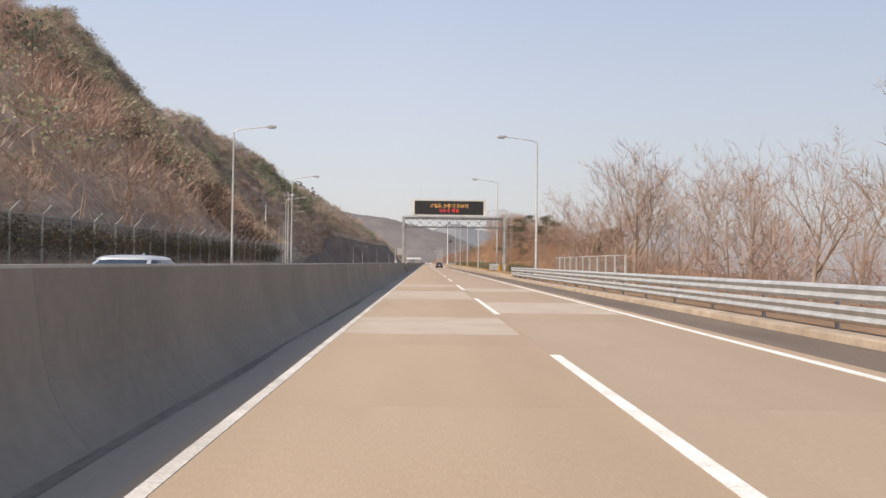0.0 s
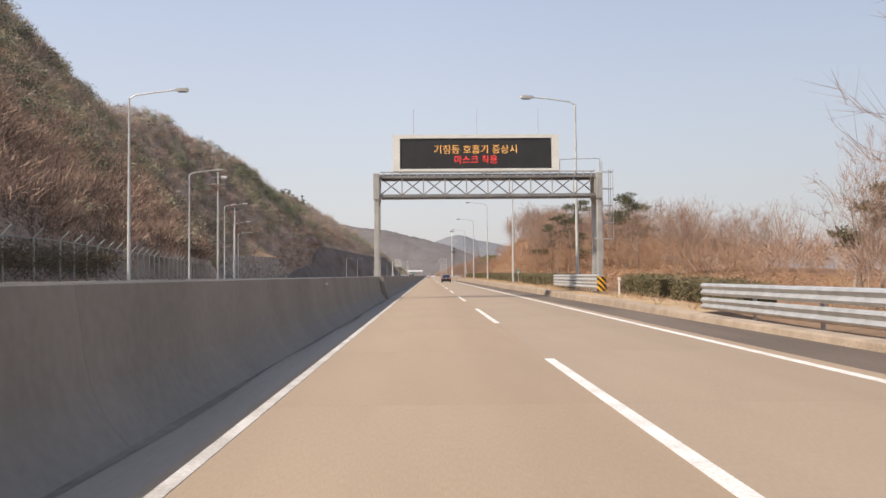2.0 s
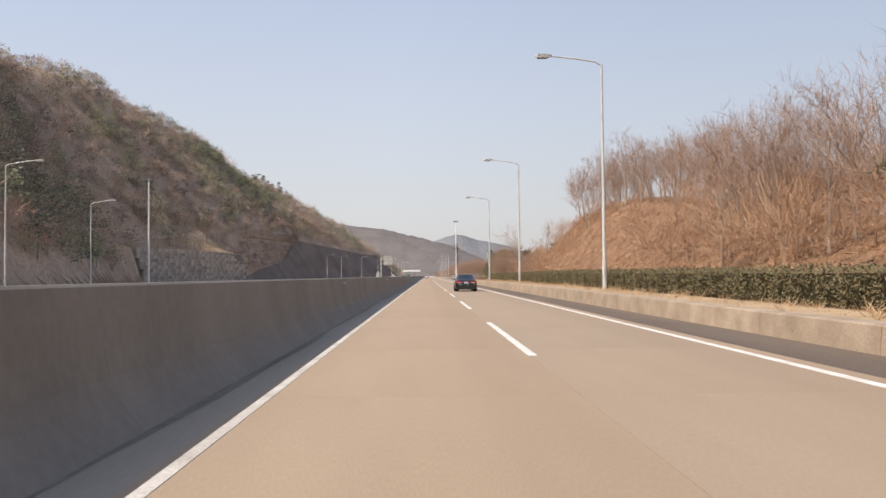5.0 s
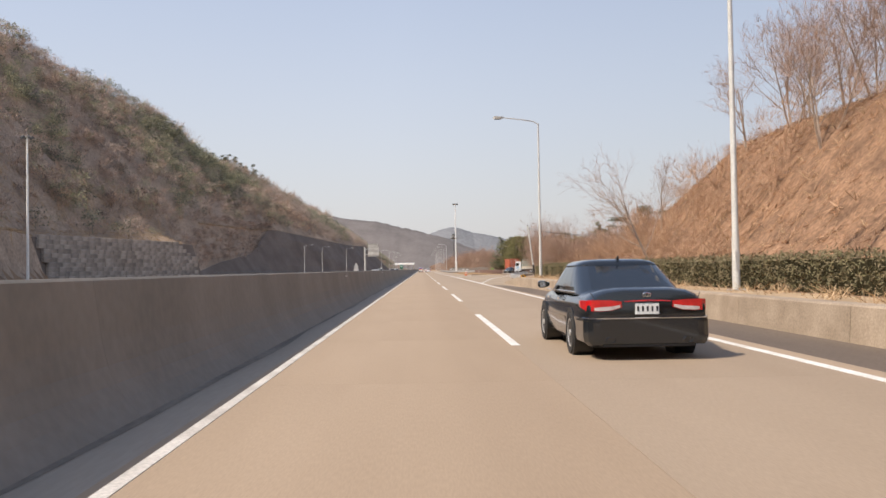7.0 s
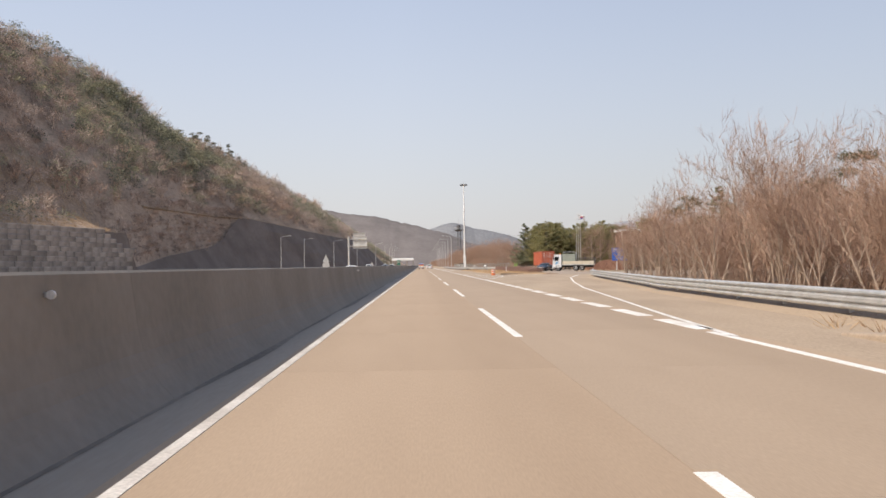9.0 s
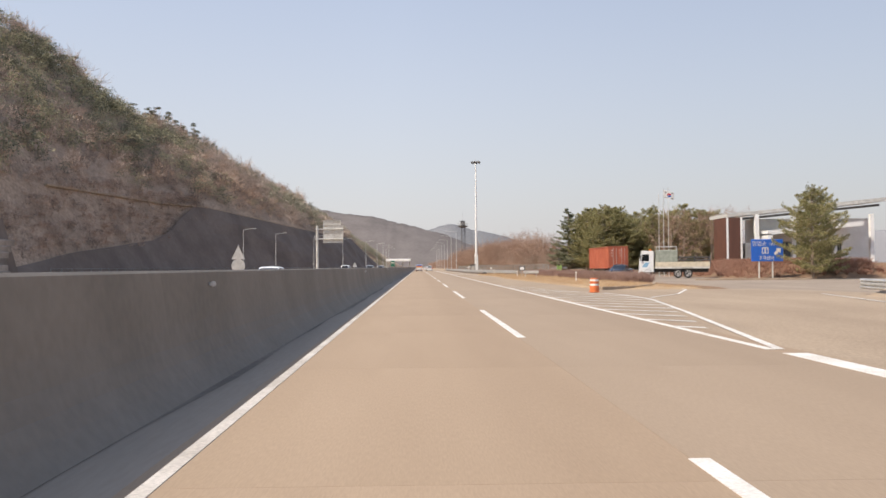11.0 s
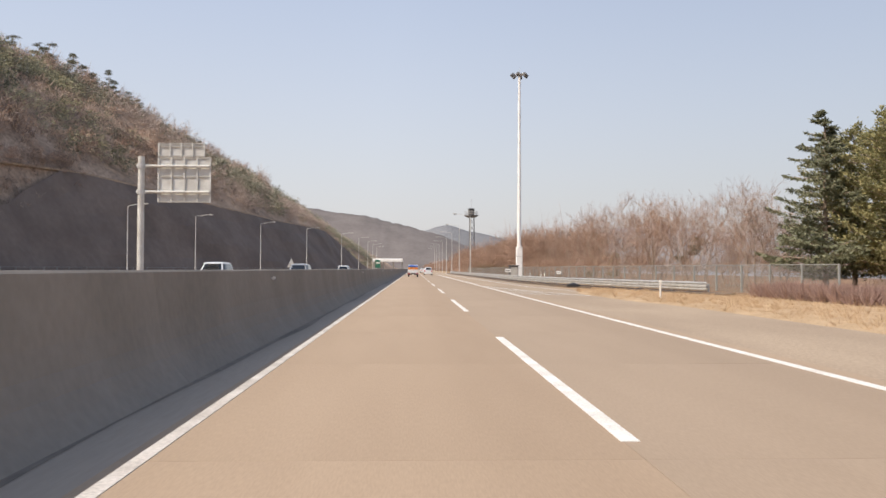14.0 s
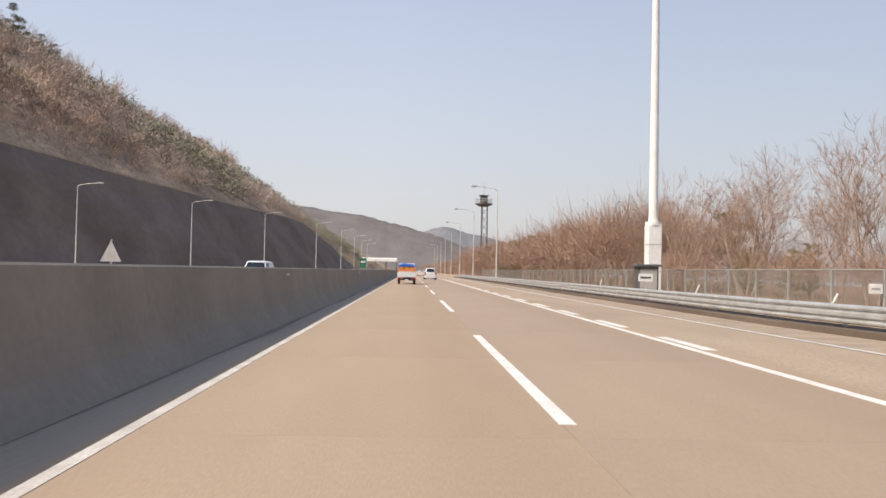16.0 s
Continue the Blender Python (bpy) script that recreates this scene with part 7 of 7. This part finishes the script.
part("portal", Build().box(45.3, 46.0, -2.2, 2.8, 0, 5.4, 0.03).loft([[(45.3, y, 5.2), (58, y, 6.4), (58, y, 7.0), (45.3, y, 5.8)] for y in (-2.2, 2.8)]), WHITE_STEEL, office)
for k in range(4):
    window = part("window", Build().box(46.8 + 2.8 * k, 49.2 + 2.8 * k, 2.95, 3.0, 0.6, 4.4), GLASS, office)
    part("window_frame", Build().box(46.75 + 2.8 * k, 49.25 + 2.8 * k, 2.90, 2.945, 4.38, 4.5).box(47.95 + 2.8 * k, 48.05 + 2.8 * k, 2.90, 2.945, 0.6, 4.4), GREY, window)
part("side_block", Build().box(43.4, 45.2, 0.5, 3.0, 0, 4.2), PALE_STEEL, office)
bank2 = grid(np.linspace(31, 62, 24), np.linspace(405, 434, 20), "slope", GROUND, lambda X, Y: 1.55 * np.clip((X - 31) / 6, 0, 1) * np.clip((Y - 405) / 5, 0, 1) * np.clip((434.5 - Y) / 1, 0, 1) - 0.03)
tagged(new("yard_slope", bank2), "low reddish brown planted slope before the office", "slope", kind="structure")

for k, (y, h) in enumerate(((434.2, 10.6), (432.1, 11.2), (430.0, 11.0))):
    pole = thing("flagpole", "tall slim white flagpole", "flagpole", "flagpoles", at=pose(31.2, y, -0.1))
    part("pole", Build().rod((0, 0, 0), (0, 0, h), 0.055, 0.026, 8), PALE_STEEL, pole, smooth=True)
    part("finial", Build().rod((0, 0, h), (0, 0, h + 0.15), 0.06, 0.02, 8), STEEL, pole)
    if k == 1:
        wave = lambda u: (0.06 * math.sin(7 * u) * u)
        cols = [[(0.05 + 1.35 * u, wave(u), h - 0.15 - 0.35 * u), (0.05 + 1.35 * u, wave(u) + 0.012, h - 0.15 - 0.35 * u), (0.05 + 1.35 * u, wave(u) + 0.012, h - 1.15 - 0.30 * u), (0.05 + 1.35 * u, wave(u), h - 1.15 - 0.30 * u)] for u in np.linspace(0, 1, 9)]
        flag = part("flag", Build().loft(cols), WHITE_STEEL, pole, "white flag with a red and blue disc")
        half = lambda s: [(0.72 + 0.27 * math.cos(a), h - 0.83 + 0.27 * math.sin(a)) for a in np.linspace(0 if s else math.pi, math.pi if s else 2 * math.pi, 11)]
        for s, m in ((1, TAIL), (0, TARP)):
            part("disc_half", Build().loft([[(px, y, pz) for px, pz in half(s)] for y in (-0.045, -0.03)]), m, flag)
        for px, pz in ((0.3, -0.42), (1.1, -0.62), (0.3, -1.05), (1.1, -1.22)):
            part("trigram_bar", Build().box(px - 0.09, px + 0.09, -0.045, -0.03, h + pz - 0.05, h + pz + 0.05), BLACK, flag)

yard_lamp = thing("yard_lamp", "slim grey yard lamp with a short arm", "street lamp", at=pose(36.2, 452, 0))
part("pole", Build().rod((0, 0, 0), (0, 0, 4.6), 0.07, 0.05), GREY, yard_lamp)
part("head", Build().rod((0, 0, 4.5), (0.9, 0, 4.75), 0.05).box(0.7, 1.2, -0.12, 0.12, 4.66, 4.80, 0.02), GREY, yard_lamp)
bin_ = thing("gate_posts", "pale green pair of gate posts beside the yard fence", "gate posts", at=pose(20.6, 449, 0))
part("body", Build().box(-0.36, -0.16, -0.1, 0.1, 0, 1.5, 0.02).box(0.16, 0.36, -0.1, 0.1, 0, 1.5, 0.02).box(-0.30, 0.30, -0.03, 0.03, 0.9, 1.35), material("pale_green_paint", (0.30, 0.42, 0.12), (0.24, 0.34, 0.10), 0.6, bump=0.03), bin_)
utility = thing("utility_pole", "leaning pale utility pole with a drooping cable", "utility pole", at=pose(10.42, 281.4, -0.1, 0, -7.0, 0))
part("pole", Build().rod((0, 0, 0), (0, 0, 5.2), 0.075, 0.06, 10), PALE_STEEL, utility, smooth=True)
part("tarred_foot", Build().rod((0, 0, 0), (0, 0, 1.7), 0.08, 0.078, 10), BLACK, utility, smooth=True)
part("pole_cap", Build().rod((0, 0, 5.2), (0, 0, 5.28), 0.07, 0.05, 10), BLACK, utility)
along = [(0.05 + 5.2 * u, 3.2 * u, 4.98 - 1.75 * u + 0.55 * u * u) for u in np.linspace(0, 1, 13)]
part("cable", Build().loft([[(x, y + 0.018 * math.cos(q), z + 0.018 * math.sin(q)) for q in (0.5, 2.1, 3.7, 5.2)] for x, y, z in along]), BLACK, utility)

bag = thing("rubbish_bag", "crumpled black rubbish bag lying by the guardrail", "rubbish bag", at=pose(11.6, 474.5, 0.08) @ Matrix.Diagonal((0.95, 0.8, 0.55, 1)))
r = random.Random(4)
lump = lambda z, f: [(f * (0.42 + 0.10 * r.random()) * math.cos(i * math.pi / 8), f * (0.30 + 0.10 * r.random()) * math.sin(i * math.pi / 8), z) for i in range(16)]
part("sack", Build().loft([lump(0, 0.9), lump(0.12, 1.1), lump(0.28, 1.0), lump(0.42, 0.6), lump(0.52, 0.15)]), BLACK, bag)

stub = thing("guardrail", "short pale steel guardrail set across the grass", "guardrail", at=pose(12.2, 424, 0))
for x in (0.25, 1.55):
    part("post", Build().rod((x, 0.12, -0.1), (x, 0.12, 0.86), 0.055), STEEL, stub, smooth=True)
part("beam", Build().loft([[(x, -0.06 * f, 0.65 + z) for f, z in ((0, 0.17), (0.7, 0.13), (1, 0.08), (0.2, 0.0), (1, -0.08), (0.7, -0.13), (0, -0.17))] + [(x, 0.02, 0.48), (x, 0.02, 0.82)] for x in (0, 1.8)]), PALE_STEEL, stub)
marker = thing("small_sign", "small white plate in a dark frame on a post", "sign", at=pose(12.1, 424.4, 0))
part("post", Build().rod((0, 0.03, -0.1), (0, 0.03, 1.2), 0.03), STEEL, marker)
part("frame", Build().box(-0.32, 0.32, -0.03, 0.0, 0.86, 1.34, 0.01), DARK_STEEL, marker)
part("plate", Build().box(-0.24, 0.24, -0.04, -0.031, 0.94, 1.26), WHITE_STEEL, marker)
for x, y in ((15.05, 499),):
    note = thing("fence_plate", "small white plate hung on the wire fence", "sign", at=pose(x - 0.25, y, 1.0))
    part("plate", Build().box(-0.22, 0.22, -0.02, 0.0, -0.15, 0.15, 0.008), WHITE_STEEL, note)
    part("writing_bar", Build().box(-0.14, 0.14, -0.026, -0.021, -0.03, 0.03), GREY, note)
at = spread_over(1500, 31.5, 46, 406, 433)
at = [(x, y, float(1.55 * np.clip((x - 31) / 6, 0, 1) * np.clip((y - 405) / 5, 0, 1)) - 0.05) for x, y, _ in at]
scatter("yard_planting", "low reddish-brown leafless planting before the office", "hedge", [sprig(190 + k, 40, 0.8, 0.016) for k in range(4)], at, [0.5 + 0.25 * R.rand() for _ in at], clumped("reddish_planting_twigs", [(0.36, 0.19, 0.13), (0.28, 0.15, 0.105), (0.44, 0.26, 0.18), (0.21, 0.115, 0.085)]), (1.2, 1.7), 21)
ivy_at = [(float(np.interp(y, [-15, 60, 100, 135], [-16.9, -17.2, -18.4, -24.5])) - 0.25 - 0.5 * R.rand(), y, 1.15) for y in -8 + 122 * R.rand(520)]
scatter("fence_creeper", "dark leafy creeper and twigs grown through the wire fence", "creeper", BUSHES_LOW, ivy_at, [1.2 + 1.0 * R.rand() for _ in ivy_at], clumped("dark_creeper", [(0.085, 0.075, 0.048), (0.12, 0.10, 0.065), (0.16, 0.125, 0.085), (0.06, 0.055, 0.038)]), (0.8, 1.3), 23)
# added thicket whose very dark colours put shade on the lower slope
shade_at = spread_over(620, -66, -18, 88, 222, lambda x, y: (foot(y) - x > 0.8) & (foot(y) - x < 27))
scatter("slope_thicket", "dense leafless thicket in shade-dark tones low on the slope", "scrub", NEAR_SPRIGS, shade_at, [2.4 + 2.6 * R.rand() for _ in shade_at], clumped("shade_toned_thicket_twigs", [(0.135, 0.095, 0.07), (0.10, 0.072, 0.054), (0.18, 0.128, 0.095), (0.08, 0.06, 0.046)]), (1.0, 1.5), 25)
yard_kerb = thing("yard_kerb", "pale concrete kerb along the planting of the office yard", "kerb", kind="structure")
for k in range(7):
    part("kerb_stone", Build().box(24.6 + 1.5 * k, 26.08 + 1.5 * k, 399.6, 399.85, -0.05, 0.15, 0.02), KERB, yard_kerb)
tall_shrubs = [shrub(360 + k, 7, 0.45, 0.0075) for k in range(4)]
ridge_at = []
for k in range(70):
    x = -120 + 62 * R.rand()
    y = float(np.interp(x, [-120, -112, -101, -85, -71, -60], [572, 588, 640, 671, 678, 748])) + 5 * R.randn()
    ridge_at.append((x, y, float(land(x, y)) - 0.2))
scatter("ridge_trees", "slender leafless trees along the crest of the slope", "trees", tall_shrubs, ridge_at, [5.5 + 2.5 * R.rand() for _ in ridge_at], HILL_TWIG, (0.8, 1.1), 27)
